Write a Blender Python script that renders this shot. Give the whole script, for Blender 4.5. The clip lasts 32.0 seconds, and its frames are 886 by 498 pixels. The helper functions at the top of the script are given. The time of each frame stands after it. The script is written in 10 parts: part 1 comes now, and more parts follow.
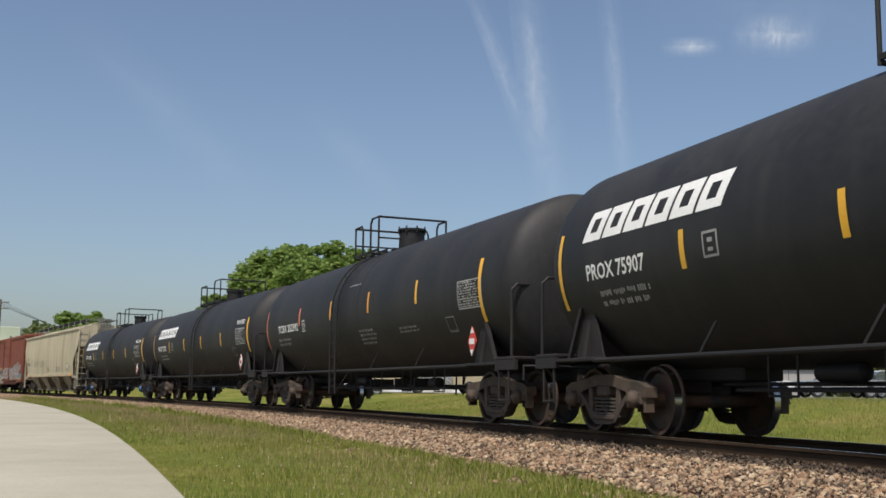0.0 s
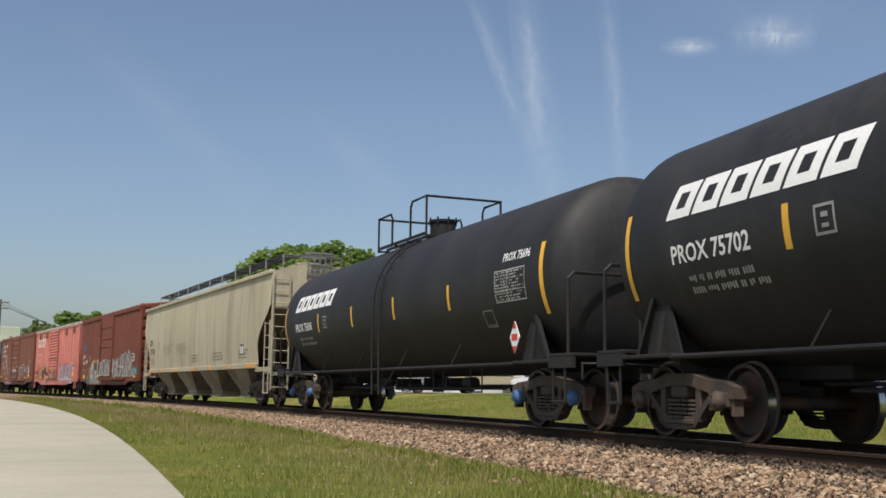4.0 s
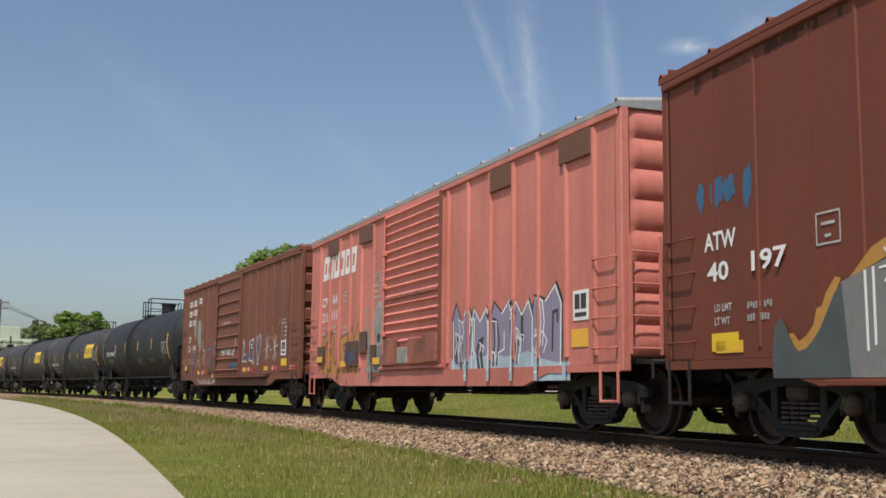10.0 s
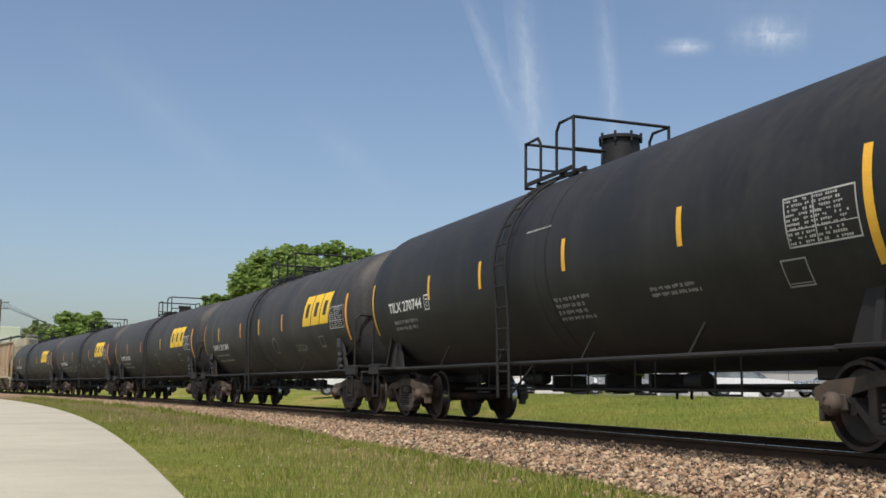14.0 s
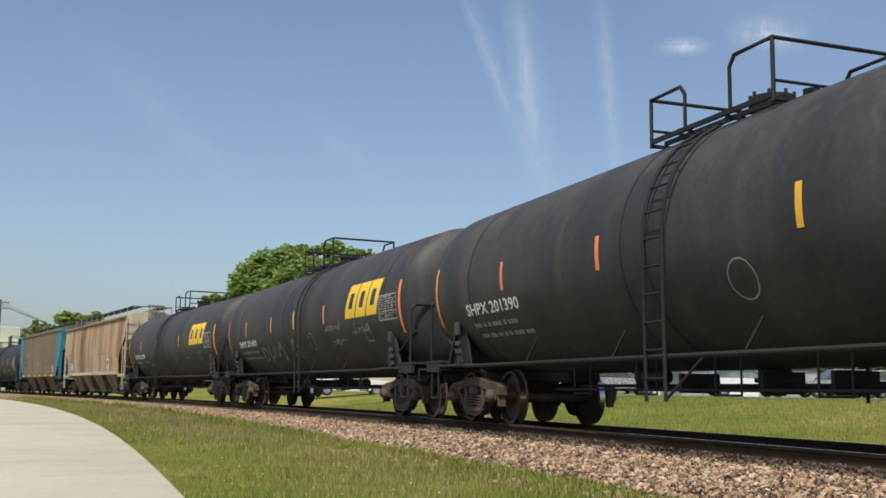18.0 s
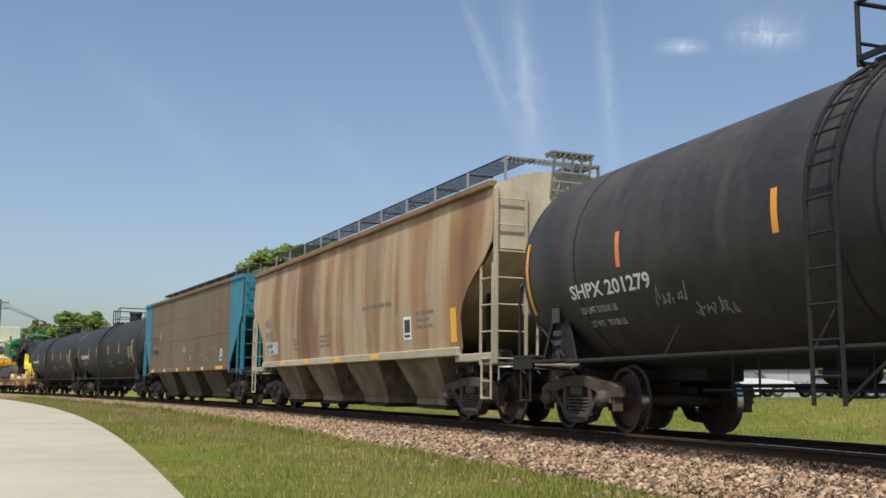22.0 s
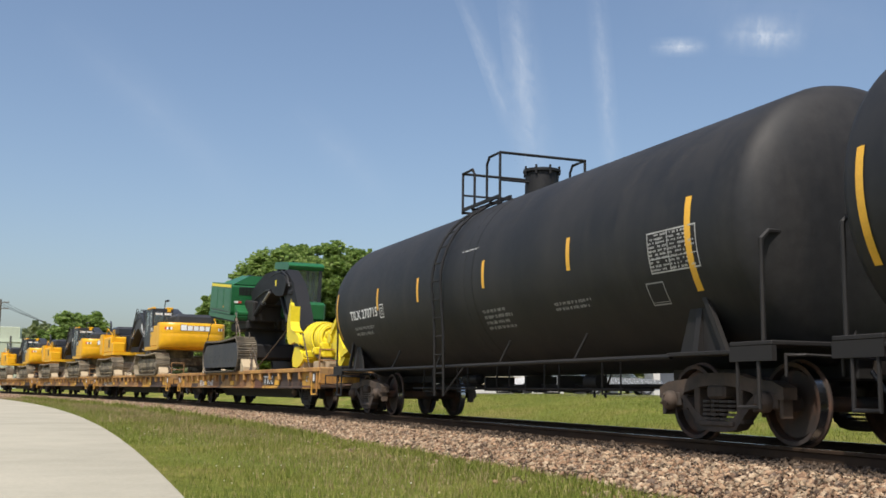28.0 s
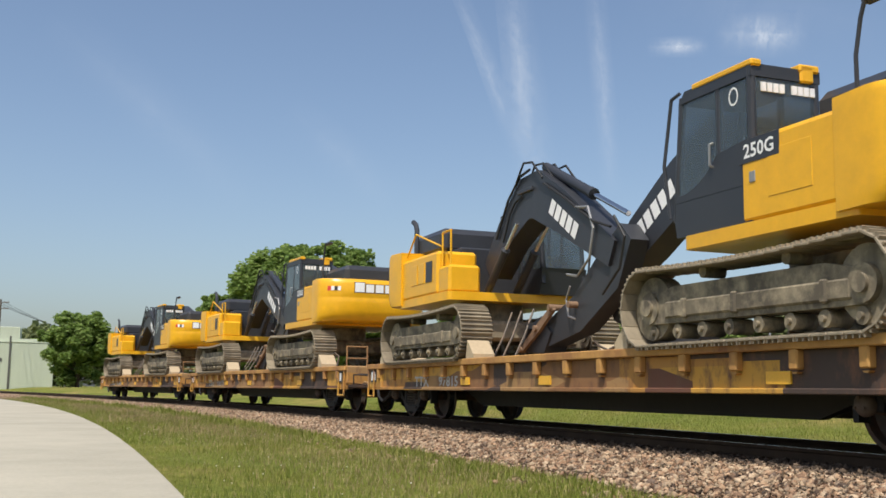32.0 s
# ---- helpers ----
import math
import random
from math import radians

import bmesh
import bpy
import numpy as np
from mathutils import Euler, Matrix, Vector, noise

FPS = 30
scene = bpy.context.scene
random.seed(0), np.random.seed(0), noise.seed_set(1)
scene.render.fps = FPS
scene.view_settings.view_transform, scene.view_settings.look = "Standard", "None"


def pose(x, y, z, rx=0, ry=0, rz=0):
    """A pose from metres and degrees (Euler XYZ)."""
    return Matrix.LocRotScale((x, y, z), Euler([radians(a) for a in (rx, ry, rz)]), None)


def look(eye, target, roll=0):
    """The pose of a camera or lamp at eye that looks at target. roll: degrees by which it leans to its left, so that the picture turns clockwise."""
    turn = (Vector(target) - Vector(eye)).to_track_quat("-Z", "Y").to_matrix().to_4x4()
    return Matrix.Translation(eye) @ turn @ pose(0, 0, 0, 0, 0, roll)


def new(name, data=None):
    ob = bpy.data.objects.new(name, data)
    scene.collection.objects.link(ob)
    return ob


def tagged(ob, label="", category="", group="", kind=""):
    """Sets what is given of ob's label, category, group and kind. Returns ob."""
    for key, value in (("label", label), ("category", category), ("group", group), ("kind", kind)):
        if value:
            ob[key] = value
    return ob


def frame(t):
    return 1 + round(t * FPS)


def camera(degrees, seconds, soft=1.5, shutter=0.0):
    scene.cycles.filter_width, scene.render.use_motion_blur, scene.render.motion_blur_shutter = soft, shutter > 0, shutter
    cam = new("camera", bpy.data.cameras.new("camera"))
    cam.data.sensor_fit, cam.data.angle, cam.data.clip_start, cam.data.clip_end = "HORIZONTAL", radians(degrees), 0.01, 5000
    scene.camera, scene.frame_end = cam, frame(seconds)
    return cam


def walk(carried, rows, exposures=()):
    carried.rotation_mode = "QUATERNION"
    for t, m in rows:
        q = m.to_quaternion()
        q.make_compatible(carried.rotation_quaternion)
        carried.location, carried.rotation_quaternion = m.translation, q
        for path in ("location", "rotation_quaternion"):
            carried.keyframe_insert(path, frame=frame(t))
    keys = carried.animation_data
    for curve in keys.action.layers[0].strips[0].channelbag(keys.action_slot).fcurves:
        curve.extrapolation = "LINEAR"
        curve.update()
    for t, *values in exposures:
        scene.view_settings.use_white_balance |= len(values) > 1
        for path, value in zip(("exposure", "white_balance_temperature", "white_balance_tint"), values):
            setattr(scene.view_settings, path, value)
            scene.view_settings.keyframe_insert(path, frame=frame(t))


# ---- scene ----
from mathutils.geometry import tessellate_polygon


RAIL = 0.42                      # height of the rail's top over the grass
EYE = 0.5524 + RAIL
PITCH, LEAN = 0.133435, 0.715
cam = camera(45.50, 32.0, soft=1.6, shutter=0.0)
STAND = look((0, 0, EYE), (0, math.cos(PITCH) * 10, EYE + math.sin(PITCH) * 10), LEAN)
walk(cam, [(0.0, STAND), (32.0, STAND)], [(0.0, -0.10), (11.0, -0.08), (14.0, 0.05), (17.0, 0.10), (32.0, 0.12)])

# ---- the line of the railway: heading and place along its length s, n to the camera's side ----
BEND = (-0.003473, -4.3131e-05)
STEP = 0.25
_s = np.arange(-420, 420 + STEP, STEP)
_k = BEND[0] + BEND[1] * np.clip(_s, -80, 25)
_h = np.concatenate([[0], np.cumsum((_k[1:] + _k[:-1]) / 2 * STEP)])
_h += -1.174845 - np.interp(0, _s, _h)
_x = np.concatenate([[0], np.cumsum(np.cos((_h[1:] + _h[:-1]) / 2) * STEP)])
_y = np.concatenate([[0], np.cumsum(np.sin((_h[1:] + _h[:-1]) / 2) * STEP)])
_x += 0 - np.interp(0, _s, _x)
_y += 23.2677 - np.interp(0, _s, _y)


def on_line(s, n=0.0):
    """x, y and heading on the line at s, n metres towards the camera's side."""
    h = np.interp(s, _s, _h)
    return np.interp(s, _s, _x) + n * np.sin(h), np.interp(s, _s, _y) - n * np.cos(h), h


SPEED, GAIN = 9.75071, 0.0324484


def gone(t):
    """Metres that the train has gone at t, from where it stands at 16 s."""
    return SPEED * (t - 16) + 0.5 * GAIN * (t - 16) ** 2


def car_pose(s0, t, reach=6.5):
    """The pose of a car whose middle is at s0 at 16 s: it rides on two bogies."""
    s = s0 + gone(t)
    mx, my, _ = on_line(s)
    ax, ay, _ = on_line(s + reach)
    bx, by, _ = on_line(s - reach)
    return pose((ax + bx) / 6 + mx * 2 / 3, (ay + by) / 6 + my * 2 / 3, RAIL, 0, 0, math.degrees(math.atan2(ay - by, ax - bx)))


# ---- light ----
SUN_UP = radians(60)
_near = Vector((math.sin(-1.1748), -math.cos(-1.1748)))
_ahead = Vector((math.cos(-1.1748), math.sin(-1.1748)))
_flat = (_near * 0.64 + _ahead * 0.74).normalized()
to_sun = Vector((_flat.x * math.cos(SUN_UP), _flat.y * math.cos(SUN_UP), math.sin(SUN_UP)))
sun_data = bpy.data.lights.new("sun", "SUN")
sun_data.energy, sun_data.angle, sun_data.color = 4.1, radians(0.6), (1.0, 0.93, 0.85)
sun = new("sun", sun_data)
sun.matrix_world = look((0, 0, 60), Vector((0, 0, 60)) - to_sun)
world = bpy.data.worlds.new("sky")
world.use_nodes = True
scene.world = world
_wt = world.node_tree
_sky = _wt.nodes.new("ShaderNodeTexSky")
_sky.sky_type, _sky.sun_disc = "NISHITA", False
_sky.sun_elevation, _sky.sun_rotation = SUN_UP, math.atan2(to_sun.x, to_sun.y)
_sky.air_density, _sky.dust_density, _sky.ozone_density, _sky.altitude = 0.98, 2.6, 1.5, 110
_wt.links.new(_sky.outputs[0], _wt.nodes["Background"].inputs[0])
_wt.nodes["Background"].inputs[1].default_value = 0.132


# ---- materials ----
def nodes_of(name):
    m = bpy.data.materials.new(name)
    m.use_nodes = True
    t = m.node_tree
    return m, t, t.nodes["Principled BSDF"]


def ramp(t, stops):
    r = t.nodes.new("ShaderNodeValToRGB")
    e = r.color_ramp.elements
    while len(e) < len(stops):
        e.new(0.5)
    for el, (p, c) in zip(e, stops):
        el.position, el.color = p, (*c, 1)
    return r


def coords(t, scale=(1, 1, 1), kind="Object"):
    tc = t.nodes.new("ShaderNodeTexCoord")
    mp = t.nodes.new("ShaderNodeMapping")
    mp.inputs["Scale"].default_value = scale
    t.links.new(tc.outputs[kind], mp.inputs[0])
    return mp


def noise_of(t, co, scale, detail=4, rough=0.6):
    n = t.nodes.new("ShaderNodeTexNoise")
    n.inputs["Scale"].default_value, n.inputs["Detail"].default_value, n.inputs["Roughness"].default_value = scale, detail, rough
    t.links.new(co.outputs[0], n.inputs["Vector"])
    return n


def mix(t, fac, a, b, kind="MIX"):
    m = t.nodes.new("ShaderNodeMix")
    m.data_type, m.blend_type = "RGBA", kind
    for sock, v in ((m.inputs[0], fac), (m.inputs[6], a), (m.inputs[7], b)):
        if isinstance(v, (int, float)):
            sock.default_value = v
        elif isinstance(v, tuple):
            sock.default_value = (*v, 1)
        else:
            t.links.new(v, sock)
    return m.outputs[2]


def bump(t, p, height, strength, dist=0.01):
    b = t.nodes.new("ShaderNodeBump")
    b.inputs["Strength"].default_value, b.inputs["Distance"].default_value = strength, dist
    t.links.new(height, b.inputs["Height"])
    t.links.new(b.outputs[0], p.inputs["Normal"])


def paint(name, base, dirt, rough=0.55, metal=0.0, big=0.35, fine=9.0, streak=0.0, amount=0.55, bumpy=0.12, spec=0.5, gr=(0.88, 1.06)):
    """Worn paint or metal: a base colour, dirt in clouds and in streaks that run down, fine grain."""
    m, t, p = nodes_of(name)
    clouds = noise_of(t, coords(t), big, 5)
    grain = noise_of(t, coords(t), fine, 6, 0.7)
    r1 = ramp(t, [(0.42, (0, 0, 0)), (0.72, (1, 1, 1))])
    t.links.new(clouds.outputs[0], r1.inputs[0])
    fac = t.nodes.new("ShaderNodeMath")
    fac.operation = "MULTIPLY"
    t.links.new(r1.outputs[0], fac.inputs[0])
    fac.inputs[1].default_value = amount
    col = mix(t, fac.outputs[0], base, dirt)
    if streak:
        s = noise_of(t, coords(t, (1.0, 1.0, 0.11)), 1.5, 5, 0.6)
        r2 = ramp(t, [(0.45, (0, 0, 0)), (0.68, (1, 1, 1))])
        t.links.new(s.outputs[0], r2.inputs[0])
        f2 = t.nodes.new("ShaderNodeMath")
        f2.operation = "MULTIPLY"
        t.links.new(r2.outputs[0], f2.inputs[0])
        f2.inputs[1].default_value = streak
        col = mix(t, f2.outputs[0], col, dirt)
    r3 = ramp(t, [(0.3, (gr[0],) * 3), (0.7, (gr[1],) * 3)])
    t.links.new(grain.outputs[0], r3.inputs[0])
    col = mix(t, 1.0, col, r3.outputs[0], "MULTIPLY")
    t.links.new(col, p.inputs["Base Color"])
    rr = t.nodes.new("ShaderNodeMapRange")
    rr.inputs[3].default_value, rr.inputs[4].default_value = max(0.05, rough - 0.14), min(1, rough + 0.16)
    t.links.new(grain.outputs[0], rr.inputs[0])
    t.links.new(rr.outputs[0], p.inputs["Roughness"])
    p.inputs["Metallic"].default_value = metal
    p.inputs["Specular IOR Level"].default_value = spec
    bump(t, p, grain.outputs[0], bumpy)
    return m


TANK_BLACK = paint("tank_black", (0.018, 0.019, 0.021), (0.042, 0.039, 0.036), 0.60, big=0.5, streak=0.50, amount=0.6, bumpy=0.05, spec=0.32, gr=(0.72, 1.22))
TANK_DUSTY = paint("dusty_tank_black", (0.031, 0.032, 0.034), (0.080, 0.073, 0.064), 0.60, big=0.5, streak=0.60, amount=0.6, bumpy=0.05, spec=0.32, gr=(0.72, 1.22))
BLACK_STEEL = paint("black_steel", (0.016, 0.016, 0.017), (0.042, 0.035, 0.029), 0.62, spec=0.3)
TRUCK_STEEL = paint("bogie_cast_steel", (0.042, 0.033, 0.027), (0.155, 0.105, 0.072), 0.75, big=1.5, amount=0.8)
TRUCK_GREY = paint("bogie_dusty_steel", (0.060, 0.052, 0.045), (0.12, 0.085, 0.055), 0.8, big=1.5, amount=0.7)
WHEEL_STEEL = paint("wheel_steel", (0.042, 0.032, 0.027), (0.15, 0.068, 0.036), 0.7, big=2.2, amount=0.9)
TREAD_STEEL = paint("tread_steel", (0.55, 0.54, 0.52), (0.35, 0.33, 0.30), 0.22, 1.0, big=4, amount=0.4)
RAIL_RUST = paint("rail_rust", (0.044, 0.029, 0.019), (0.088, 0.056, 0.034), 0.85, big=2, spec=0.15)
RAIL_TOP = paint("rail_top", (0.50, 0.50, 0.50), (0.30, 0.28, 0.26), 0.25, 1.0, big=4, amount=0.4)
ORANGE = paint("reflective_orange", (0.80, 0.34, 0.03), (0.45, 0.2, 0.05), 0.4, fine=40, amount=0.35)
AMBER = paint("reflective_amber", (0.86, 0.47, 0.04), (0.5, 0.28, 0.06), 0.4, fine=40, amount=0.35)
CORAL = paint("reflective_coral", (0.85, 0.22, 0.10), (0.5, 0.2, 0.1), 0.4, fine=40, amount=0.35)
WHITE = paint("white_lettering", (0.86, 0.86, 0.84), (0.58, 0.56, 0.53), 0.5, fine=30, amount=0.35)
WORN_WHITE = paint("worn_lettering", (0.52, 0.52, 0.50), (0.20, 0.19, 0.18), 0.6, fine=22, big=3, amount=0.6)
STENCIL = paint("pale_stencil", (0.36, 0.36, 0.35), (0.14, 0.13, 0.13), 0.6, fine=26, big=4, amount=0.5)
YELLOW = paint("yellow_mark", (0.86, 0.56, 0.02), (0.6, 0.36, 0.04), 0.45, fine=30, amount=0.3)
RED = paint("red_mark", (0.62, 0.05, 0.04), (0.35, 0.06, 0.05), 0.45, fine=30, amount=0.3)
DARK_INK = paint("dark_lettering", (0.035, 0.035, 0.035), (0.10, 0.09, 0.08), 0.6, fine=30, amount=0.5)
BEIGE = paint("beige_hopper_paint", (0.56, 0.49, 0.345), (0.30, 0.25, 0.17), 0.5, big=0.6, streak=0.55, amount=0.7, bumpy=0.06)
BEIGE_TRIM = paint("beige_trim", (0.47, 0.425, 0.31), (0.22, 0.18, 0.12), 0.6, streak=0.3)
# Chute paints: grime, with the shade of down-facing sides mixed into the colour.
GRIMY_SHADED_BEIGE = paint("grimy_shaded_beige", (0.30, 0.255, 0.175), (0.085, 0.065, 0.045), 0.65, big=1.3, streak=0.55, amount=0.9)
GRIMY_SHADED_BROWN = paint("grimy_shaded_brown", (0.125, 0.094, 0.064), (0.045, 0.035, 0.026), 0.7, big=0.9, streak=0.3, amount=0.8, spec=0.3)
# Grime for the saddle plates, blackened by the shade painted in between chutes.
SHADED_GRIME = paint("shaded_grime", (0.060, 0.048, 0.036), (0.028, 0.023, 0.019), 0.8, big=1.0, amount=0.7, spec=0.2)
GRIMY_SHADED_TAN = paint("grimy_shaded_tan", (0.255, 0.205, 0.140), (0.085, 0.052, 0.032), 0.7, big=1.4, streak=0.55, amount=0.9, spec=0.3)
RUST_TRIM = paint("rusted_eave", (0.24, 0.155, 0.095), (0.13, 0.075, 0.045), 0.75, big=1.2, amount=0.9, spec=0.3)
TAUPE = paint("grimy_taupe", (0.178, 0.136, 0.086), (0.092, 0.071, 0.049), 0.65, streak=0.45, amount=0.6, spec=0.3, bumpy=0.06)
TEAL = paint("teal_paint", (0.028, 0.195, 0.27), (0.018, 0.10, 0.135), 0.5, streak=0.2, amount=0.4)
BOX_BROWN = paint("oxide_brown", (0.196, 0.056, 0.033), (0.108, 0.036, 0.024), 0.62, streak=0.28, amount=0.55, spec=0.3)
BOX_PINK = paint("faded_red", (0.63, 0.215, 0.170), (0.36, 0.105, 0.072), 0.6, streak=0.45, amount=0.55)
BOX_PINK_DARK = paint("rust_panel", (0.16, 0.07, 0.045), (0.08, 0.045, 0.035), 0.7)
DOOR_RUST = paint("rusted_red_plate", (0.40, 0.125, 0.088), (0.13, 0.060, 0.038), 0.7, big=2.2, streak=0.6, amount=1.0)
BOX_CP = paint("boxcar_brown", (0.208, 0.080, 0.050), (0.125, 0.054, 0.036), 0.62, streak=0.35, amount=0.5, spec=0.3)
GREY_ROOF = paint("galvanised_roof", (0.42, 0.42, 0.41), (0.20, 0.16, 0.13), 0.5, 0.4)
FLAT_DECK = paint("rusty_deck", (0.33, 0.185, 0.075), (0.13, 0.070, 0.042), 0.8, amount=0.85, big=1.1)
DECK_EDGE = paint("worn_yellow_edge", (0.50, 0.27, 0.075), (0.24, 0.105, 0.045), 0.75, amount=1.0, big=1.6, fine=14)
DIGGER_YELLOW = paint("machine_yellow", (0.80, 0.42, 0.012), (0.66, 0.33, 0.012), 0.32, fine=3, amount=0.25, bumpy=0.015)
HEAD_YELLOW = paint("bright_yellow", (0.86, 0.70, 0.03), (0.6, 0.45, 0.03), 0.38, amount=0.3, bumpy=0.02)
DIGGER_DARK = paint("machine_dark_grey", (0.030, 0.033, 0.040), (0.055, 0.055, 0.057), 0.42, fine=4, amount=0.4, bumpy=0.02)
BOOM_BLACK = paint("matt_black_boom", (0.012, 0.013, 0.016), (0.022, 0.021, 0.021), 0.62, fine=4, amount=0.4, bumpy=0.03, spec=0.3)
GUARD_GREY = paint("crawler_side_plate", (0.050, 0.053, 0.060), (0.090, 0.085, 0.075), 0.6, big=2, amount=0.6, spec=0.3)
FAINT_PALE = paint("faint_pale_marks", (0.27, 0.23, 0.18), (0.20, 0.165, 0.125), 0.65, fine=16, big=3, amount=0.7)
FAINT_INK = paint("faint_scrawl", (0.15, 0.137, 0.105), (0.26, 0.24, 0.18), 0.6, fine=14, big=2.5, amount=0.8)
FOREST_GREEN = paint("machine_green", (0.016, 0.130, 0.042), (0.014, 0.085, 0.030), 0.35, fine=4, amount=0.3, bumpy=0.02)
TRACK_STEEL = paint("track_shoe_steel", (0.31, 0.26, 0.18), (0.13, 0.105, 0.072), 0.65, 0.15, big=2.2, amount=0.8, fine=14)
DARK_SHOE = paint("dark_shoe_steel", (0.22, 0.185, 0.13), (0.06, 0.052, 0.042), 0.65, 0.15, big=1.6, amount=1.0, fine=14)
FRAME_STEEL = paint("track_frame_steel", (0.105, 0.088, 0.062), (0.40, 0.335, 0.22), 0.8, big=4.5, amount=0.85, streak=0.5)
CHROME = paint("chrome", (0.7, 0.7, 0.7), (0.5, 0.5, 0.5), 0.12, 1.0)
RUBBER = paint("black_hose", (0.015, 0.015, 0.015), (0.03, 0.03, 0.03), 0.55)
TIMBER = paint("chock_timber", (0.52, 0.42, 0.27), (0.32, 0.24, 0.15), 0.8, fine=18)
WOOD_TIE = paint("creosoted_wood", (0.075, 0.055, 0.042), (0.14, 0.11, 0.085), 0.85, fine=14)
GREY_STEEL = paint("galvanised_steel", (0.38, 0.38, 0.37), (0.22, 0.20, 0.18), 0.45, 0.6)
CHAIN = paint("chain_steel", (0.14, 0.12, 0.10), (0.25, 0.16, 0.09), 0.6, 0.6, big=4)
GRAF_SILVER = paint("silver_spray", (0.19, 0.155, 0.14), (0.13, 0.052, 0.036), 0.55, fine=6, big=2.2, streak=0.5, amount=1.0)
SMUDGE = paint("worn_pale_spray", (0.30, 0.30, 0.29), (0.040, 0.040, 0.042), 0.6, fine=10, big=4.5, streak=0.9, amount=1.0)
SPRAY_WHITE = paint("worn_white_spray", (0.74, 0.74, 0.72), (0.22, 0.13, 0.11), 0.6, fine=12, big=3.5, amount=0.85)
GRAF_ASH = paint("pale_grey_spray", (0.33, 0.325, 0.285), (0.19, 0.15, 0.125), 0.6, fine=8, big=2.5, amount=0.7)
SOOT = paint("soot_stain", (0.060, 0.028, 0.022), (0.13, 0.042, 0.028), 0.8, fine=8, big=2.5, amount=0.8, spec=0.2)
BOARD = paint("placard_board_paint", (0.115, 0.066, 0.045), (0.07, 0.045, 0.035), 0.75, big=3, amount=0.7)
GRAF_GREY = paint("grey_patch", (0.22, 0.22, 0.21), (0.15, 0.15, 0.145), 0.6)
SLATE_SPRAY = paint("slate_spray", (0.085, 0.105, 0.105), (0.055, 0.060, 0.060), 0.6, fine=8, big=2, amount=0.6)
GRAF_TEAL = paint("teal_spray", (0.05, 0.20, 0.20), (0.03, 0.12, 0.12), 0.6)
GRAF_NAVY = paint("navy_spray", (0.065, 0.075, 0.16), (0.13, 0.06, 0.06), 0.6, fine=6, big=3, amount=0.7)
GRAF_BLUE = paint("blue_spray", (0.15, 0.17, 0.36), (0.08, 0.10, 0.25), 0.6, fine=6, amount=0.6)
TAG_BLUE = paint("blue_tag", (0.04, 0.15, 0.30), (0.05, 0.09, 0.16), 0.6, fine=14, amount=0.7)
GRAF_PALE = paint("pale_blue_spray", (0.45, 0.58, 0.64), (0.25, 0.32, 0.42), 0.6, fine=6)
GRAF_LILAC = paint("lilac_spray", (0.29, 0.26, 0.36), (0.20, 0.18, 0.27), 0.6, fine=6)
GRAF_DARK = paint("dark_spray", (0.04, 0.04, 0.05), (0.08, 0.06, 0.06), 0.6)
GRAF_OCHRE = paint("ochre_spray", (0.52, 0.27, 0.06), (0.35, 0.16, 0.05), 0.6)


def rust_streaked():
    m, t, p = nodes_of("rust_streaked_hopper_paint")
    wide = noise_of(t, coords(t, (1.0, 1.0, 0.13)), 0.50, 4, 0.50)
    thin = noise_of(t, coords(t, (1, 1, 0.07)), 2.6, 5, 0.6)
    broken = noise_of(t, coords(t, (1, 1, 0.55)), 1.1, 8, 0.68)
    r = ramp(t, [(0.30, (0.13, 0.070, 0.036)), (0.39, (0.19, 0.105, 0.055)), (0.46, (0.29, 0.165, 0.080)), (0.51, (0.40, 0.290, 0.172)), (0.56, (0.41, 0.325, 0.215)), (0.62, (0.30, 0.182, 0.092)), (0.68, (0.28, 0.195, 0.120)), (0.76, (0.42, 0.330, 0.215))])
    t.links.new(wide.outputs[0], r.inputs[0])
    r2 = ramp(t, [(0.35, (0.86, 0.81, 0.76)), (0.65, (1.05, 1.04, 1.03))])
    t.links.new(thin.outputs[0], r2.inputs[0])
    col = mix(t, 1.0, r.outputs[0], r2.outputs[0], "MULTIPLY")
    r3 = ramp(t, [(0.53, (0, 0, 0)), (0.70, (0.6, 0.6, 0.6))])
    t.links.new(broken.outputs[0], r3.inputs[0])
    col = mix(t, r3.outputs[0], col, (0.34, 0.305, 0.235))
    r4 = ramp(t, [(0.26, (0.45, 0.45, 0.45)), (0.43, (0, 0, 0))])
    t.links.new(broken.outputs[0], r4.inputs[0])
    col = mix(t, r4.outputs[0], col, (0.40, 0.215, 0.075))
    t.links.new(col, p.inputs["Base Color"])
    p.inputs["Roughness"].default_value = 0.62
    g = noise_of(t, coords(t), 12, 5)
    bump(t, p, g.outputs[0], 0.08)
    return m


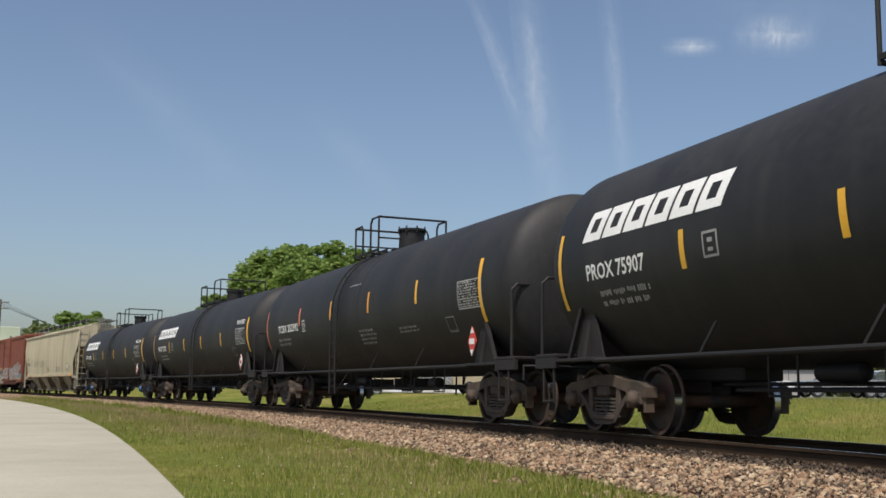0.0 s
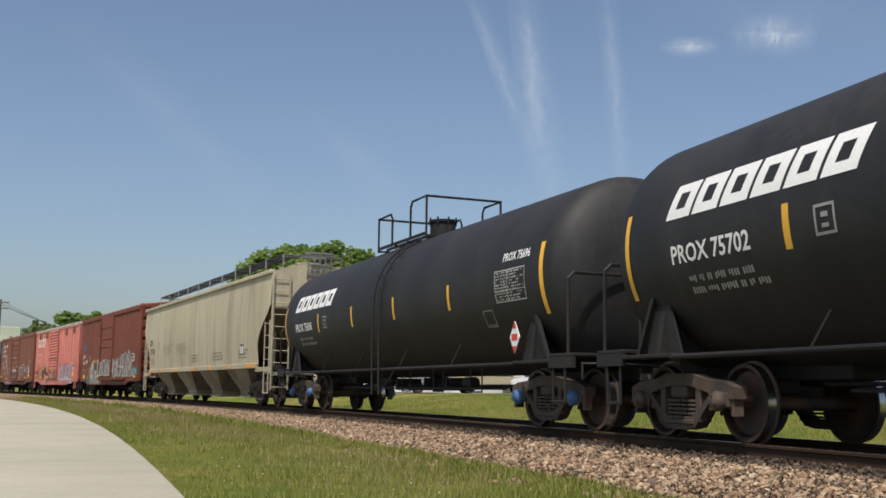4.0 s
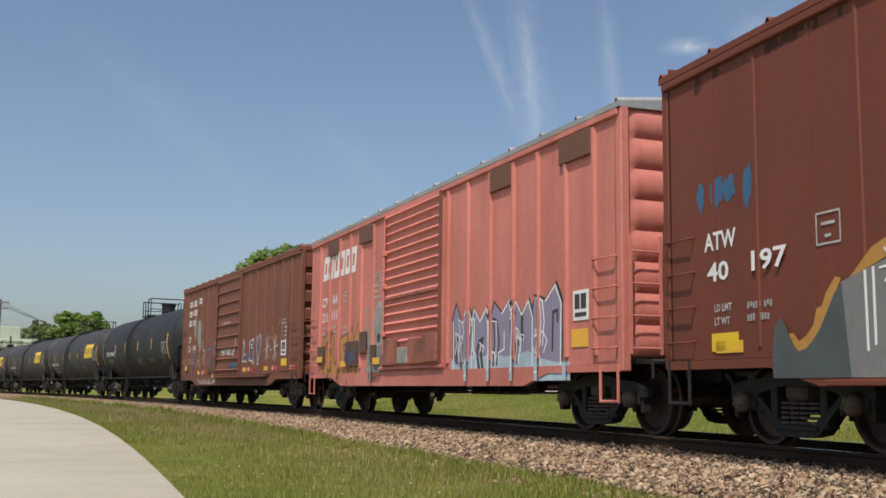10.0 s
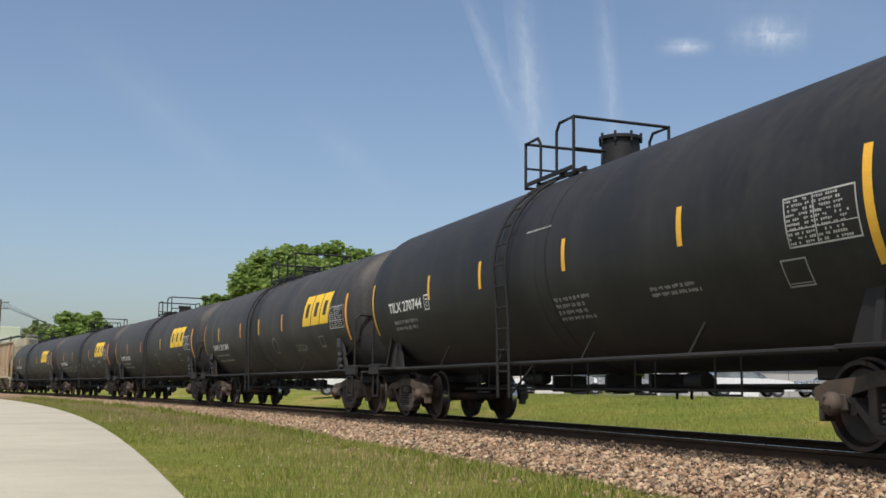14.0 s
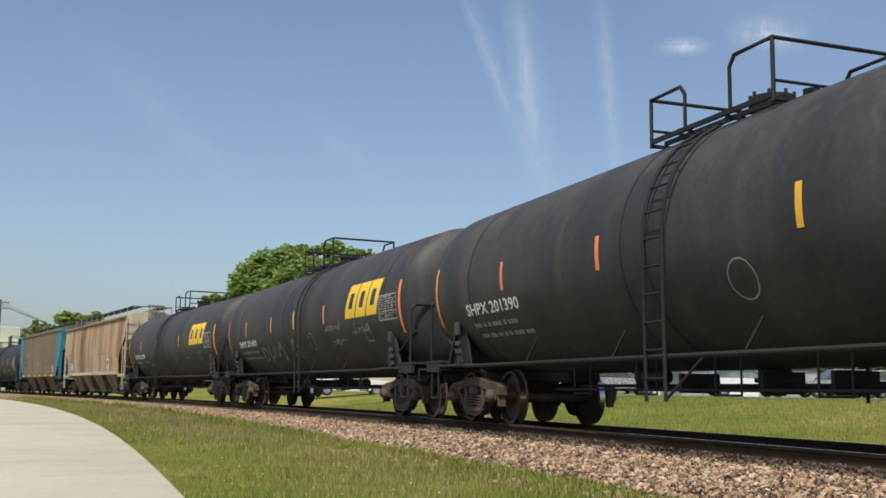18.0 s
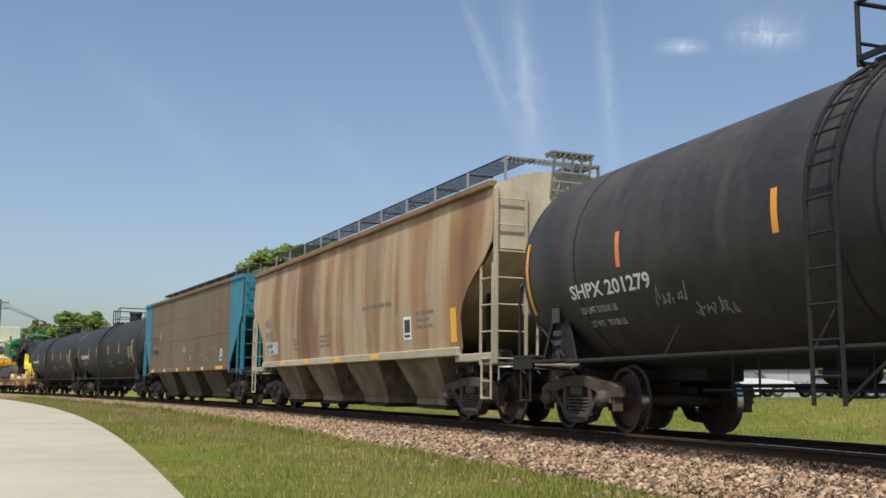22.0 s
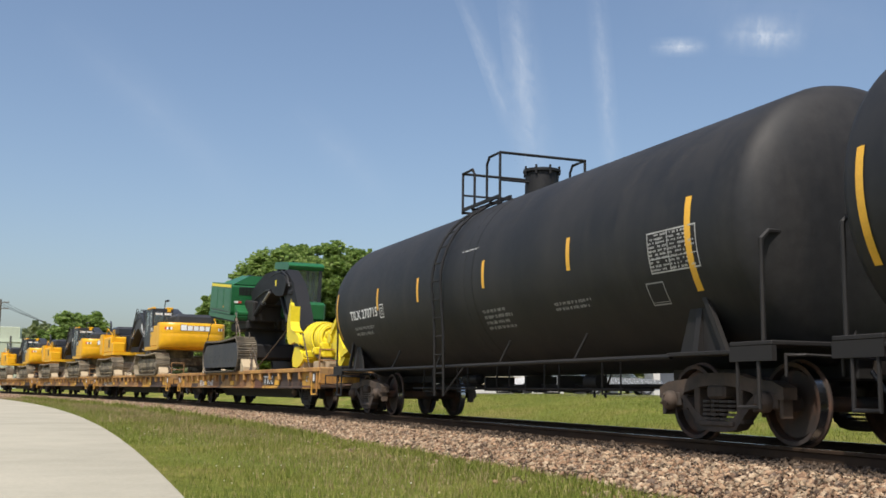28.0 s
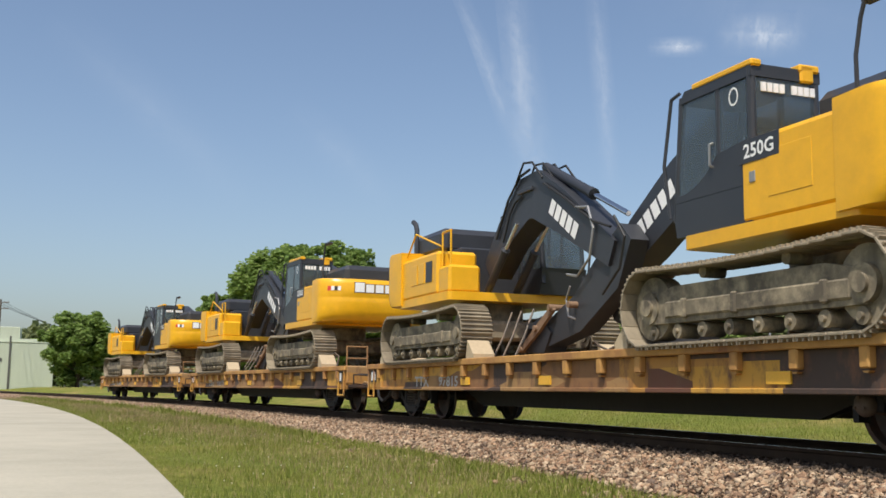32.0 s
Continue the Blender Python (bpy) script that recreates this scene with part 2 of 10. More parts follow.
def soot_streaked():
    """Beige paint with dark, thin run-down streaks and broad grimy bands."""
    m, t, p = nodes_of("beige_hopper_paint")
    wide = noise_of(t, coords(t, (1, 1, 0.25)), 0.7, 6, 0.6)
    r = ramp(t, [(0.30, (0.30, 0.25, 0.165)), (0.46, (0.43, 0.375, 0.255)), (0.70, (0.51, 0.45, 0.315))])
    t.links.new(wide.outputs[0], r.inputs[0])
    thin = noise_of(t, coords(t, (1, 1, 0.05)), 2.6, 6, 0.68)
    r2 = ramp(t, [(0.52, (0, 0, 0)), (0.68, (0.85, 0.85, 0.85))])
    t.links.new(thin.outputs[0], r2.inputs[0])
    patchy = noise_of(t, coords(t, (1, 1, 0.4)), 0.9, 4)
    r3 = ramp(t, [(0.38, (0.1, 0.1, 0.1)), (0.56, (1, 1, 1))])
    t.links.new(patchy.outputs[0], r3.inputs[0])
    k = mix(t, 1.0, r2.outputs[0], r3.outputs[0], "MULTIPLY")
    col = mix(t, k, r.outputs[0], (0.27, 0.225, 0.155))
    t.links.new(col, p.inputs["Base Color"])
    p.inputs["Roughness"].default_value = 0.55
    g = noise_of(t, coords(t), 10, 5)
    bump(t, p, g.outputs[0], 0.06)
    return m


def flat_sill():
    """Patched yellow, brown and rust paint on the side of a flat car."""
    m, t, p = nodes_of("patched_sill_paint")
    v = t.nodes.new("ShaderNodeTexVoronoi")
    v.distance, v.inputs["Scale"].default_value = "CHEBYCHEV", 1.0
    t.links.new(coords(t, (0.55, 0.2, 2.4)).outputs[0], v.inputs["Vector"])
    sep = t.nodes.new("ShaderNodeSeparateColor")
    t.links.new(v.outputs["Color"], sep.inputs[0])
    r = ramp(t, [(0.0, (0.55, 0.30, 0.05)), (0.17, (0.25, 0.125, 0.050)), (0.36, (0.065, 0.044, 0.034)), (0.58, (0.34, 0.20, 0.080)), (0.72, (0.44, 0.22, 0.050)), (0.84, (0.15, 0.065, 0.038))])
    r.color_ramp.interpolation = "CONSTANT"
    t.links.new(sep.outputs[0], r.inputs[0])
    g = noise_of(t, coords(t, (1, 1, 0.5)), 3.5, 6, 0.7)
    r2 = ramp(t, [(0.50, (0, 0, 0)), (0.68, (1, 1, 1))])
    t.links.new(g.outputs[0], r2.inputs[0])
    col = mix(t, r2.outputs[0], r.outputs[0], (0.15, 0.075, 0.042))
    t.links.new(col, p.inputs["Base Color"])
    p.inputs["Roughness"].default_value = 0.75
    bump(t, p, g.outputs[0], 0.2)
    return m


RUSTY, SILL, SOOTY = rust_streaked(), flat_sill(), soot_streaked()


def glass(name, tint=(0.30, 0.36, 0.38)):
    m, t, p = nodes_of(name)
    p.inputs["Base Color"].default_value = (*tint, 1)
    p.inputs["Roughness"].default_value = 0.06
    p.inputs["Transmission Weight"].default_value = 0.85
    p.inputs["IOR"].default_value = 1.45
    return m


GLASS = glass("tinted_cab_glass")


def islands(name, stops, rough=0.85, fine=30, bumpy=0.3, trans=0.0):
    """One colour out of a ramp for each loose piece."""
    m, t, p = nodes_of(name)
    g = t.nodes.new("ShaderNodeNewGeometry")
    r = ramp(t, stops)
    t.links.new(g.outputs["Random Per Island"], r.inputs[0])
    n = noise_of(t, coords(t), fine, 4)
    r2 = ramp(t, [(0.3, (0.75, 0.75, 0.75)), (0.7, (1.15, 1.15, 1.15))])
    t.links.new(n.outputs[0], r2.inputs[0])
    t.links.new(mix(t, 1.0, r.outputs[0], r2.outputs[0], "MULTIPLY"), p.inputs["Base Color"])
    p.inputs["Roughness"].default_value = rough
    p.inputs["Specular IOR Level"].default_value = 0.25
    if bumpy:
        bump(t, p, n.outputs[0], bumpy)
    if trans:
        tr = t.nodes.new("ShaderNodeBsdfTranslucent")
        t.links.new(r.outputs[0], tr.inputs[0])
        mx = t.nodes.new("ShaderNodeMixShader")
        mx.inputs[0].default_value = trans
        t.links.new(p.outputs[0], mx.inputs[1])
        t.links.new(tr.outputs[0], mx.inputs[2])
        t.links.new(mx.outputs[0], t.nodes["Material Output"].inputs[0])
    return m


STONE = islands("ballast_stone", [(0.0, (0.09, 0.062, 0.045)), (0.18, (0.28, 0.172, 0.105)), (0.42, (0.43, 0.29, 0.180)), (0.62, (0.31, 0.235, 0.155)), (0.82, (0.54, 0.41, 0.275)), (1.0, (0.14, 0.10, 0.075))], 0.9, 40)
# Loose stone of the dark band: oil stain with the train's shade painted in.
CRIB_STONE = islands("shaded_oily_stone", [(0.0, (0.040, 0.030, 0.022)), (0.5, (0.10, 0.072, 0.050)), (1.0, (0.17, 0.125, 0.088))], 0.9, 40)
BLADES = islands("grass_blades", [(0.0, (0.130, 0.165, 0.026)), (0.30, (0.190, 0.235, 0.038)), (0.68, (0.265, 0.290, 0.056)), (0.88, (0.34, 0.32, 0.10)), (1.0, (0.44, 0.375, 0.17))], 0.7, 8, 0, 0.35)
LEAVES = islands("tree_leaves", [(0.0, (0.16, 0.24, 0.065)), (0.4, (0.22, 0.32, 0.085)), (0.8, (0.29, 0.39, 0.11)), (1.0, (0.35, 0.44, 0.14))], 0.6, 4, 0, 0.55)
FAR_LEAVES = islands("far_leaves", [(0.0, (0.16, 0.20, 0.085)), (0.5, (0.21, 0.25, 0.11)), (1.0, (0.26, 0.29, 0.14))], 0.7, 1, 0, 0.4)
DRY = islands("dry_grass", [(0.0, (0.22, 0.17, 0.075)), (0.5, (0.36, 0.28, 0.14)), (1.0, (0.48, 0.39, 0.22))], 0.8, 8, 0, 0.3)
PETALS = islands("clover_heads", [(0.0, (0.75, 0.75, 0.65)), (1.0, (0.7, 0.62, 0.3))], 0.8, 5, 0)
BARK = paint("bark", (0.10, 0.075, 0.055), (0.05, 0.04, 0.03), 0.9, fine=10)


def grass_ground():
    m, t, p = nodes_of("mown_grass")
    big = noise_of(t, coords(t), 0.22, 5, 0.6)
    mid = noise_of(t, coords(t), 2.2, 6, 0.7)
    fine = noise_of(t, coords(t), 28, 6, 0.7)
    r = ramp(t, [(0.3, (0.13, 0.17, 0.032)), (0.48, (0.19, 0.22, 0.048)), (0.58, (0.26, 0.24, 0.076)), (0.68, (0.32, 0.26, 0.115))])
    t.links.new(big.outputs[0], r.inputs[0])
    r2 = ramp(t, [(0.3, (0.55, 0.58, 0.5)), (0.7, (1.25, 1.2, 1.15))])
    t.links.new(mid.outputs[0], r2.inputs[0])
    col = mix(t, 1.0, r.outputs[0], r2.outputs[0], "MULTIPLY")
    r3 = ramp(t, [(0.3, (0.5, 0.52, 0.45)), (0.7, (1.35, 1.3, 1.2))])
    t.links.new(fine.outputs[0], r3.inputs[0])
    col = mix(t, 1.0, col, r3.outputs[0], "MULTIPLY")
    t.links.new(col, p.inputs["Base Color"])
    p.inputs["Roughness"].default_value, p.inputs["Specular IOR Level"].default_value = 0.9, 0.1
    bump(t, p, fine.outputs[0], 0.8, 0.05)
    return m


def concrete(name, a, b, crack=True):
    m, t, p = nodes_of(name)
    big = noise_of(t, coords(t), 0.35, 6, 0.65)
    fine = noise_of(t, coords(t), 18, 6, 0.7)
    r = ramp(t, [(0.3, b), (0.65, a)])
    t.links.new(big.outputs[0], r.inputs[0])
    r2 = ramp(t, [(0.25, (0.86, 0.86, 0.86)), (0.7, (1.07, 1.07, 1.07))])
    t.links.new(fine.outputs[0], r2.inputs[0])
    t.links.new(mix(t, 1.0, r.outputs[0], r2.outputs[0], "MULTIPLY"), p.inputs["Base Color"])
    p.inputs["Roughness"].default_value = 0.9
    bump(t, p, fine.outputs[0], 0.15)
    return m


def ballast_bed():
    m, t, p = nodes_of("ballast_bed")
    v = t.nodes.new("ShaderNodeTexVoronoi")
    v.inputs["Scale"].default_value = 16
    t.links.new(coords(t).outputs[0], v.inputs["Vector"])
    sep = t.nodes.new("ShaderNodeSeparateColor")
    t.links.new(v.outputs["Color"], sep.inputs[0])
    r = ramp(t, [(0.0, (0.07, 0.05, 0.037)), (0.4, (0.19, 0.13, 0.085)), (0.75, (0.26, 0.19, 0.13)), (1.0, (0.12, 0.09, 0.068))])
    t.links.new(sep.outputs[0], r.inputs[0])
    # Darkens each cell towards its edge: shade between stones put into the colour.
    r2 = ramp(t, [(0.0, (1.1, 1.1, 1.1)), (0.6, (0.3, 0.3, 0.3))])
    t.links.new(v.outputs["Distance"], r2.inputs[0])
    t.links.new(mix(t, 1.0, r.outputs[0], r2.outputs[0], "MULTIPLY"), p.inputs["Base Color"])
    p.inputs["Roughness"].default_value = 0.95
    bump(t, p, v.outputs["Distance"], -0.9, 0.03)
    return m


# Oil stain and the train's shadow, both put into one dark brown.
SHADED_OILY = concrete("shaded_oily_ballast", (0.095, 0.070, 0.050), (0.045, 0.035, 0.027))
GRASS, PAVING, BED = grass_ground(), concrete("pale_concrete", (0.455, 0.425, 0.33), (0.345, 0.32, 0.245)), ballast_bed()
ASPHALT = concrete("lot_asphalt", (0.15, 0.145, 0.135), (0.11, 0.105, 0.10))


# ---- mesh code ----
class B:
    """Collects the vertices and faces of one mesh."""

    def __init__(self):
        self.v, self.f, self.m = [], [], None

    def add(self, verts, faces):
        o = len(self.v)
        self.v += [tuple(p) for p in verts]
        self.f += [tuple(i + o for i in f) for f in faces]
        return self

    def box(self, x0, x1, y0, y1, z0, z1, c=0.0):
        """A box, its edges cut off by c."""
        if c <= 0:
            v = [(x, y, z) for x in (x0, x1) for y in (y0, y1) for z in (z0, z1)]
            return self.add(v, [(0, 1, 3, 2), (4, 6, 7, 5), (0, 4, 5, 1), (2, 3, 7, 6), (0, 2, 6, 4), (1, 5, 7, 3)])
        lo, hi = (x0, y0, z0), (x1, y1, z1)
        v, idx = [], {}
        for sx in (0, 1):
            for sy in (0, 1):
                for sz in (0, 1):
                    for ax in range(3):
                        q = []
                        for k, sgn in enumerate((sx, sy, sz)):
                            e = (lo, hi)[sgn][k]
                            q.append(e if k == ax else e + (c if sgn == 0 else -c))
                        idx[(sx, sy, sz, ax)] = len(v)
                        v.append(q)
        f = []
        for ax in range(3):
            u, w = (ax + 1) % 3, (ax + 2) % 3
            for sgn in (0, 1):
                ring = []
                for a, b in ((0, 0), (1, 0), (1, 1), (0, 1)):
                    key = [0, 0, 0]
                    key[ax], key[u], key[w] = sgn, a, b
                    ring.append(idx[(*key, ax)])
                f.append(tuple(ring if sgn else ring[::-1]))
            for a in (0, 1):
                for b in (0, 1):
                    k0, k1 = [0, 0, 0], [0, 0, 0]
                    k0[u], k0[w], k1[u], k1[w] = a, b, a, b
                    k0[ax], k1[ax] = 0, 1
                    q = (idx[(*k0, u)], idx[(*k1, u)], idx[(*k1, w)], idx[(*k0, w)])
                    f.append(q if a == b else q[::-1])
        for sx in (0, 1):
            for sy in (0, 1):
                for sz in (0, 1):
                    q = tuple(idx[(sx, sy, sz, k)] for k in range(3))
                    f.append(q if (sx + sy + sz) % 2 else q[::-1])
        return self.add(v, f)

    def cyl(self, a, b, r, seg=10, r2=None, cap=True):
        a, b = Vector(a), Vector(b)
        r2 = r if r2 is None else r2
        d = (b - a).normalized()
        u = d.orthogonal().normalized()
        w = d.cross(u)
        ring = [(math.cos(2 * math.pi * i / seg), math.sin(2 * math.pi * i / seg)) for i in range(seg)]
        v = [a + (u * x + w * y) * r for x, y in ring] + [b + (u * x + w * y) * r2 for x, y in ring]
        f = [(i, (i + 1) % seg, seg + (i + 1) % seg, seg + i) for i in range(seg)]
        if cap:
            f += [tuple(range(seg))[::-1], tuple(range(seg, 2 * seg))]
        return self.add(v, f)

    def tube(self, pts, r, seg=6):
        """A bent rod through points, in one piece with mitred bends."""
        P = [Vector(p) for p in pts]
        way = [(q - p).normalized() for p, q in zip(P, P[1:])]
        u = way[0].orthogonal().normalized()
        rings = []
        for i, p in enumerate(P):
            d0, d1 = way[max(0, i - 1)], way[min(len(way) - 1, i)]
            m = (d0 + d1)
            m = m.normalized() if m.length > 1e-4 else d1
            if i:
                u = (u - d0 * u.dot(d0)).normalized()
            w = d0.cross(u)
            ring = []
            for k in range(seg):
                a = 2 * math.pi * k / seg
                o = (u * math.cos(a) + w * math.sin(a)) * r
                cosine = max(0.35, d0.dot(m))
                o = o - d0 * (o.dot(m) / cosine)
                ring.append(tuple(p + o))
            rings.append(ring)
            if i and i < len(way):
                u = (u - d1 * u.dot(d1))
                u = u.normalized() if u.length > 1e-4 else d1.orthogonal().normalized()
        return self.loft(rings)

    def prism(self, poly, y0, y1, axis="y"):
        """A polygon of (x, z) drawn out from y0 to y1; or of (y, z) along x; or of (x, y) along z."""
        n = len(poly)
        put = {"y": lambda p, q: (p[0], q, p[1]), "x": lambda p, q: (q, p[0], p[1]), "z": lambda p, q: (p[0], p[1], q)}[axis]
        v = [put(p, y0) for p in poly] + [put(p, y1) for p in poly]
        f = [(i, (i + 1) % n, n + (i + 1) % n, n + i) for i in range(n)] + [tuple(range(n))[::-1], tuple(range(n, 2 * n))]
        return self.add(v, f)

    def lathe(self, prof, seg=40, zc=0.0, yc=0.0, caps=True):
        """A profile of (x, r) turned round the x axis."""
        v, f = [], []
        for x, r in prof:
            for i in range(seg):
                a = 2 * math.pi * i / seg
                v.append((x, yc + r * math.cos(a), zc + r * math.sin(a)))
        for k in range(len(prof) - 1):
            for i in range(seg):
                j = (i + 1) % seg
                f.append((k * seg + i, k * seg + j, (k + 1) * seg + j, (k + 1) * seg + i))
        if caps:
            f += [tuple(range(seg)), tuple(range((len(prof) - 1) * seg, len(prof) * seg))[::-1]]
        return self.add(v, f)

    def loft(self, rings, closed=True, caps=True):
        n = len(rings[0])
        v = [p for r in rings for p in r]
        f = []
        for k in range(len(rings) - 1):
            for i in range(n if closed else n - 1):
                j = (i + 1) % n
                f.append((k * n + i, k * n + j, (k + 1) * n + j, (k + 1) * n + i))
        if caps:
            f += [tuple(range(n))[::-1], tuple(range((len(rings) - 1) * n, len(rings) * n))]
        return self.add(v, f)

    def moved(self, m):
        self.v = [tuple(m @ Vector(p)) for p in self.v]
        return self

    def mesh(self, name, mat, smooth=35):
        me = bpy.data.meshes.new(name)
        me.from_pydata(self.v, [], self.f)
        bm = bmesh.new()
        bm.from_mesh(me)
        bmesh.ops.recalc_face_normals(bm, faces=bm.faces)
        bm.to_mesh(me)
        bm.free()
        me.materials.append(mat)
        if smooth:
            me.shade_smooth()
            me.set_sharp_from_angle(angle=radians(smooth))
        return me


def part(name, b, mat, parent, label="", at=None, smooth=35):
    """Links a builder's mesh (or a ready mesh) as one object under a thing or a part."""
    me = b.mesh(name, mat, smooth) if isinstance(b, B) else b
    ob = new(name, me)
    ob.parent = parent
    if at is not None:
        ob.matrix_basis = at
    return tagged(ob, label)


def thing(name, label, category, group="", kind="", at=None):
    ob = new(name)
    ob.empty_display_size = 0.3
    if at is not None:
        ob.matrix_basis = at
    return tagged(ob, label, category, group, kind)


# ---- lettering ----
_inked = {}


def letters(body, height, wide=1.0, slant=0.0, width=0.0):
    """Flat lettering in x, y, its lower left at the origin."""
    if body not in _inked:
        cu = bpy.data.curves.new("ink", "FONT")
        cu.body, cu.size, cu.resolution_u = body, 1.0, 2
        cu.offset = 0.022
        ob = new("ink", cu)
        me = bpy.data.meshes.new_from_object(ob.evaluated_get(bpy.context.evaluated_depsgraph_get()))
        v = [tuple(p.co) for p in me.vertices]
        f = [tuple(p.vertices) for p in me.polygons]
        bpy.data.objects.remove(ob)
        bpy.data.meshes.remove(me)
        _inked[body] = (v, f)
    v, f = _inked[body]
    x0, y0, y1 = min(p[0] for p in v), min(p[1] for p in v), max(p[1] for p in v)
    k = height / (y1 - y0)
    if width:
        wide = width / (k * (max(p[0] for p in v) - x0))
    return [((p[0] - x0) * k * wide + slant * (p[1] - y0) * k, (p[1] - y0) * k) for p in v], f


def cut_up(v2, f, levels):
    """The flat faces cut at heights, so that they can be bent round a tank."""
    bm = bmesh.new()
    vs = [bm.verts.new((x, y, 0)) for x, y in v2]
    for q in f:
        try:
            bm.faces.new([vs[i] for i in q])
        except ValueError:
            pass
    for z in levels:
        bmesh.ops.bisect_plane(bm, geom=bm.verts[:] + bm.edges[:] + bm.faces[:], plane_co=(0, z, 0), plane_no=(0, 1, 0))
    bm.verts.index_update()
    out = [(p.co.x, p.co.y) for p in bm.verts], [tuple(p.index for p in q.verts) for q in bm.faces]
    bm.free()
    return out


def merge(shapes):
    v, f = [], []
    for sv, sf in shapes:
        o = len(v)
        v += list(sv)
        f += [tuple(i + o for i in q) for q in sf]
    return v, f


def quad(x0, y0, x1, y1, slant=0.0):
    return [(x0, y0), (x1, y0), (x1 + slant * (y1 - y0), y1), (x0 + slant * (y1 - y0), y1)], [(0, 1, 2, 3)]


def stroke(pts, w):
    """A painted line of width w through points."""
    v, f = [], []
    n = len(pts)
    for i, (px, py) in enumerate(pts):
        (ax, ay), (cx, cy) = pts[max(0, i - 1)], pts[min(n - 1, i + 1)]
        a, c = Vector((px - ax, py - ay)), Vector((cx - px, cy - py))
        a, c = (a.normalized() if a.length > 1e-6 else None), (c.normalized() if c.length > 1e-6 else None)
        a, c = a or c or Vector((1, 0)), c or a or Vector((1, 0))
        d = a + c
        d = d.normalized() if d.length > 0.35 else a
        k = min(1.5, 1 / max(0.3, d.dot(a))) * w / 2
        ex = (d.x * w / 3, d.y * w / 3) if i in (0, n - 1) else (0, 0)
        s_ = -1 if i == 0 else 1
        v += [(px - d.y * k + s_ * ex[0], py + d.x * k + s_ * ex[1]), (px + d.y * k + s_ * ex[0], py - d.x * k + s_ * ex[1])]
        if i:
            f.append((2 * i - 2, 2 * i - 1, 2 * i + 1, 2 * i))
    return v, f


def dashes(w, h, rows, seed, fill=0.75):
    """Rows of words in small upright bars, in place of writing too small to read."""
    rnd = random.Random(seed)
    out, step = [], h / rows
    tall = min(0.62 * step, 0.085)
    tick = max(0.022, 0.42 * tall)
    for r in range(rows):
        x, end = 0.0, w * rnd.uniform(0.78, 1.0)
        y = h - (r + 0.5) * step - tall / 2
        while x < end:
            for _ in range(rnd.randint(2, 6)):
                if x + tick > end:
                    break
                if rnd.random() < 0.25 + fill:
                    out.append(quad(x, y + tall * rnd.choice((0, 0, 0.25)), x + tick, y + tall * rnd.uniform(0.82, 1)))
                x += tick * 1.45
            x += tick * 1.5
    return merge(out)


def scrawl(w, h, seed, thick=0.022):
    """A line of chalk handwriting that cannot be read."""
    rnd = random.Random(seed)
    out, x = [], 0.0
    while x < w:
        g = rnd.uniform(0.10, 0.22) * h + 0.06
        pts = [(x, rnd.uniform(0, 0.25) * h)]
        for k in range(rnd.randrange(3, 6)):
            pts.append((x + g * rnd.uniform(-0.1, 1.1), rnd.uniform(0, 1.0 if k == 1 else 0.55) * h))
        out.append(stroke(pts, thick))
        x += g * 1.15
    return merge(out)


HAND = {"K": [[(0.05, 1.05), (0.15, -0.1)], [(0.8, 0.95), (0.12, 0.45), (0.85, -0.05)]], "I": [[(0.45, 0.95), (0.5, 0.0)]],
        "N": [[(0.05, 0.0), (0.1, 0.95), (0.8, 0.05), (0.85, 1.0)]], "G": [[(0.85, 0.8), (0.5, 1.0), (0.1, 0.6), (0.15, 0.15), (0.6, 0.0), (0.95, 0.35), (0.5, 0.42)]],
        "O": [[(0.5, 0.95), (0.1, 0.6), (0.15, 0.15), (0.5, 0.0), (0.9, 0.35), (0.8, 0.8), (0.5, 0.95)]], "F": [[(0.9, 1.15), (0.4, 1.2), (0.35, 0.6), (0.45, -0.25)], [(0.05, 0.55), (0.8, 0.6)]],
        "E": [[(0.85, 0.95), (0.15, 0.9), (0.1, 0.0), (0.85, 0.05)], [(0.1, 0.5), (0.65, 0.52)]], "U": [[(0.1, 0.95), (0.1, 0.25), (0.4, 0.0), (0.8, 0.25), (0.85, 1.0)]],
        "R": [[(0.1, 0.0), (0.12, 0.95), (0.7, 0.9), (0.75, 0.6), (0.15, 0.48), (0.85, -0.02)]], "P": [[(0.15, -0.05), (0.12, 0.95), (0.75, 0.9), (0.8, 0.55), (0.15, 0.45)]],
        "V": [[(0.0, 1.0), (0.4, 0.0), (0.95, 1.05)]], "A": [[(0.0, 0.0), (0.45, 1.0), (0.9, 0.0)], [(0.2, 0.4), (0.75, 0.4)]], "S": [[(0.85, 0.9), (0.3, 0.95), (0.2, 0.6), (0.8, 0.4), (0.7, 0.05), (0.1, 0.05)]], "D": [[(0.1, 0.0), (0.12, 0.95), (0.8, 0.6), (0.7, 0.15), (0.1, 0.0)]]}


def handwritten(word, h, step, thick, seed):
    """A word in single uneven strokes, as sprayed or drawn by a loose arm."""
    rnd = random.Random(seed)
    out = []
    for i, k in enumerate(word):
        for line in HAND.get(k, ()):
            out.append(stroke([((i + x * 0.78) * step + rnd.uniform(-0.02, 0.02), y * h + rnd.uniform(-0.02, 0.02) + 0.04 * h * (i % 2)) for x, y in line], thick))
    return merge(out)


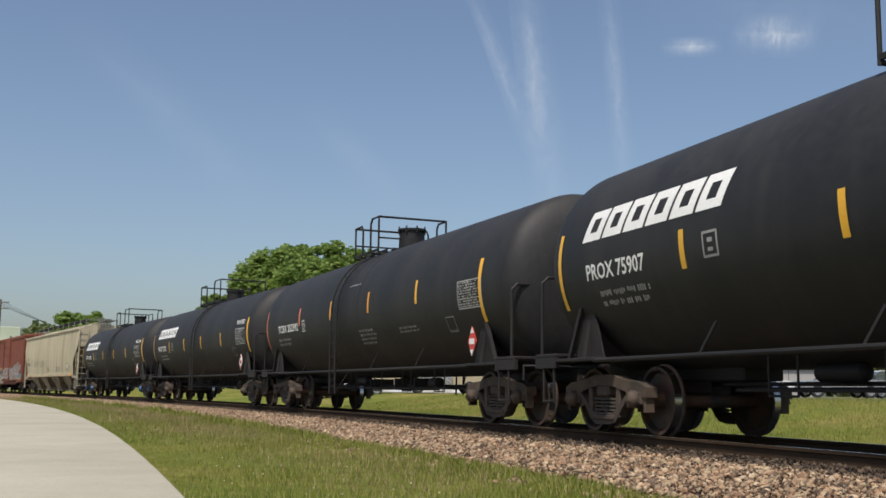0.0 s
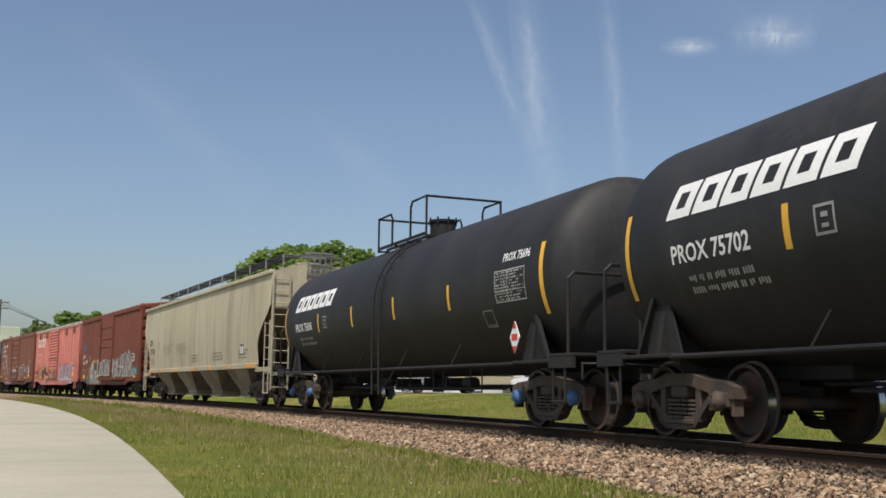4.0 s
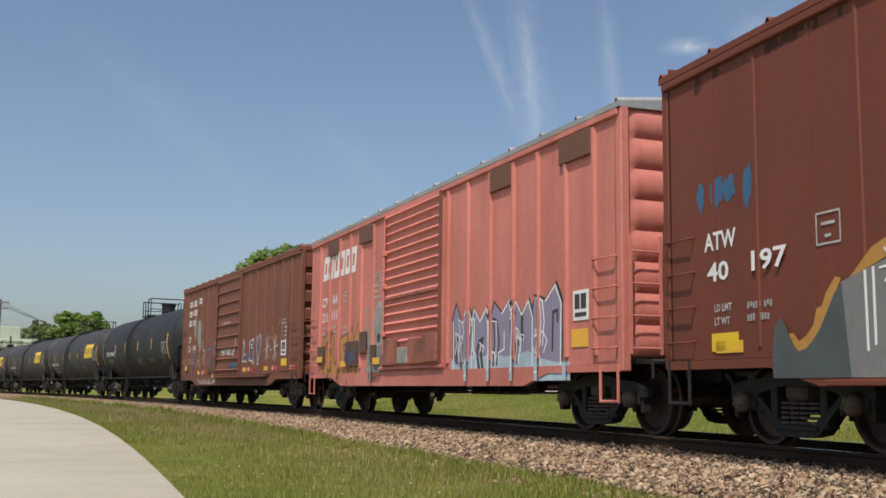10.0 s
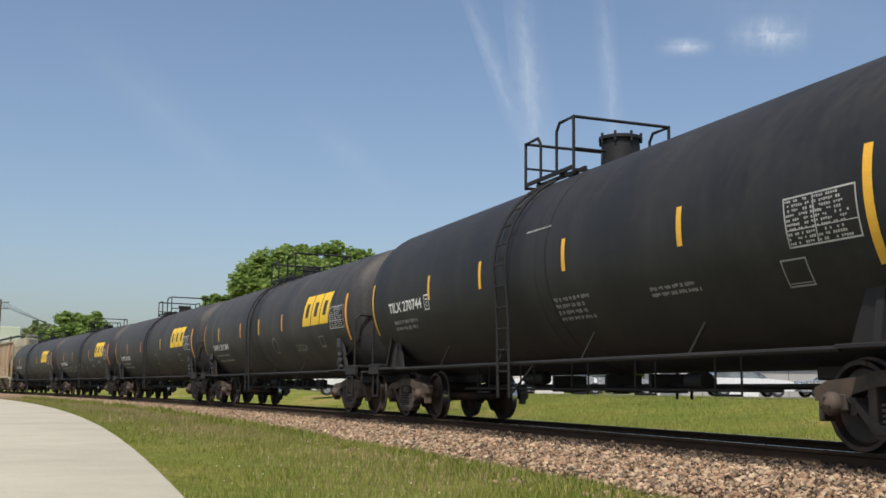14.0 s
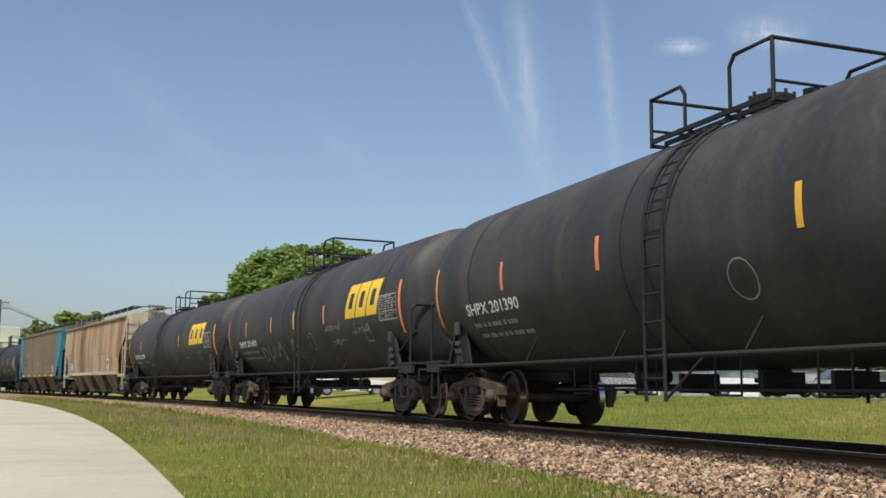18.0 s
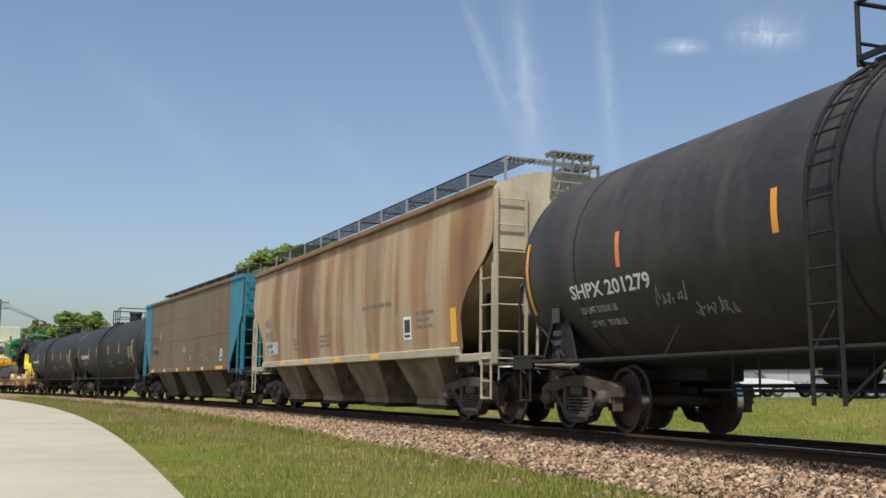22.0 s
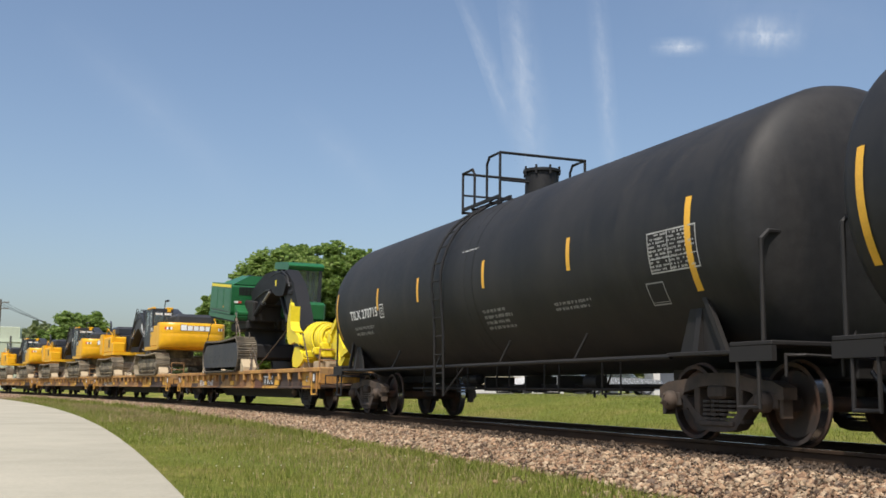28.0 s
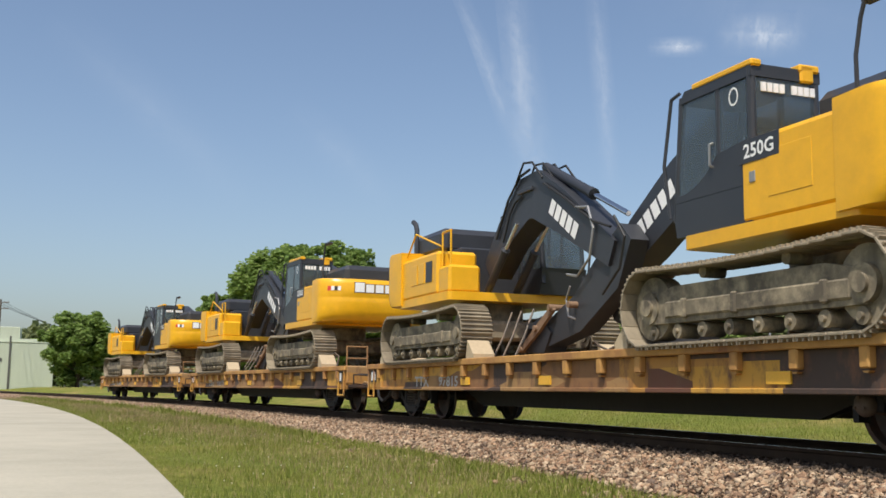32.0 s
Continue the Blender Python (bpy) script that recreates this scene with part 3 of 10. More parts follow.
def between(shape, x0, x1):
    """What of a flat shape lies between two uprights."""
    bm = bmesh.new()
    vs = [bm.verts.new((x, y, 0)) for x, y in shape[0]]
    for q in shape[1]:
        try:
            bm.faces.new([vs[i] for i in q])
        except ValueError:
            pass
    bmesh.ops.bisect_plane(bm, geom=bm.verts[:] + bm.edges[:] + bm.faces[:], plane_co=(x0, 0, 0), plane_no=(1, 0, 0), clear_inner=True)
    bmesh.ops.bisect_plane(bm, geom=bm.verts[:] + bm.edges[:] + bm.faces[:], plane_co=(x1, 0, 0), plane_no=(1, 0, 0), clear_outer=True)
    bm.verts.index_update()
    out = [(p.co.x, p.co.y) for p in bm.verts], [tuple(p.index for p in q.verts) for q in bm.faces]
    bm.free()
    return out


def shifted(shape, dx, dy):
    return [(x + dx, y + dy) for x, y in shape[0]], shape[1]


# ---- running gear ----
def coil(b, x, y, z0, z1, r, turns=5):
    h = (z1 - z0) / turns
    for i in range(turns):
        b.cyl((x, y, z0 + i * h + 0.15 * h), (x, y, z0 + i * h + 0.72 * h), r, 10)


def wheelset_mesh():
    b, tread = B(), B()
    for sy in (-1, 1):
        w = B()
        w.lathe([(0.665, 0.485), (0.69, 0.487), (0.702, 0.462), (0.703, 0.40), (0.745, 0.36), (0.755, 0.20), (0.72, 0.14), (0.72, 0.09), (0.82, 0.09)], 36, caps=False)
        w.lathe([(0.70, 0.40), (0.805, 0.405), (0.806, 0.448), (0.80, 0.452)], 36, caps=False)
        r = B().lathe([(0.703, 0.4605), (0.808, 0.4535)], 36, caps=False)
        spin = Matrix.Rotation(radians(90 * sy), 4, "Z")
        b.add(w.moved(spin).v, w.f)
        tread.add(r.moved(spin).v, r.f)
    b.cyl((0, -1.0, 0), (0, 1.0, 0), 0.085, 14)
    for sy in (-1, 1):                       # chalk and grease marks, so that the turning shows
        b.box(-0.03, 0.03, sy * 0.80 - 0.012, sy * 0.80 + 0.012, 0.40, 0.447)
    n = len(b.f)
    both = B().add(b.v, b.f).add(tread.v, tread.f)
    me = both.mesh("wheelset", WHEEL_STEEL, 40)
    me.materials.append(TREAD_STEEL)
    idx = np.zeros(len(me.polygons), dtype=np.int32)
    idx[n:] = 1
    me.polygons.foreach_set("material_index", idx)
    return me


def side_frame_builder():
    b = B()
    for s in (-1, 1):
        b.prism([(s * 1.16, 0.50), (s * 1.16, 0.63), (s * 0.98, 0.70), (s * 0.55, 0.735), (s * 0.30, 0.79), (0, 0.80), (0, 0.665), (s * 0.30, 0.64), (s * 0.62, 0.575), (s * 0.74, 0.50)], -0.09, 0.09)
        b.prism([(s * 0.98, 0.56), (s * 0.74, 0.53), (s * 0.52, 0.34), (s * 0.34, 0.16), (s * 0.14, 0.125), (0, 0.125), (0, 0.225), (s * 0.20, 0.24), (s * 0.42, 0.36), (s * 0.62, 0.52), (s * 0.78, 0.62)], -0.085, 0.085)
        b.box(s * 0.40 - 0.055, s * 0.40 + 0.055, -0.08, 0.08, 0.22, 0.68, 0.012)
        b.box(s * 0.89 - 0.17, s * 0.89 + 0.17, -0.10, 0.10, 0.40, 0.58, 0.02)
        b.box(s * 1.06, s * 1.12, -0.07, 0.07, 0.30, 0.56, 0.01)
        b.box(s * 0.62, s * 0.68, -0.07, 0.07, 0.36, 0.54, 0.01)
    b.box(-0.32, 0.32, -0.11, 0.11, 0.19, 0.25, 0.01)
    return b


WHEELSET = wheelset_mesh()
SIDE_FRAME = side_frame_builder().mesh("side_frame", TRUCK_STEEL)
SIDE_FRAME_GREY = side_frame_builder().mesh("side_frame", TRUCK_GREY)
# Black copy of the frame: the shade under the car put into its colour.
SIDE_FRAME_SHADED = side_frame_builder().mesh("side_frame", BLACK_STEEL)
_b = B()
coil(_b, 0, 0, 0.25, 0.50, 0.072)
SPRING = _b.mesh("spring", TRUCK_GREY, 30)
_b = B().box(-0.17, 0.17, -1.15, 1.15, 0.50, 0.66, 0.03)
_b.box(-0.22, 0.22, -0.5, 0.5, 0.55, 0.76, 0.03).cyl((0, 0, 0.7), (0, 0, 0.83), 0.2, 16)
for _s_ in (-1, 1):
    _b.box(_s_ * 0.30, _s_ * 0.36, -0.95, 0.95, 0.36, 0.46, 0.01)
    for _y_ in (-0.745, 0.745):
        _b.box(_s_ * 0.375, _s_ * 0.425, _y_ - 0.06, _y_ + 0.06, 0.30, 0.56, 0.01)
BOLSTER = _b.mesh("truck", TRUCK_STEEL)
_b = B().lathe([(0, 0.115), (0.05, 0.12), (0.09, 0.10), (0.115, 0.06), (0.12, 0.0)], 18)
for _i in range(3):
    _a = radians(90 + 120 * _i)
    _b.cyl((0.07, 0.065 * math.cos(_a), 0.065 * math.sin(_a)), (0.128, 0.065 * math.cos(_a), 0.065 * math.sin(_a)), 0.016, 6)
_b.moved(Matrix.Rotation(radians(-90), 4, "Z"))
CAP_MESHES = [_b.mesh("bearing_cap", m_) for m_ in (TRUCK_STEEL, paint("blue_cap", (0.06, 0.17, 0.38), (0.04, 0.06, 0.1), 0.5, big=6), TRUCK_GREY)]

rolling = []                     # wheelsets, with the middle of their car at 16 s
riding = []                      # things that go with the train: object, middle, place on the car


# dusty picks the frame: 0 plain, 1 dusty, 2 blackened for shade.
def bogies(car, s0, half, dusty=0, caps=0, base=0.89):
    for sx in (-1, 1):
        tr = part("truck", BOLSTER, None, car, "four-wheeled cast steel bogie", pose(sx * half, 0, 0))
        for sy in (-1, 1):
            part("side_frame", (SIDE_FRAME, SIDE_FRAME_GREY, SIDE_FRAME_SHADED)[dusty], None, tr, at=pose(0, sy * 1.04, 0, 0, 0, 0))
            for cx in (-0.235, -0.08, 0.08, 0.235):
                part("spring", SPRING, None, tr, at=pose(cx, sy * 1.06, 0))
            for ax in (-1, 1):
                part("bearing_cap", CAP_MESHES[caps], None, tr, at=pose(ax * base, sy * 1.13, 0.475, 0, 0, 0 if sy < 0 else 180))
        for ax in (-1, 1):
            w = part("wheelset", WHEELSET, None, tr, at=pose(ax * base, 0, 0.457))
            rolling.append((w, s0, sx * half + ax * base, ax * base))


def couplers(car, half, mat=None, z=0.86):
    for sx in (-1, 1):
        b = B().box(min(sx * (half - 1.0), sx * half), max(sx * (half - 1.0), sx * half), -0.09, 0.09, z - 0.09, z + 0.09, 0.02)
        b.box(min(sx * (half - 0.14), sx * (half + 0.10)), max(sx * (half - 0.14), sx * (half + 0.10)), -0.17, 0.14, z - 0.15, z + 0.15, 0.04)
        b.prism([(sx * (half + 0.02), -0.16), (sx * (half + 0.16), -0.12), (sx * (half + 0.13), 0.02), (sx * (half + 0.02), 0.0)], z - 0.13, z + 0.13, "z")
        part("coupler", b, mat or TRUCK_STEEL, car, "rusty cast steel coupler")
        h = B()
        pts = [(sx * (half - 0.35), -0.3, z - 0.05), (sx * (half - 0.12), -0.28, z - 0.32), (sx * (half + 0.05), -0.2, z - 0.42), (sx * (half + 0.12), -0.1, z - 0.38)]
        h.tube(pts, 0.025)
        part("air_hose", h, RUBBER, car)
        lever = B().tube([(sx * (half - 0.42), -1.35, z - 0.12), (sx * (half - 0.42), -1.35, z + 0.10), (sx * (half - 0.30), -1.2, z + 0.10), (sx * (half - 0.05), -0.25, z + 0.06)], 0.018)
        part("uncoupling_lever", lever, GREY_STEEL if mat else BLACK_STEEL, car)


def brake_gear(car, mat, x0=-3.2, x1=3.2, z=0.72):
    b = B().lathe([(x0, 0.02), (x0 + 0.05, 0.10), (x0 + 0.75, 0.10), (x0 + 0.8, 0.02)], 16, z + 0.12, -0.35)
    part("air_reservoir", b, mat, car)
    b = B().lathe([(x1 - 0.5, 0.04), (x1 - 0.48, 0.11), (x1 - 0.1, 0.11), (x1 - 0.08, 0.04)], 14, z + 0.06, -0.4)
    b.cyl((x0 - 2, -0.2, z), (x1 + 2, -0.2, z), 0.025, 8)
    b.cyl((x0 - 1.2, -0.45, z - 0.06), (x1 + 1.4, -0.45, z - 0.06), 0.02, 6)
    for x in (-1.3, 0.4, 1.6):
        b.box(x - 0.03, x + 0.03, -0.5, 0.1, z - 0.1, z + 0.16)
    part("brake_rigging", b, mat, car)


# ---- tank cars ----
TR, TZ = 1.55, 2.41


def round_tank(shape, mat, car, name="lettering", label="", proud=0.005, x=0.0, z=0.0):
    """Flat shapes laid round the near side of a tank: z is the height of their lower edge."""
    v, f = shape
    top = max(p[1] for p in v)
    levels = [k * 0.07 for k in range(1, int(top / 0.07) + 1)]
    v, f = cut_up(v, f, levels)
    a0 = math.asin(max(-1, min(1, (z - TZ) / TR)))
    b = B()
    out = []
    for px, py in v:
        a = a0 + py / TR
        out.append((x + px, -(TR + proud) * math.cos(a), TZ + (TR + proud) * math.sin(a)))
    b.add(out, f)
    return part(name, b, mat, car, label, smooth=0)


def stripe(car, x, z, mat, h=0.46, w=0.105, name="reflector"):
    return round_tank(quad(0, 0, w, h), mat, car, name, x=x, z=z, proud=0.004)


def head_stripe(car, sx, straight, mat, z0, z1):
    """A reflector bent round the knuckle of the tank's end."""
    b = B()
    ring = []
    for k in range(9):
        z = z0 + (z1 - z0) * k / 8
        a = math.asin((z - TZ) / TR)
        r = TR + 0.010
        ring.append(((sx * (straight + 0.02), -r * math.cos(a), TZ + r * math.sin(a)), (sx * (straight + 0.13), -(r - 0.006) * math.cos(a), TZ + (r - 0.006) * math.sin(a))))
    for p, q in zip(ring, ring[1:]):
        b.add([p[0], p[1], q[1], q[0]], [(0, 1, 2, 3)])
    part("reflector", b, mat, car, smooth=0)


def slant_blocks(n, w, h, slant=0.32, gap=0.14, hole=0.3):
    """A maker's mark as plain slanted blocks, each with a slot: one shape a block."""
    out, step = [], w / n
    for i in range(n):
        x0, x1 = i * step, i * step + step * (1 - gap)
        t = 0.27 * h
        q0, q1 = x0 + 0.30 * (x1 - x0), x0 + 0.68 * (x1 - x0)
        out.append(merge([quad(x0, 0, x1, t, slant), quad(x0 + slant * (h - t), h - t, x1 + slant * (h - t), h, slant),
                          quad(x0 + slant * t, t, q0 + slant * t, h - t, slant), quad(q1 + slant * t, t, x1 + slant * t, h - t, slant)]))
    return out


RUNG = B().cyl((-0.21, 0, 0), (0.21, 0, 0), 0.014, 6).mesh("rung", BLACK_STEEL)


STRIPE_ORDER = {12: (CORAL, ORANGE, ORANGE, AMBER), 21: (CORAL, CORAL, AMBER, CORAL), 22: (CORAL, ORANGE, AMBER, CORAL), 23: (CORAL, ORANGE, ORANGE, AMBER)}


def tank_car(s0, L, kind, mark, seed, stripes, stripe_mat, group="tank cars", label="", caps=0, climb=None, shift=0.0):
    global TR, TZ
    TR, TZ = (1.62, 2.46) if mark.startswith("TILX") else (1.555, 2.415) if kind == "a" else (1.525, 2.375)
    lift = TR + TZ - 3.96
    car = thing("tank_car", label, "tank car", group)
    H = L / 2
    end, straight = {"p": (H - 0.66, H - 1.22), "t": (H - 0.45, H - 0.92), "a": (H - 0.52, H - 1.0)}[kind]
    prof = []
    for k in range(9):
        a = math.pi / 2 * k / 8
        prof.append((-(straight + (end - straight) * math.cos(a)), max(0.02, TR * math.sin(a) ** 0.86)))
    prof += [(x, TR) for x in np.linspace(-straight + 0.4, straight - 0.4, 9)]
    prof += [(-x, r) for x, r in prof[:9][::-1]]
    shell = TANK_DUSTY if kind == "a" else TANK_BLACK
    part("tank", B().lathe(prof, 72, TZ), shell, car, "dusty black steel tank")
    bands = {"p": [(0.35, 0.05)], "t": [(0.0, 0.55), (0.62, 0.05)], "a": [(-straight + 1.7, 0.06), (-1.0, 0.05), (-0.42, 0.05), (straight - 1.0, 0.06)]}[kind]
    for x, w in bands:
        part("jacket_band", B().lathe([(x - w / 2, TR - 0.02), (x - w / 2, TR + 0.003), (x + w / 2, TR + 0.003), (x + w / 2, TR - 0.02)], 64, TZ), BLACK_STEEL if w < 0.1 else TANK_BLACK, car)
    bogies(car, s0, H - 1.9, caps=caps)
    couplers(car, H)
    for sx in (-1, 1):
        a, c = sorted((sx * (H - 0.55), sx * (H - 4.0)))
        part("stub_sill", B().box(a, c, -0.30, 0.30, 0.72, 1.02, 0.02), BLACK_STEEL, car)
        a, c = sorted((sx * (H - 0.45), sx * (H - 1.15)))
        part("end_platform", B().box(a, c, -1.5, 1.5, 1.06, 1.11, 0.01).box(a, c, -1.5, -1.44, 0.90, 1.06).box(a, c, 1.44, 1.5, 0.90, 1.06), BLACK_STEEL, car)
        a, c = sorted((sx * (H - 1.15), sx * (H - 2.35)))
        for sy in (-1, 1):
            part("side_step", B().box(a, c, min(sy * 1.2, sy * 1.5), max(sy * 1.2, sy * 1.5), 0.98, 1.03, 0.01), BLACK_STEEL, car)
        xb = sx * (H - 1.9)
        b = B().prism([(-1.42, 0.98), (1.42, 0.98), (1.30, 1.75), (0.95, 1.32), (0.4, 1.06), (-0.4, 1.06), (-0.95, 1.32), (-1.30, 1.75)], xb - 0.05, xb + 0.05, "x")
        for sy in (-1, 1):
            b.prism([(xb - 0.42, 1.0), (xb + 0.42, 1.0), (xb + 0.14, 1.66), (xb - 0.14, 1.66)], sy * 1.33, sy * 1.30)
            b.prism([(xb + 0.50 * sx, 1.0), (xb + 0.58 * sx, 1.0), (xb + 0.18 * sx, 1.72), (xb + 0.10 * sx, 1.72)], sy * 1.40, sy * 1.34)
        part("body_bolster", b, BLACK_STEEL, car)
        xr = sx * (H - 0.62)
        rail = B().tube([(xr, -1.46, 1.10), (xr, -1.46, 2.18), (xr, -1.36, 2.27), (xr, 1.36, 2.27), (xr, 1.46, 2.18), (xr, 1.46, 1.10)], 0.026)
        part("end_rail", rail, BLACK_STEEL, car)
        rail = B().tube([(xr, -0.25, 1.10), (xr, -0.25, 2.30), (xr, -0.18, 2.42), (xr, 0.5, 2.42), (xr, 0.5, 1.10)], 0.024)
        part("end_rail", rail, BLACK_STEEL, car)
        b = B().tube([(sx * (H - 0.7), -1.47, 0.95), (sx * (H - 0.7), -1.47, 0.42), (sx * (H - 1.05), -1.47, 0.42), (sx * (H - 1.05), -1.47, 0.95)], 0.022)
        part("stirrup_step", b, BLACK_STEEL, car)
        if kind == "a":
            part("brace", B().tube([(sx * (H - 2.1), -1.40, 1.05), (sx * (H - 0.7), -1.3, 1.75)], 0.022), BLACK_STEEL, car)
    for sy in (-1, 1):
        part("side_rail", B().cyl((-(H - 2.3), sy * 1.47, 0.985), (H - 2.3, sy * 1.47, 0.985), 0.032, 8), BLACK_STEEL, car)
    for x in (-H / 2 + 0.4, -1.4, 1.4, H / 2 - 0.4):
        part("rail_brace", B().tube([(x, -1.46, 0.99), (x + 0.17, -1.34, 1.36)], 0.018), BLACK_STEEL, car)
    if kind != "p" or mark.endswith("6"):
        brake_gear(car, BLACK_STEEL, -2.6, 2.9, 0.66)
    else:
        brake_gear(car, BLACK_STEEL, -3.4, 3.4, 0.68)
    b = B().cyl((0, 0, 0.86), (0, 0, 0.62), 0.20, 16).cyl((0, 0, 0.62), (0, 0, 0.54), 0.13, 12).box(-0.35, 0.35, -0.05, 0.05, 0.70, 0.76, 0.01)
    part("bottom_outlet", b, BLACK_STEEL, car)
    b = B()                                    # piping hung under the belly
    for x in np.linspace(-3.6, 3.6, 5):
        b.tube([(x, -0.85, 0.98), (x, -0.85, 0.54), (x + 0.5, -0.85, 0.54), (x + 0.5, -0.85, 0.98)], 0.015)
    b.cyl((-4.2, -0.85, 0.60), (4.2, -0.85, 0.60), 0.018, 6).cyl((-4.6, 0.8, 0.64), (4.6, 0.8, 0.64), 0.018, 6)
    part("under_piping", b, BLACK_STEEL, car)
    # walkway and fittings on the top
    wx, half = {"p": (-0.20, 1.50), "t": (-0.75, 0.85), "a": (-0.05, 1.28)}[kind]
    wide, floor, top = 0.86, 3.88 + lift, (4.46 if kind == "a" else 4.59) + lift
    deck_ = part("walkway", B().box(wx - half - 0.03, wx - half + 0.03, -wide, wide, floor - 0.07, floor - 0.03), BLACK_STEEL, car, "steel grating walkway round the hatch")
    for y in np.linspace(-wide, wide, 9):
        if abs(y) > 0.32 or kind == "a":
            part("slat", B().box(wx - half, wx + half, y - 0.02, y + 0.02, floor - 0.03, floor + 0.03), BLACK_STEEL, deck_)
    for x in (wx - 0.4, wx + 0.4, wx + half):
        part("bearer", B().box(x - 0.03, x + 0.03, -wide, wide, floor - 0.07, floor - 0.03), BLACK_STEEL, deck_)
    for sx in (-1, 1):
        xe, xi = wx + sx * half, wx + sx * (half - min(0.9, half * 0.55))
        up = 0.0 if sx < 0 else 0.08
        for sy in (-1, 1):
            y = sy * wide
            part("guard_rail", B().tube([(xe, y, floor - 0.08), (xe, y, top + up), (xi, y, top + up), (xi - sx * 0.10, y, top + up - 0.12), (xi - sx * 0.10, y, floor)], 0.026), BLACK_STEEL, car)
        part("guard_rail", B().cyl((xe, -wide, top + up), (xe, wide, top + up), 0.026, 8), BLACK_STEEL, car)
        if kind != "p":
            part("guard_rail", B().cyl((xe, -wide, top - 0.42), (xe, wide, top - 0.42), 0.02, 8), BLACK_STEEL, car)
    hx = {"p": 0.15, "t": 0.05, "a": 0.1}[kind]
    hr = {"p": 0.30, "t": 0.32, "a": 0.26}[kind]
    ht = {"p": 0.36, "t": 0.42, "a": 0.22}[kind] + lift
    b = B().cyl((hx, 0, 3.90), (hx, 0, 3.95 + ht), hr, 22, hr * 0.93).cyl((hx, 0, 3.95 + ht), (hx, 0, 4.0 + ht), hr * 1.07, 22)
    for k in range(8):
        a = 2 * math.pi * k / 8
        b.cyl((hx + hr * 1.02 * math.cos(a), hr * 1.02 * math.sin(a), 3.89 + ht), (hx + hr * 1.02 * math.cos(a), hr * 1.02 * math.sin(a), 4.05 + ht), 0.022, 6)
    hatch = part("hatch", b, BLACK_STEEL, car, "bolted round manway hatch")
    part("valve", B().cyl((wx - 0.55, 0.1, 3.80), (wx - 0.55, 0.1, 4.08), 0.12, 12), BLACK_STEEL, car)
    part("valve", B().cyl((wx + 1.0, -0.1, 3.80), (wx + 1.0, -0.1, 4.10), 0.10, 12), BLACK_STEEL, car)
    # ladder round the near side
    lx = climb if climb is not None else {"p": 0.50, "t": -0.75, "a": -1.0}[kind]
    for y_side in (-1, 1):
        b = B()
        path = []
        for z in np.linspace(3.82 + lift, TZ, 8):
            path.append((y_side * (math.sqrt(max(0, TR ** 2 - (z - TZ) ** 2)) + 0.11), z))
        path += [(y_side * 1.66, 1.6), (y_side * 1.64, 0.46)]
        for dx in (-0.21, 0.21):
            b.tube([(lx + dx, y, z) for y, z in path], 0.024)
        b.tube([(lx + 0.21, y_side * 1.62, 0.5), (lx + 0.75, y_side * 1.47, 0.98)], 0.018)
        if kind == "p" and y_side > 0:
            continue
        steps = part("ladder", b, BLACK_STEEL, car, "narrow steel ladder bent round the tank")
        d = [0]
        for p, q in zip(path, path[1:]):
            d.append(d[-1] + math.dist(p, q))
        for k in range(int(d[-1] / 0.33)):
            t = (k + 0.5) * 0.33
            y, z = np.interp(t, d, [p[0] for p in path]), np.interp(t, d, [p[1] for p in path])
            part("rung", RUNG, None, steps, at=pose(lx, y, z))
    # marks
    for i, x in enumerate(stripes):
        stripe(car, x - H, {"p": 1.99, "t": 2.23, "a": 2.16}[kind], STRIPE_ORDER[seed][i % 4] if seed in STRIPE_ORDER else stripe_mat if i % 2 else AMBER)
    near_l, near_r = {"p": (1.45, 1.40), "t": (1.15, 1.78), "a": (1.20, 1.12)}[kind]
    head_stripe(car, -1, H - near_l, stripe_mat, 1.72, 2.80)
    head_stripe(car, 1, H - near_r, AMBER if seed == 12 else stripe_mat, 1.72, 2.80)
    code, _, number = mark.partition(" ")
    if kind == "p":
        for block in slant_blocks(6, 3.38, 0.43, 0.34, 0.10):
            round_tank(block, WHITE, car, "mark_block", "plain white slanted block", x=2.10 + shift - H, z=2.60)
        round_tank(letters(mark, 0.225, width=1.55), WHITE, car, "car_number", x=2.22 + shift - H, z=2.06)
        round_tank(shifted(dashes(1.5, 0.28, 2, seed, 0.8), 0, 0), STENCIL, car, "stencil_line", x=2.5 + shift - H, z=1.68)
        lx0, plate = 5.02 - H, (14.95 - H, 1.98, 1.08, 0.52)
        round_tank(merge([quad(0, 0, 0.30, 0.03), quad(0, 0.27, 0.30, 0.30), quad(0, 0, 0.03, 0.3), quad(0.27, 0, 0.30, 0.3), quad(0.1, 0.07, 0.2, 0.11), quad(0.1, 0.17, 0.2, 0.22)]), STENCIL, car, "test_box", x=lx0, z=2.06)
        round_tank(letters(mark, 0.15, 0.9), WHITE, car, "car_number", x=straight - 1.45, z=2.62)
    elif kind == "a":
        for block in slant_blocks(3, 2.15, 0.78, 0.33, 0.07):
            round_tank(block, YELLOW, car, "mark_block", "plain yellow slanted block", x=13.2 - H, z=2.18)
        round_tank(letters(mark, 0.21, width=2.17), WHITE, car, "car_number", x=2.46 - H, z=1.84)
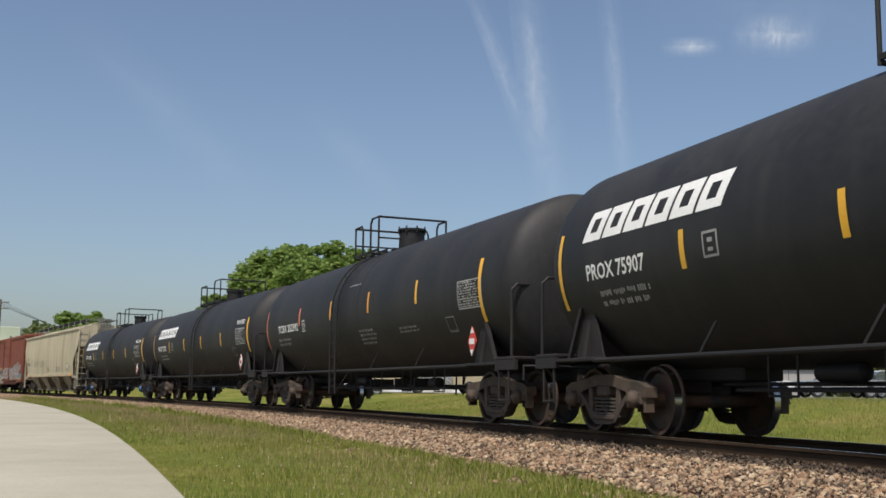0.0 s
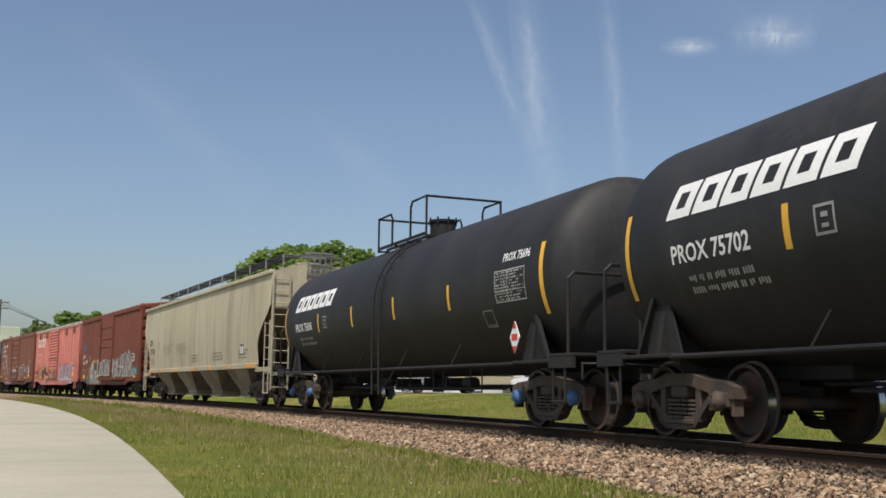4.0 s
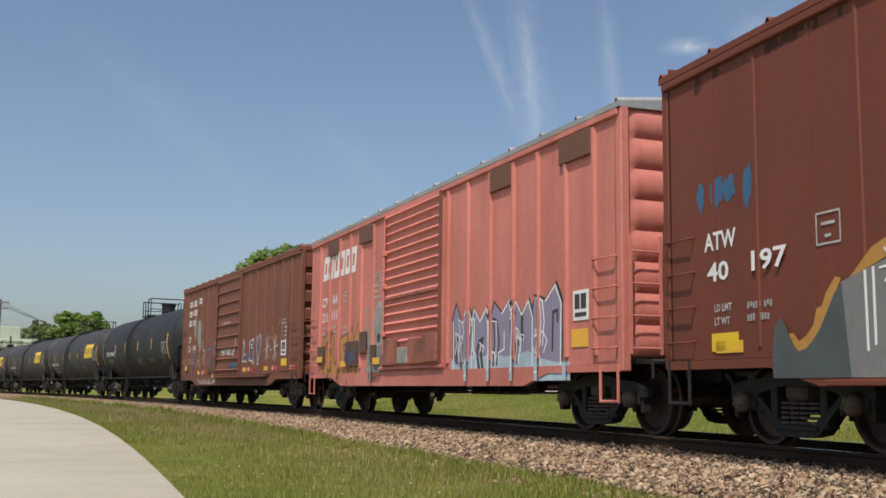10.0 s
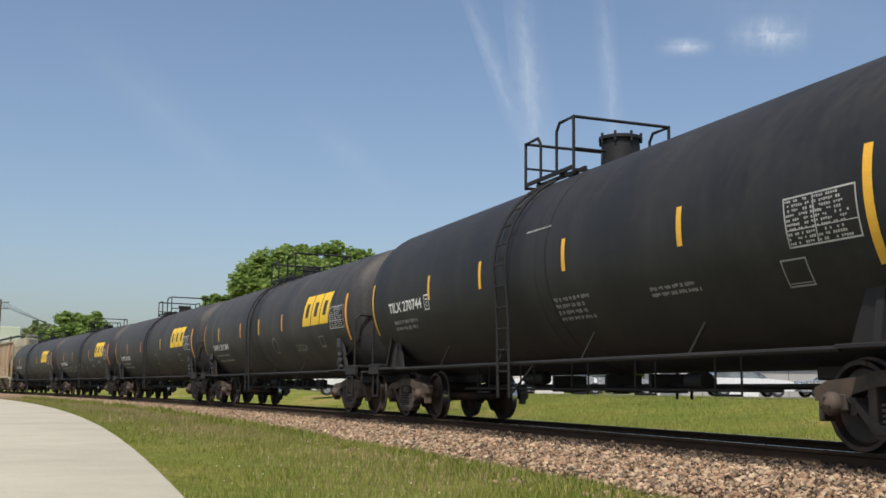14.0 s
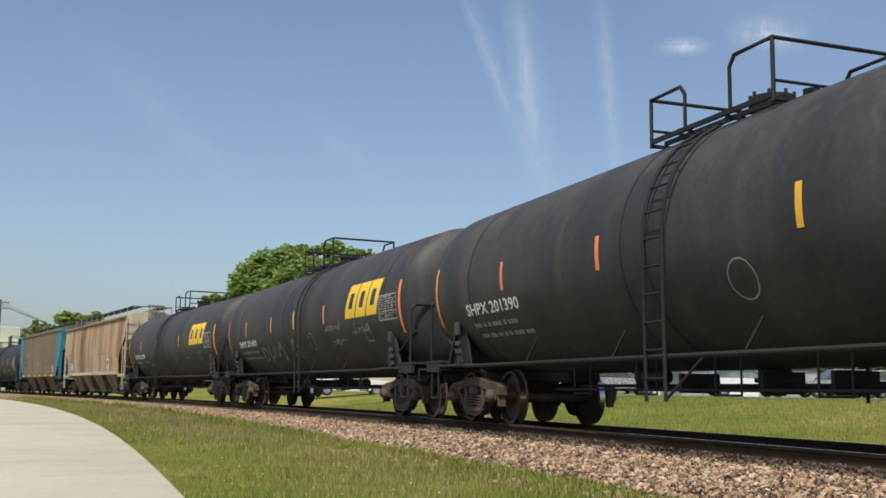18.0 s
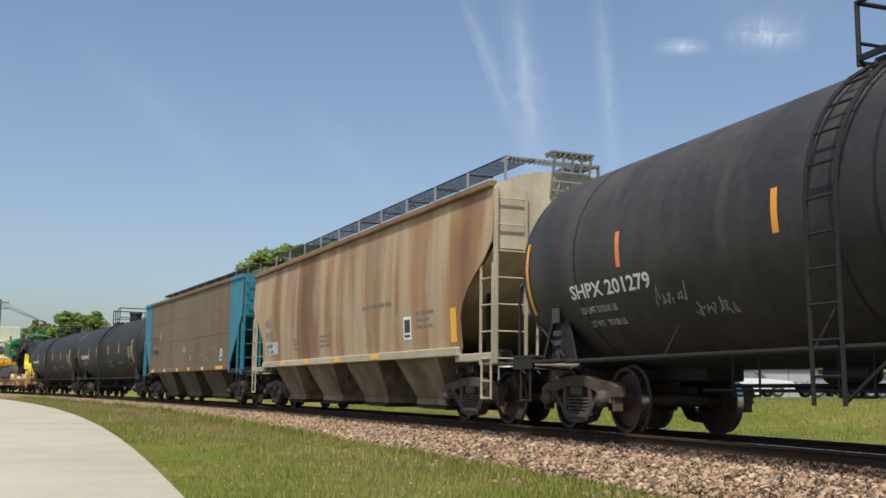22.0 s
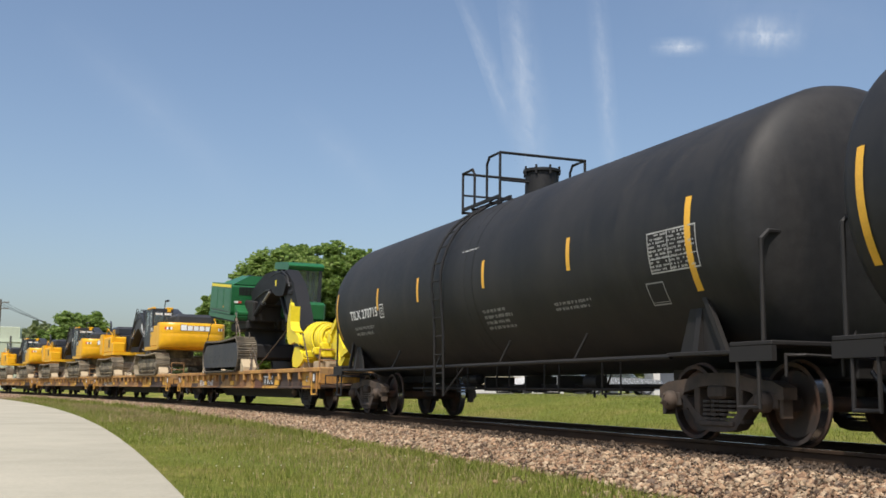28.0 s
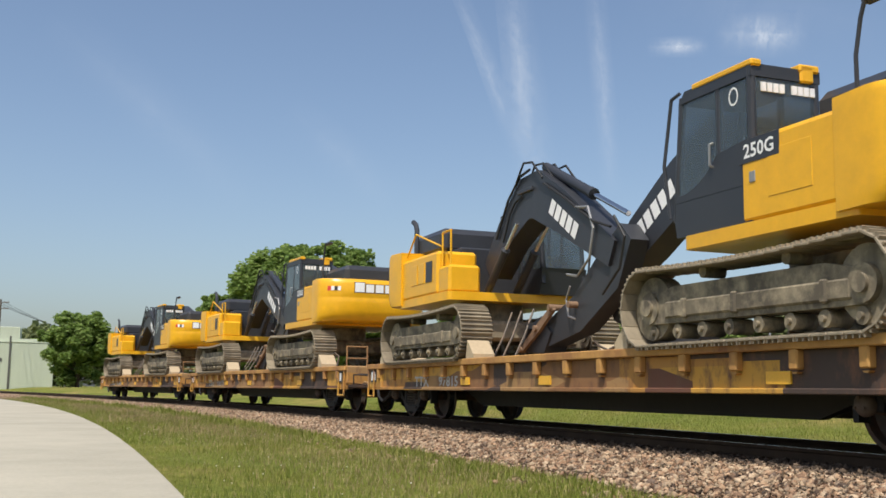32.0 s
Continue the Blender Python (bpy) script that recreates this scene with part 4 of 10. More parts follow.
        if seed == 23:
            round_tank(letters("LD LMT 210200 LB", 0.10, 0.95), WORN_WHITE, car, "weight_mark", x=2.6 - H, z=1.64)
            round_tank(letters("LT WT   75100 LB", 0.10, 0.95), WORN_WHITE, car, "weight_mark", x=2.7 - H, z=1.46)
        else:
            for k in range(2):
                round_tank(fine_dashes(1.75 + 0.2 * k, 0.085, seed * 3 + k), STENCIL, car, "stencil_line", x=2.6 - H + 0.08 * k, z=1.64 - 0.17 * k)
        plate = (15.42 - H, 2.02, 1.05, 0.54)
        round_tank(dashes(0.8, 0.05, 1, seed + 8, 0.9), STENCIL, car, "stencil_line", x=12.3 - H, z=1.70)
        round_tank(merge([stroke([(0.24 * math.cos(k / 14 * 6.28), 0.24 + 0.24 * math.sin(k / 14 * 6.28)) for k in range(15)], 0.02)]), STENCIL, car, "chalk_ring", x=10.25 - H, z=1.56)
        for p, q, w in {22: ((11.6, 1.95, 1.2), (11.9, 1.62, 0.8), (13.5, 1.80, 1.2)), 23: ((4.6, 1.62, 0.7), (5.3, 1.45, 0.8)), 20: ((12.2, 1.55, 0.9),)}.get(seed, ()):
            round_tank(scrawl(w, 0.30, seed + int(p * 10)), STENCIL, car, "chalk_scrawl", x=p - H, z=q)
        if seed == 22:
            rnd = random.Random(77)
            for k, (p, w_) in enumerate(((5.02, 0.45), (5.75, 0.5), (6.40, 0.45), (6.95, 0.35), (7.62, 0.55), (8.32, 0.42), (8.82, 0.30))):            # a worn tag: broad broken strokes and drips
                for way in (((0.0, 0.0), (0.05, 0.22), (0.1, 0.42)), ((0.1, 0.40), (0.6, 0.46), (1.0, 0.30)), ((1.0, 0.30), (0.8, 0.10), (0.4, 0.02))):
                    if rnd.random() < 0.8:
                        round_tank(stroke([(a * w_ + rnd.uniform(-0.03, 0.03), c + rnd.uniform(-0.04, 0.04)) for a, c in way], rnd.uniform(0.05, 0.12)), SMUDGE, car, "worn_smudge", "pale worn smudge of spray paint", x=p - H, z=1.40 + 0.03 * (k % 3))
        for sx in (-1, 1):
            b = B()
            xx = sx * (H - 1.85)
            for k, z in enumerate((1.08, 1.22, 1.36, 1.55)):
                b.box(xx - 0.06, xx + 0.10, -1.40 - 0.02 * k, -1.34 - 0.02 * k, z, z + (0.08 if k < 3 else 0.22), 0.008)
            part("placard_holder", b, GUARD_GREY, car, "small grey metal card holders")
    else:
        round_tank(letters(mark, 0.21, width=1.95 if code == "TILX" else 2.08), WHITE, car, "car_number", x=(2.12 if code == "TILX" else 2.38) - H, z=2.11)
        round_tank(dashes(1.5, 0.26, 2, seed, 0.8), STENCIL, car, "stencil_line", x=2.3 - H, z=1.74)
        plate = ((14.55 if code == "TILX" else 15.05) - H, 1.98, 1.0, 0.50)
        round_tank(dashes(1.1, 0.40, 4, seed + 1), STENCIL, car, "stencil_line", x=9.4 - H, z=1.55)
        round_tank(dashes(1.2, 0.16, 2, seed + 2), STENCIL, car, "stencil_line", x=11.9 - H, z=1.70)
        round_tank(dashes(0.9, 0.05, 1, seed + 5, 1), WORN_WHITE, car, "stencil_line", x=8.6 - H, z=2.92)
        round_tank(merge([quad(0, 0, 0.25, 0.022), quad(0, 0.268, 0.25, 0.29), quad(0, 0, 0.022, 0.29), quad(0.228, 0, 0.25, 0.29), quad(0.07, 0.19, 0.18, 0.215), shifted(letters("C", 0.10, width=0.08), 0.085, 0.06)]), WHITE, car, "test_box", x=(4.22 if code == "TILX" else 4.88) - H, z=2.06)
    px, pz, pw, ph = plate
    edge_ = merge([quad(0, 0, pw, 0.018), quad(0, ph - 0.018, pw, ph), quad(0, 0, 0.018, ph), quad(pw - 0.018, 0, pw, ph), quad(0.42 * pw, 0.02, 0.435 * pw, ph), quad(0, 0.34 * ph, pw, 0.36 * ph)])
    round_tank(quad(0, 0, pw, ph), BLACK_STEEL, car, "data_plate", x=px, z=pz, proud=0.003)
    round_tank(edge_, WORN_WHITE, car, "plate_border", x=px, z=pz, proud=0.005)
    round_tank(dashes(pw - 0.06, ph - 0.04, 10, seed + 9, 0.6), WORN_WHITE, car, "stencil_line", x=px + 0.03, z=pz + 0.02, proud=0.006)
    ring = merge([quad(0, 0, 0.38, 0.018), quad(0, 0.282, 0.38, 0.30), quad(0, 0, 0.018, 0.30), quad(0.362, 0, 0.38, 0.30), quad(0.03, 0.035, 0.35, 0.045)])
    round_tank(ring, STENCIL, car, "card_frame", x=14.35 - H, z=1.62)
    if kind == "p" or code == "TCBX":
        c = B()
        xx, yy, zz = 15.65 - H, -1.50, 1.40
        c.prism([(xx - 0.17, zz), (xx, zz - 0.25), (xx + 0.17, zz), (xx, zz + 0.25)], yy, yy + 0.015)
        hold = part("hazard_placard", c, WHITE if kind == "p" else RED, car, "white diamond card with red corners" if kind == "p" else "red diamond hazard card")
        c = B()
        for s in (-1, 1):
            c.prism([(xx - 0.07, zz + s * 0.14), (xx, zz + s * 0.25), (xx + 0.07, zz + s * 0.14)], yy - 0.006, yy - 0.002)
        c.prism([(xx - 0.10, zz - 0.05), (xx + 0.10, zz - 0.05), (xx + 0.10, zz + 0.05), (xx - 0.10, zz + 0.05)], yy - 0.006, yy - 0.002)
        part("card_print", c, RED if kind == "p" else WHITE, hold)
    riding.append((car, s0, 0.0))
    return car


# ---- hopper cars ----
def fine_dashes(w, h, seed):
    """One line of small upright bars in groups, for a line of worn small print."""
    rnd = random.Random(seed)
    out, x = [], 0.0
    while x < w:
        for _ in range(rnd.randint(2, 6)):
            out.append(quad(x, 0, x + 0.045, h * rnd.uniform(0.8, 1)))
            x += 0.062
        x += 0.07
    return merge(out)


RIBS = []                        # uprights that stand proud of the side being painted: middle, half width, depth


def on_side(shape, mat, car, name, label="", y=-1.47, x=0.0, z=0.0, lean=None):
    """Flat shapes on the near side of a car; paint goes over the ribs too."""
    v, f = shape
    b = B().add([(x + px, y if lean is None else lean(z + py), z + py) for px, py in v], f)
    if RIBS and lean is None:
        lo, hi = min(p[0] for p in v) + x, max(p[0] for p in v) + x
        for mid, wide, deep in RIBS:
            if lo < mid + wide and hi > mid - wide:
                cv, cf = between(shape, mid - wide - x, mid + wide - x)
                if cf:
                    b.add([(x + px, y - deep, z + py) for px, py in cv], cf)
    return part(name, b, mat, car, label, smooth=0)


def ladder(name, mat, car, x, y, z0, z1, dx=0.0, dy=0.4, step=0.36, r=0.02, foot=None):
    """Two upright stiles, and a rung at each step between them."""
    b = B().box(x - r, x + r, y - r, y + r, z0, z1).box(x + dx - r, x + dx + r, y + dy - r, y + dy + r, z0, z1)
    if foot:
        b.tube(foot, 0.022)
    steps = part(name, b, mat, car)
    rung = B().cyl((0, 0, 0), (dx, dy, 0), 0.014, 6).mesh("rung", mat)
    for k in range(int((z1 - z0) / step) + 1):
        z = z0 + 0.08 + k * step
        if z < z1:
            part("rung", rung, None, steps, at=pose(x, y, z))
    return steps


def hopper_car(s0, L, kind, label, seed):
    car = thing("hopper_car", label, "hopper car", "hopper cars")
    H = L / 2
    skin, trim, ends = {"b": (SOOTY, BEIGE_TRIM, BEIGE), "r": (RUSTY, BEIGE_TRIM, BEIGE), "t": (TAUPE, TEAL, TEAL)}[kind]
    xe = H - {"b": 0.42, "r": 0.45, "t": 0.72}[kind]           # end of the upper body
    xs = xe - (1.45 if kind != "t" else 1.6)          # end of the side sheet at the sill
    zs, zc, ze = 1.30, 2.95, 4.05
    if kind == "t":
        ze = 4.22

    def swell(z):
        if kind == "t":
            return -1.47
        t = (z - zs) / (ze - zs)
        return -(1.44 + 0.06 * math.sin(math.pi * min(1, max(0, t))))
    # near and far side sheets with their end cut away under the slope
    for sy in (1, -1):
        b = B()
        zz = np.linspace(zs, ze, 12)
        rings = []
        for z in zz:
            if z < zc:
                u = (zc - z) / (zc - zs)
                if kind == "t":
                    xr = xe - (xe - xs) * u
                else:
                    xr = xe - 1.30 * math.sin(min(1.0, u * 1.35) * math.pi / 2) + 0.15 * max(0, u - 0.7)
            else:
                xr = xe
            rings.append([(x, sy * swell(z), z) for x in np.linspace(-xr, xr, 15)])
        b.loft(rings, closed=False, caps=False)
        inner = [[(x, y * 0.985, z) for x, y, z in r] for r in rings]
        b.loft(inner, closed=False, caps=False)
        for row in (rings, ):
            for k in range(len(rings) - 1):
                for side in (0, -1):
                    b.add([rings[k][side], rings[k + 1][side], inner[k + 1][side], inner[k][side]], [(0, 1, 2, 3)])
        part("side_sheet", b, skin, car)
    if kind == "t":                                    # painted ends of the side sheets
        for sx in (-1, 1):
            for sy in (-1, 1):
                b = B().prism([(sx * (xe - 1.38), zs), (sx * (xe - 1.38), ze), (sx * xe, ze), (sx * xe, zc), (sx * (xe - 1.34), zs)], sy * 1.474, sy * 1.482)
                part("end_panel", b, TEAL, car)
                b = B().box(min(sx * (xe - 1.44), sx * (xe - 1.30)), max(sx * (xe - 1.44), sx * (xe - 1.30)), sy * 1.483 - 0.012, sy * 1.483 + 0.012, zs - 0.2, ze, 0.005)
                for z in np.arange(zs, ze, 0.14):
                    b.box(sx * (xe - 1.37) - 0.03, sx * (xe - 1.37) + 0.03, sy * 1.49 - 0.014, sy * 1.49 + 0.014, z, z + 0.05, 0.006)
                part("corner_post", b, TEAL, car)
        part("side_rib", B().box(-xe + 1.5, xe - 1.5, -1.476, -1.470, 3.28, 3.31, 0.002), skin, car)
        part("side_belt", B().box(-xe + 1.5, xe - 1.5, -1.474, -1.470, 2.44, 2.62, 0.001), skin, car)
        for z in (2.42, 2.64):
            part("side_rib", B().box(-xe + 1.5, xe - 1.5, -1.475, -1.470, z - 0.012, z + 0.012, 0.001), skin, car)
    else:
        for k, x in enumerate(np.linspace(-xs + 0.6, xs - 0.6, 7)):
            b = B()
            zz = np.linspace(zs + 0.05, ze - 0.06, 9)
            b.loft([[(x - 0.012, swell(z) - 0.001, z), (x, swell(z) - 0.004, z), (x + 0.012, swell(z) - 0.001, z)] for z in zz], closed=False, caps=False)
            part("side_seam", b, skin, car)
    # ends: upright sheet above, slope below
    for sx in (-1, 1):
        b = B()
        roof = [(y, ze + 0.32 * (1 - (y / 1.42) ** 2)) for y in np.linspace(1.42, -1.42, 9)]
        b.prism([(-1.42, zc)] + [(1.42, zc)] + roof, sx * (xe - 0.03), sx * xe, "x")
        part("end_sheet", b, ends, car)
        b = B()
        xi = xs - 1.9
        b.add([(sx * (xe - 0.02), -1.41, zc), (sx * (xe - 0.02), 1.41, zc), (sx * xi, 1.41, zs - 0.1), (sx * xi, -1.41, zs - 0.1),
               (sx * (xe - 0.10), -1.41, zc), (sx * (xe - 0.10), 1.41, zc), (sx * (xi - 0.1), 1.41, zs - 0.1), (sx * (xi - 0.1), -1.41, zs - 0.1)],
              [(0, 1, 2, 3), (4, 5, 6, 7), (0, 1, 5, 4), (1, 2, 6, 5), (2, 3, 7, 6), (3, 0, 4, 7)])
        # On kind b a browner paint: grime, and shade put into the slope's colour.
        part("slope_sheet", b, TAUPE if kind == "b" else ends, car, "slope sheet brown with grime and painted-in shade" if kind == "b" else "")
        # corner posts, ladders and the end platform
        post = 0.04
        low = BLACK_STEEL if kind == "t" else trim
        for sy in (-1, 1):
            b = B().box(sx * (xe + 0.01) - post, sx * (xe + 0.01) + post, sy * 1.40 - post, sy * 1.40 + post, 1.0, zc if kind == "t" else ze - 0.05, 0.01)
            part("corner_post", b, trim, car)
        if kind != "b":
            tall = ze - 0.1 if kind == "r" else zc + 0.1
            if kind == "t":
                for z in (3.30, 3.66, 4.02):
                    b = B().tube([(sx * xe, -1.34, z), (sx * (xe + 0.10), -1.34, z), (sx * (xe + 0.10), -0.86, z), (sx * xe, -0.86, z)], 0.018)
                    part("grab_iron", b, TEAL, car)
            ladder("end_ladder", trim, car, sx * (xe + 0.06), -1.42, 1.02, tall, 0.0, 0.56, 0.45, 0.032 if kind == "t" else 0.022)
            ladder("side_ladder", trim, car, sx * (xe - 0.44), -1.465, 1.02, zc - 0.25, sx * 0.46, 0.0, 0.45, 0.026 if kind == "t" else 0.018)
            sw = 0.36
            b = B().tube([(sx * (xe - 0.40), -1.46, 1.06), (sx * (xe - 0.40), -1.46, 0.44), (sx * (xe - 0.40 + sw), -1.46, 0.44), (sx * (xe - 0.40 + sw), -1.46, 1.06)], 0.022)
            b.cyl((sx * (xe - 0.40), -1.46, 0.72), (sx * (xe - 0.40 + sw), -1.46, 0.72), 0.016, 6)
            part("stirrup_step", b, trim if kind == "r" else BLACK_STEEL, car)
        else:
            ladder("end_ladder", trim, car, sx * (xe + 0.06), -1.42, 0.52, ze - 0.1, 0.0, 0.52, 0.36, 0.019)
            ladder("side_ladder", trim, car, sx * (xe - 0.55), -1.46, 0.98, zc - 0.35, sx * 0.5, 0.0, 0.36, 0.016,
                   [(sx * (xe - 0.55), -1.46, 0.98), (sx * (xe - 0.55), -1.46, 0.42), (sx * (xe - 0.08), -1.46, 0.42), (sx * (xe - 0.08), -1.46, 0.98)])
        a, c = sorted((sx * (H - 0.35), sx * (xs - 0.2)))
        part("draft_sill", B().box(a, c, -0.35, 0.35, 0.72, 1.0, 0.02), BLACK_STEEL, car)
        a2, c2 = sorted((sx * (H - 0.42), sx * (H - 1.0)))
        part("end_platform", B().box(a2, c2, -1.44, 1.44, 0.99, 1.04, 0.01), low, car)
        for sy in (-1, 1):
            a3, c3 = sorted((sx * (H - 0.42), sx * (xs - 0.1)))
            part("end_stringer", B().box(a3, c3, min(sy * 1.34, sy * 1.45), max(sy * 1.34, sy * 1.45), 1.06, 1.20, 0.015), low, car)
            for k in range(3):
                xx = sx * (H - 0.7 - k * 0.65)
                part("cross_bearer", B().box(xx - 0.03, xx + 0.03, min(sy * 0.3, sy * 1.4), max(sy * 0.3, sy * 1.4), 0.88, 0.99), BLACK_STEEL, car)
        for y0 in (-0.95, -0.2, 0.6):
            part("end_strut", B().box(sx * (xs + 0.15), sx * (xs + 0.22), y0, y0 + 0.06, 1.0, 2.4, 0.01), BLACK_STEEL if kind != "b" else trim, car)
        part("brake_pipe", B().cyl((sx * (H - 0.75), 0.45, 1.04), (sx * (H - 0.75), 0.45, 2.0), 0.03, 8), BLACK_STEEL, car)
        b = B().lathe([(-0.02, 0.22), (0.0, 0.25), (0.02, 0.22), (0.0, 0.20), (-0.02, 0.22)], 20, caps=False).moved(pose(sx * (H - 0.60), -0.50, 2.10))
        b.box(sx * (H - 0.60) - 0.012, sx * (H - 0.60) + 0.012, -0.72, -0.28, 2.085, 2.115).box(sx * (H - 0.60) - 0.012, sx * (H - 0.60) + 0.012, -0.515, -0.485, 1.88, 2.32)
        part("brake_wheel", b, trim if kind != "t" else BLACK_STEEL, car)
        b = B().box(sx * (H - 0.8) - 0.10, sx * (H - 0.8) + 0.10, -0.68, -0.32, 1.85, 2.28, 0.05).cyl((sx * (H - 0.62), -0.5, 2.1), (sx * (H - 0.8), -0.5, 2.1), 0.05, 8)
        b.cyl((sx * (H - 0.8), -0.42, 1.04), (sx * (H - 0.8), -0.42, 1.9), 0.025, 8)
        part("hand_brake", b, trim if kind != "t" else BLACK_STEEL, car, "hand brake gear box with its chain rod")
        part("air_reservoir", B().lathe([(-0.45, 0.03), (-0.43, 0.17), (0.43, 0.17), (0.45, 0.03)], 14).moved(pose(sx * (xs + 0.5), 0.35, 1.25)), BLACK_STEEL, car)
        part("brake_cylinder", B().cyl((sx * (xs + 0.3), -0.9, 1.16), (sx * (xs + 0.9), -0.9, 1.16), 0.12, 12), BLACK_STEEL, car)
        b = B()
        for k in range(5):
            y = -0.95 + 0.28 * k
            b.tube([(sx * (xs + 0.25), y, 1.05), (sx * (xs + 0.7), y + 0.06, 1.12 + 0.05 * (k % 3)), (sx * (H - 0.6), y, 1.05), (sx * (H - 0.42), y + 0.1, 0.85)], 0.018)
        part("brake_piping", b, BLACK_STEEL, car)
    # sill and eave
    for sy in (-1, 1):
        y0, y1 = sorted((sy * 1.38, sy * 1.50))
        part("side_sill", B().box(-xs - 0.1, xs + 0.1, y0, y1, zs - 0.13, zs + 0.03, 0.015), trim if kind != "t" else skin, car)
        y0, y1 = sorted((sy * 1.38, sy * 1.53))
        part("eave", B().box(-xe, xe, y0, y1, ze - 0.06, ze + 0.07, 0.025), {"b": trim, "r": RUST_TRIM, "t": skin}[kind], car)
    if kind == "t":
        for sx in (-1, 1):
            a, c = sorted((sx * (xe - 1.38), sx * (xe + 0.004)))
            part("eave_end", B().box(a, c, -1.536, -1.37, ze - 0.066, ze + 0.076, 0.02), TEAL, car)
    # roof
    b = B()
    ys = np.linspace(-1.42, 1.42, 11)
    b.loft([[(x, y, ze + 0.32 * (1 - (y / 1.42) ** 2)) for y in ys] for x in np.linspace(-xe, xe, 3)], closed=False, caps=False)
    part("roof", b, trim if kind != "t" else skin, car)
    b = B().box(-xe + 0.7, xe - 0.7, -0.30, 0.30, ze + 0.30, ze + 0.44, 0.03)
    for x in np.linspace(-xe + 1.2, xe - 1.2, 12):
        b.box(x - 0.04, x + 0.04, -0.36, 0.36, ze + 0.40, ze + 0.47, 0.01)
    part("roof_hatch", b, trim if kind != "t" else skin, car, "long trough hatch along the roof")
    zr = ze + (0.60 if kind != "t" else 0.50)
    ya, yb_ = (0.42, 0.94) if kind != "t" else (0.36, 0.74)
    board = BLACK_STEEL if kind == "t" else GREY_STEEL
    for sy in (-1, 1):
        b = B()
        y0, y1 = sorted((sy * ya, sy * yb_))
        for y in np.linspace(y0, y1, 8):
            b.box(-xe + 0.5, xe - 0.5, y - 0.004, y + 0.004, zr, zr + (0.024 if abs(y) < yb_ - 0.01 else 0.045))
        for x in np.arange(-xe + 0.5, xe - 0.45, 0.30):
            b.box(x - 0.005, x + 0.005, y0, y1, zr + 0.001, zr + 0.008)
        part("running_board", b, BLACK_STEEL, car, "open steel grating running board")
        for x in np.linspace(-xe + 0.55, xe - 0.55, 11):
            yb = sy * (yb_ + 0.004)
            b = B().box(x - 0.05, x + 0.05, min(yb, yb + sy * 0.012), max(yb, yb + sy * 0.012), ze + 0.10, zr + 0.03)
            part("board_bracket", b, GREY_STEEL if kind != "t" else skin, car)
            part("board_support", B().box(x - 0.012, x + 0.012, y0, y1, zr - 0.03, zr - 0.002), BLACK_STEEL, car)
    for sx in (-1, 1):
        b = B()                                        # narrow step across the roof
        a, c = sorted((sx * (xe - 0.72), sx * (xe - 0.44)))
        for x in np.linspace(a, c, 4):
            b.box(x - 0.006, x + 0.006, -yb_, yb_, zr + 0.004, zr + 0.016)
        for y in np.arange(-yb_, yb_, 0.09):
            b.box(a, c, y - 0.007, y + 0.007, zr - 0.035, zr + 0.014)
        part("end_crossover", b, board, car)
        a, c = sorted((sx * (xe - 0.10), sx * (xe + 0.20)))
        b = B().box(a, c, -0.42, 0.42, zr + 0.005, zr + 0.05, 0.008)
        for y in np.linspace(-0.38, 0.38, 8):
            b.box(a, c, y - 0.012, y + 0.012, zr - 0.04, zr + 0.006)
        step = part("roof_step", b, board, car, "small raised steel step over the end of the roof")
        for y in np.linspace(-0.36, 0.36, 5):
            b = B().prism([(sx * (xe + 0.19), zr - 0.02), (sx * (xe + 0.16), zr - 0.02), (sx * (xe + 0.002), ze - 0.15), (sx * (xe + 0.03), ze - 0.15)], y - 0.02, y + 0.02)
            part("step_bracket", b, board, step)
        for k in range(3):
            z = ze - 0.05 + 0.16 * k
            part("step_bracket", B().box(sx * (xe + 0.07 + 0.03 * k) - 0.01, sx * (xe + 0.07 + 0.03 * k) + 0.01, -0.36, 0.36, z, z + 0.03), board, step)
    # chutes
    n = 4 if kind != "t" else 3
    xa = xs - 0.55
    pitch = 2 * xa / n
    for k in range(n):
        x0, x1 = -xa + k * pitch, -xa + (k + 1) * pitch
        xm = (x0 + x1) / 2
        in_ = 0.155 * pitch
        top = [(x0 + in_, -1.40, zs - 0.08), (x1 - in_, -1.40, zs - 0.08), (x1 - in_, 1.40, zs - 0.08), (x0 + in_, 1.40, zs - 0.08)]
        w = {"b": 0.18, "r": 0.24, "t": 0.29}[kind] * pitch
        low = {"b": 0.28, "r": 0.22, "t": 0.20}[kind]
        mid = [(xm - w, -0.98, low + 0.16), (xm + w, -0.98, low + 0.16), (xm + w, 0.98, low + 0.16), (xm - w, 0.98, low + 0.16)]
        if k:
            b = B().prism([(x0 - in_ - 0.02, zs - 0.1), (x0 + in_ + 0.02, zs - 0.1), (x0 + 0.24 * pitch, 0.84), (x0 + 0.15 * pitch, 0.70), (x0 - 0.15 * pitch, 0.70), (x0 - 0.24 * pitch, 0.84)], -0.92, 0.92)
            part("cross_ridge", b, SHADED_GRIME, car, "saddle plate between two chutes, painted dark for shade and grime")
        chute = part("chute", B().loft([top, mid], True, False), {"b": GRIMY_SHADED_BEIGE, "r": GRIMY_SHADED_TAN, "t": GRIMY_SHADED_BROWN}[kind], car, "grimy sloping discharge chute, coloured darker for its shaded underside")
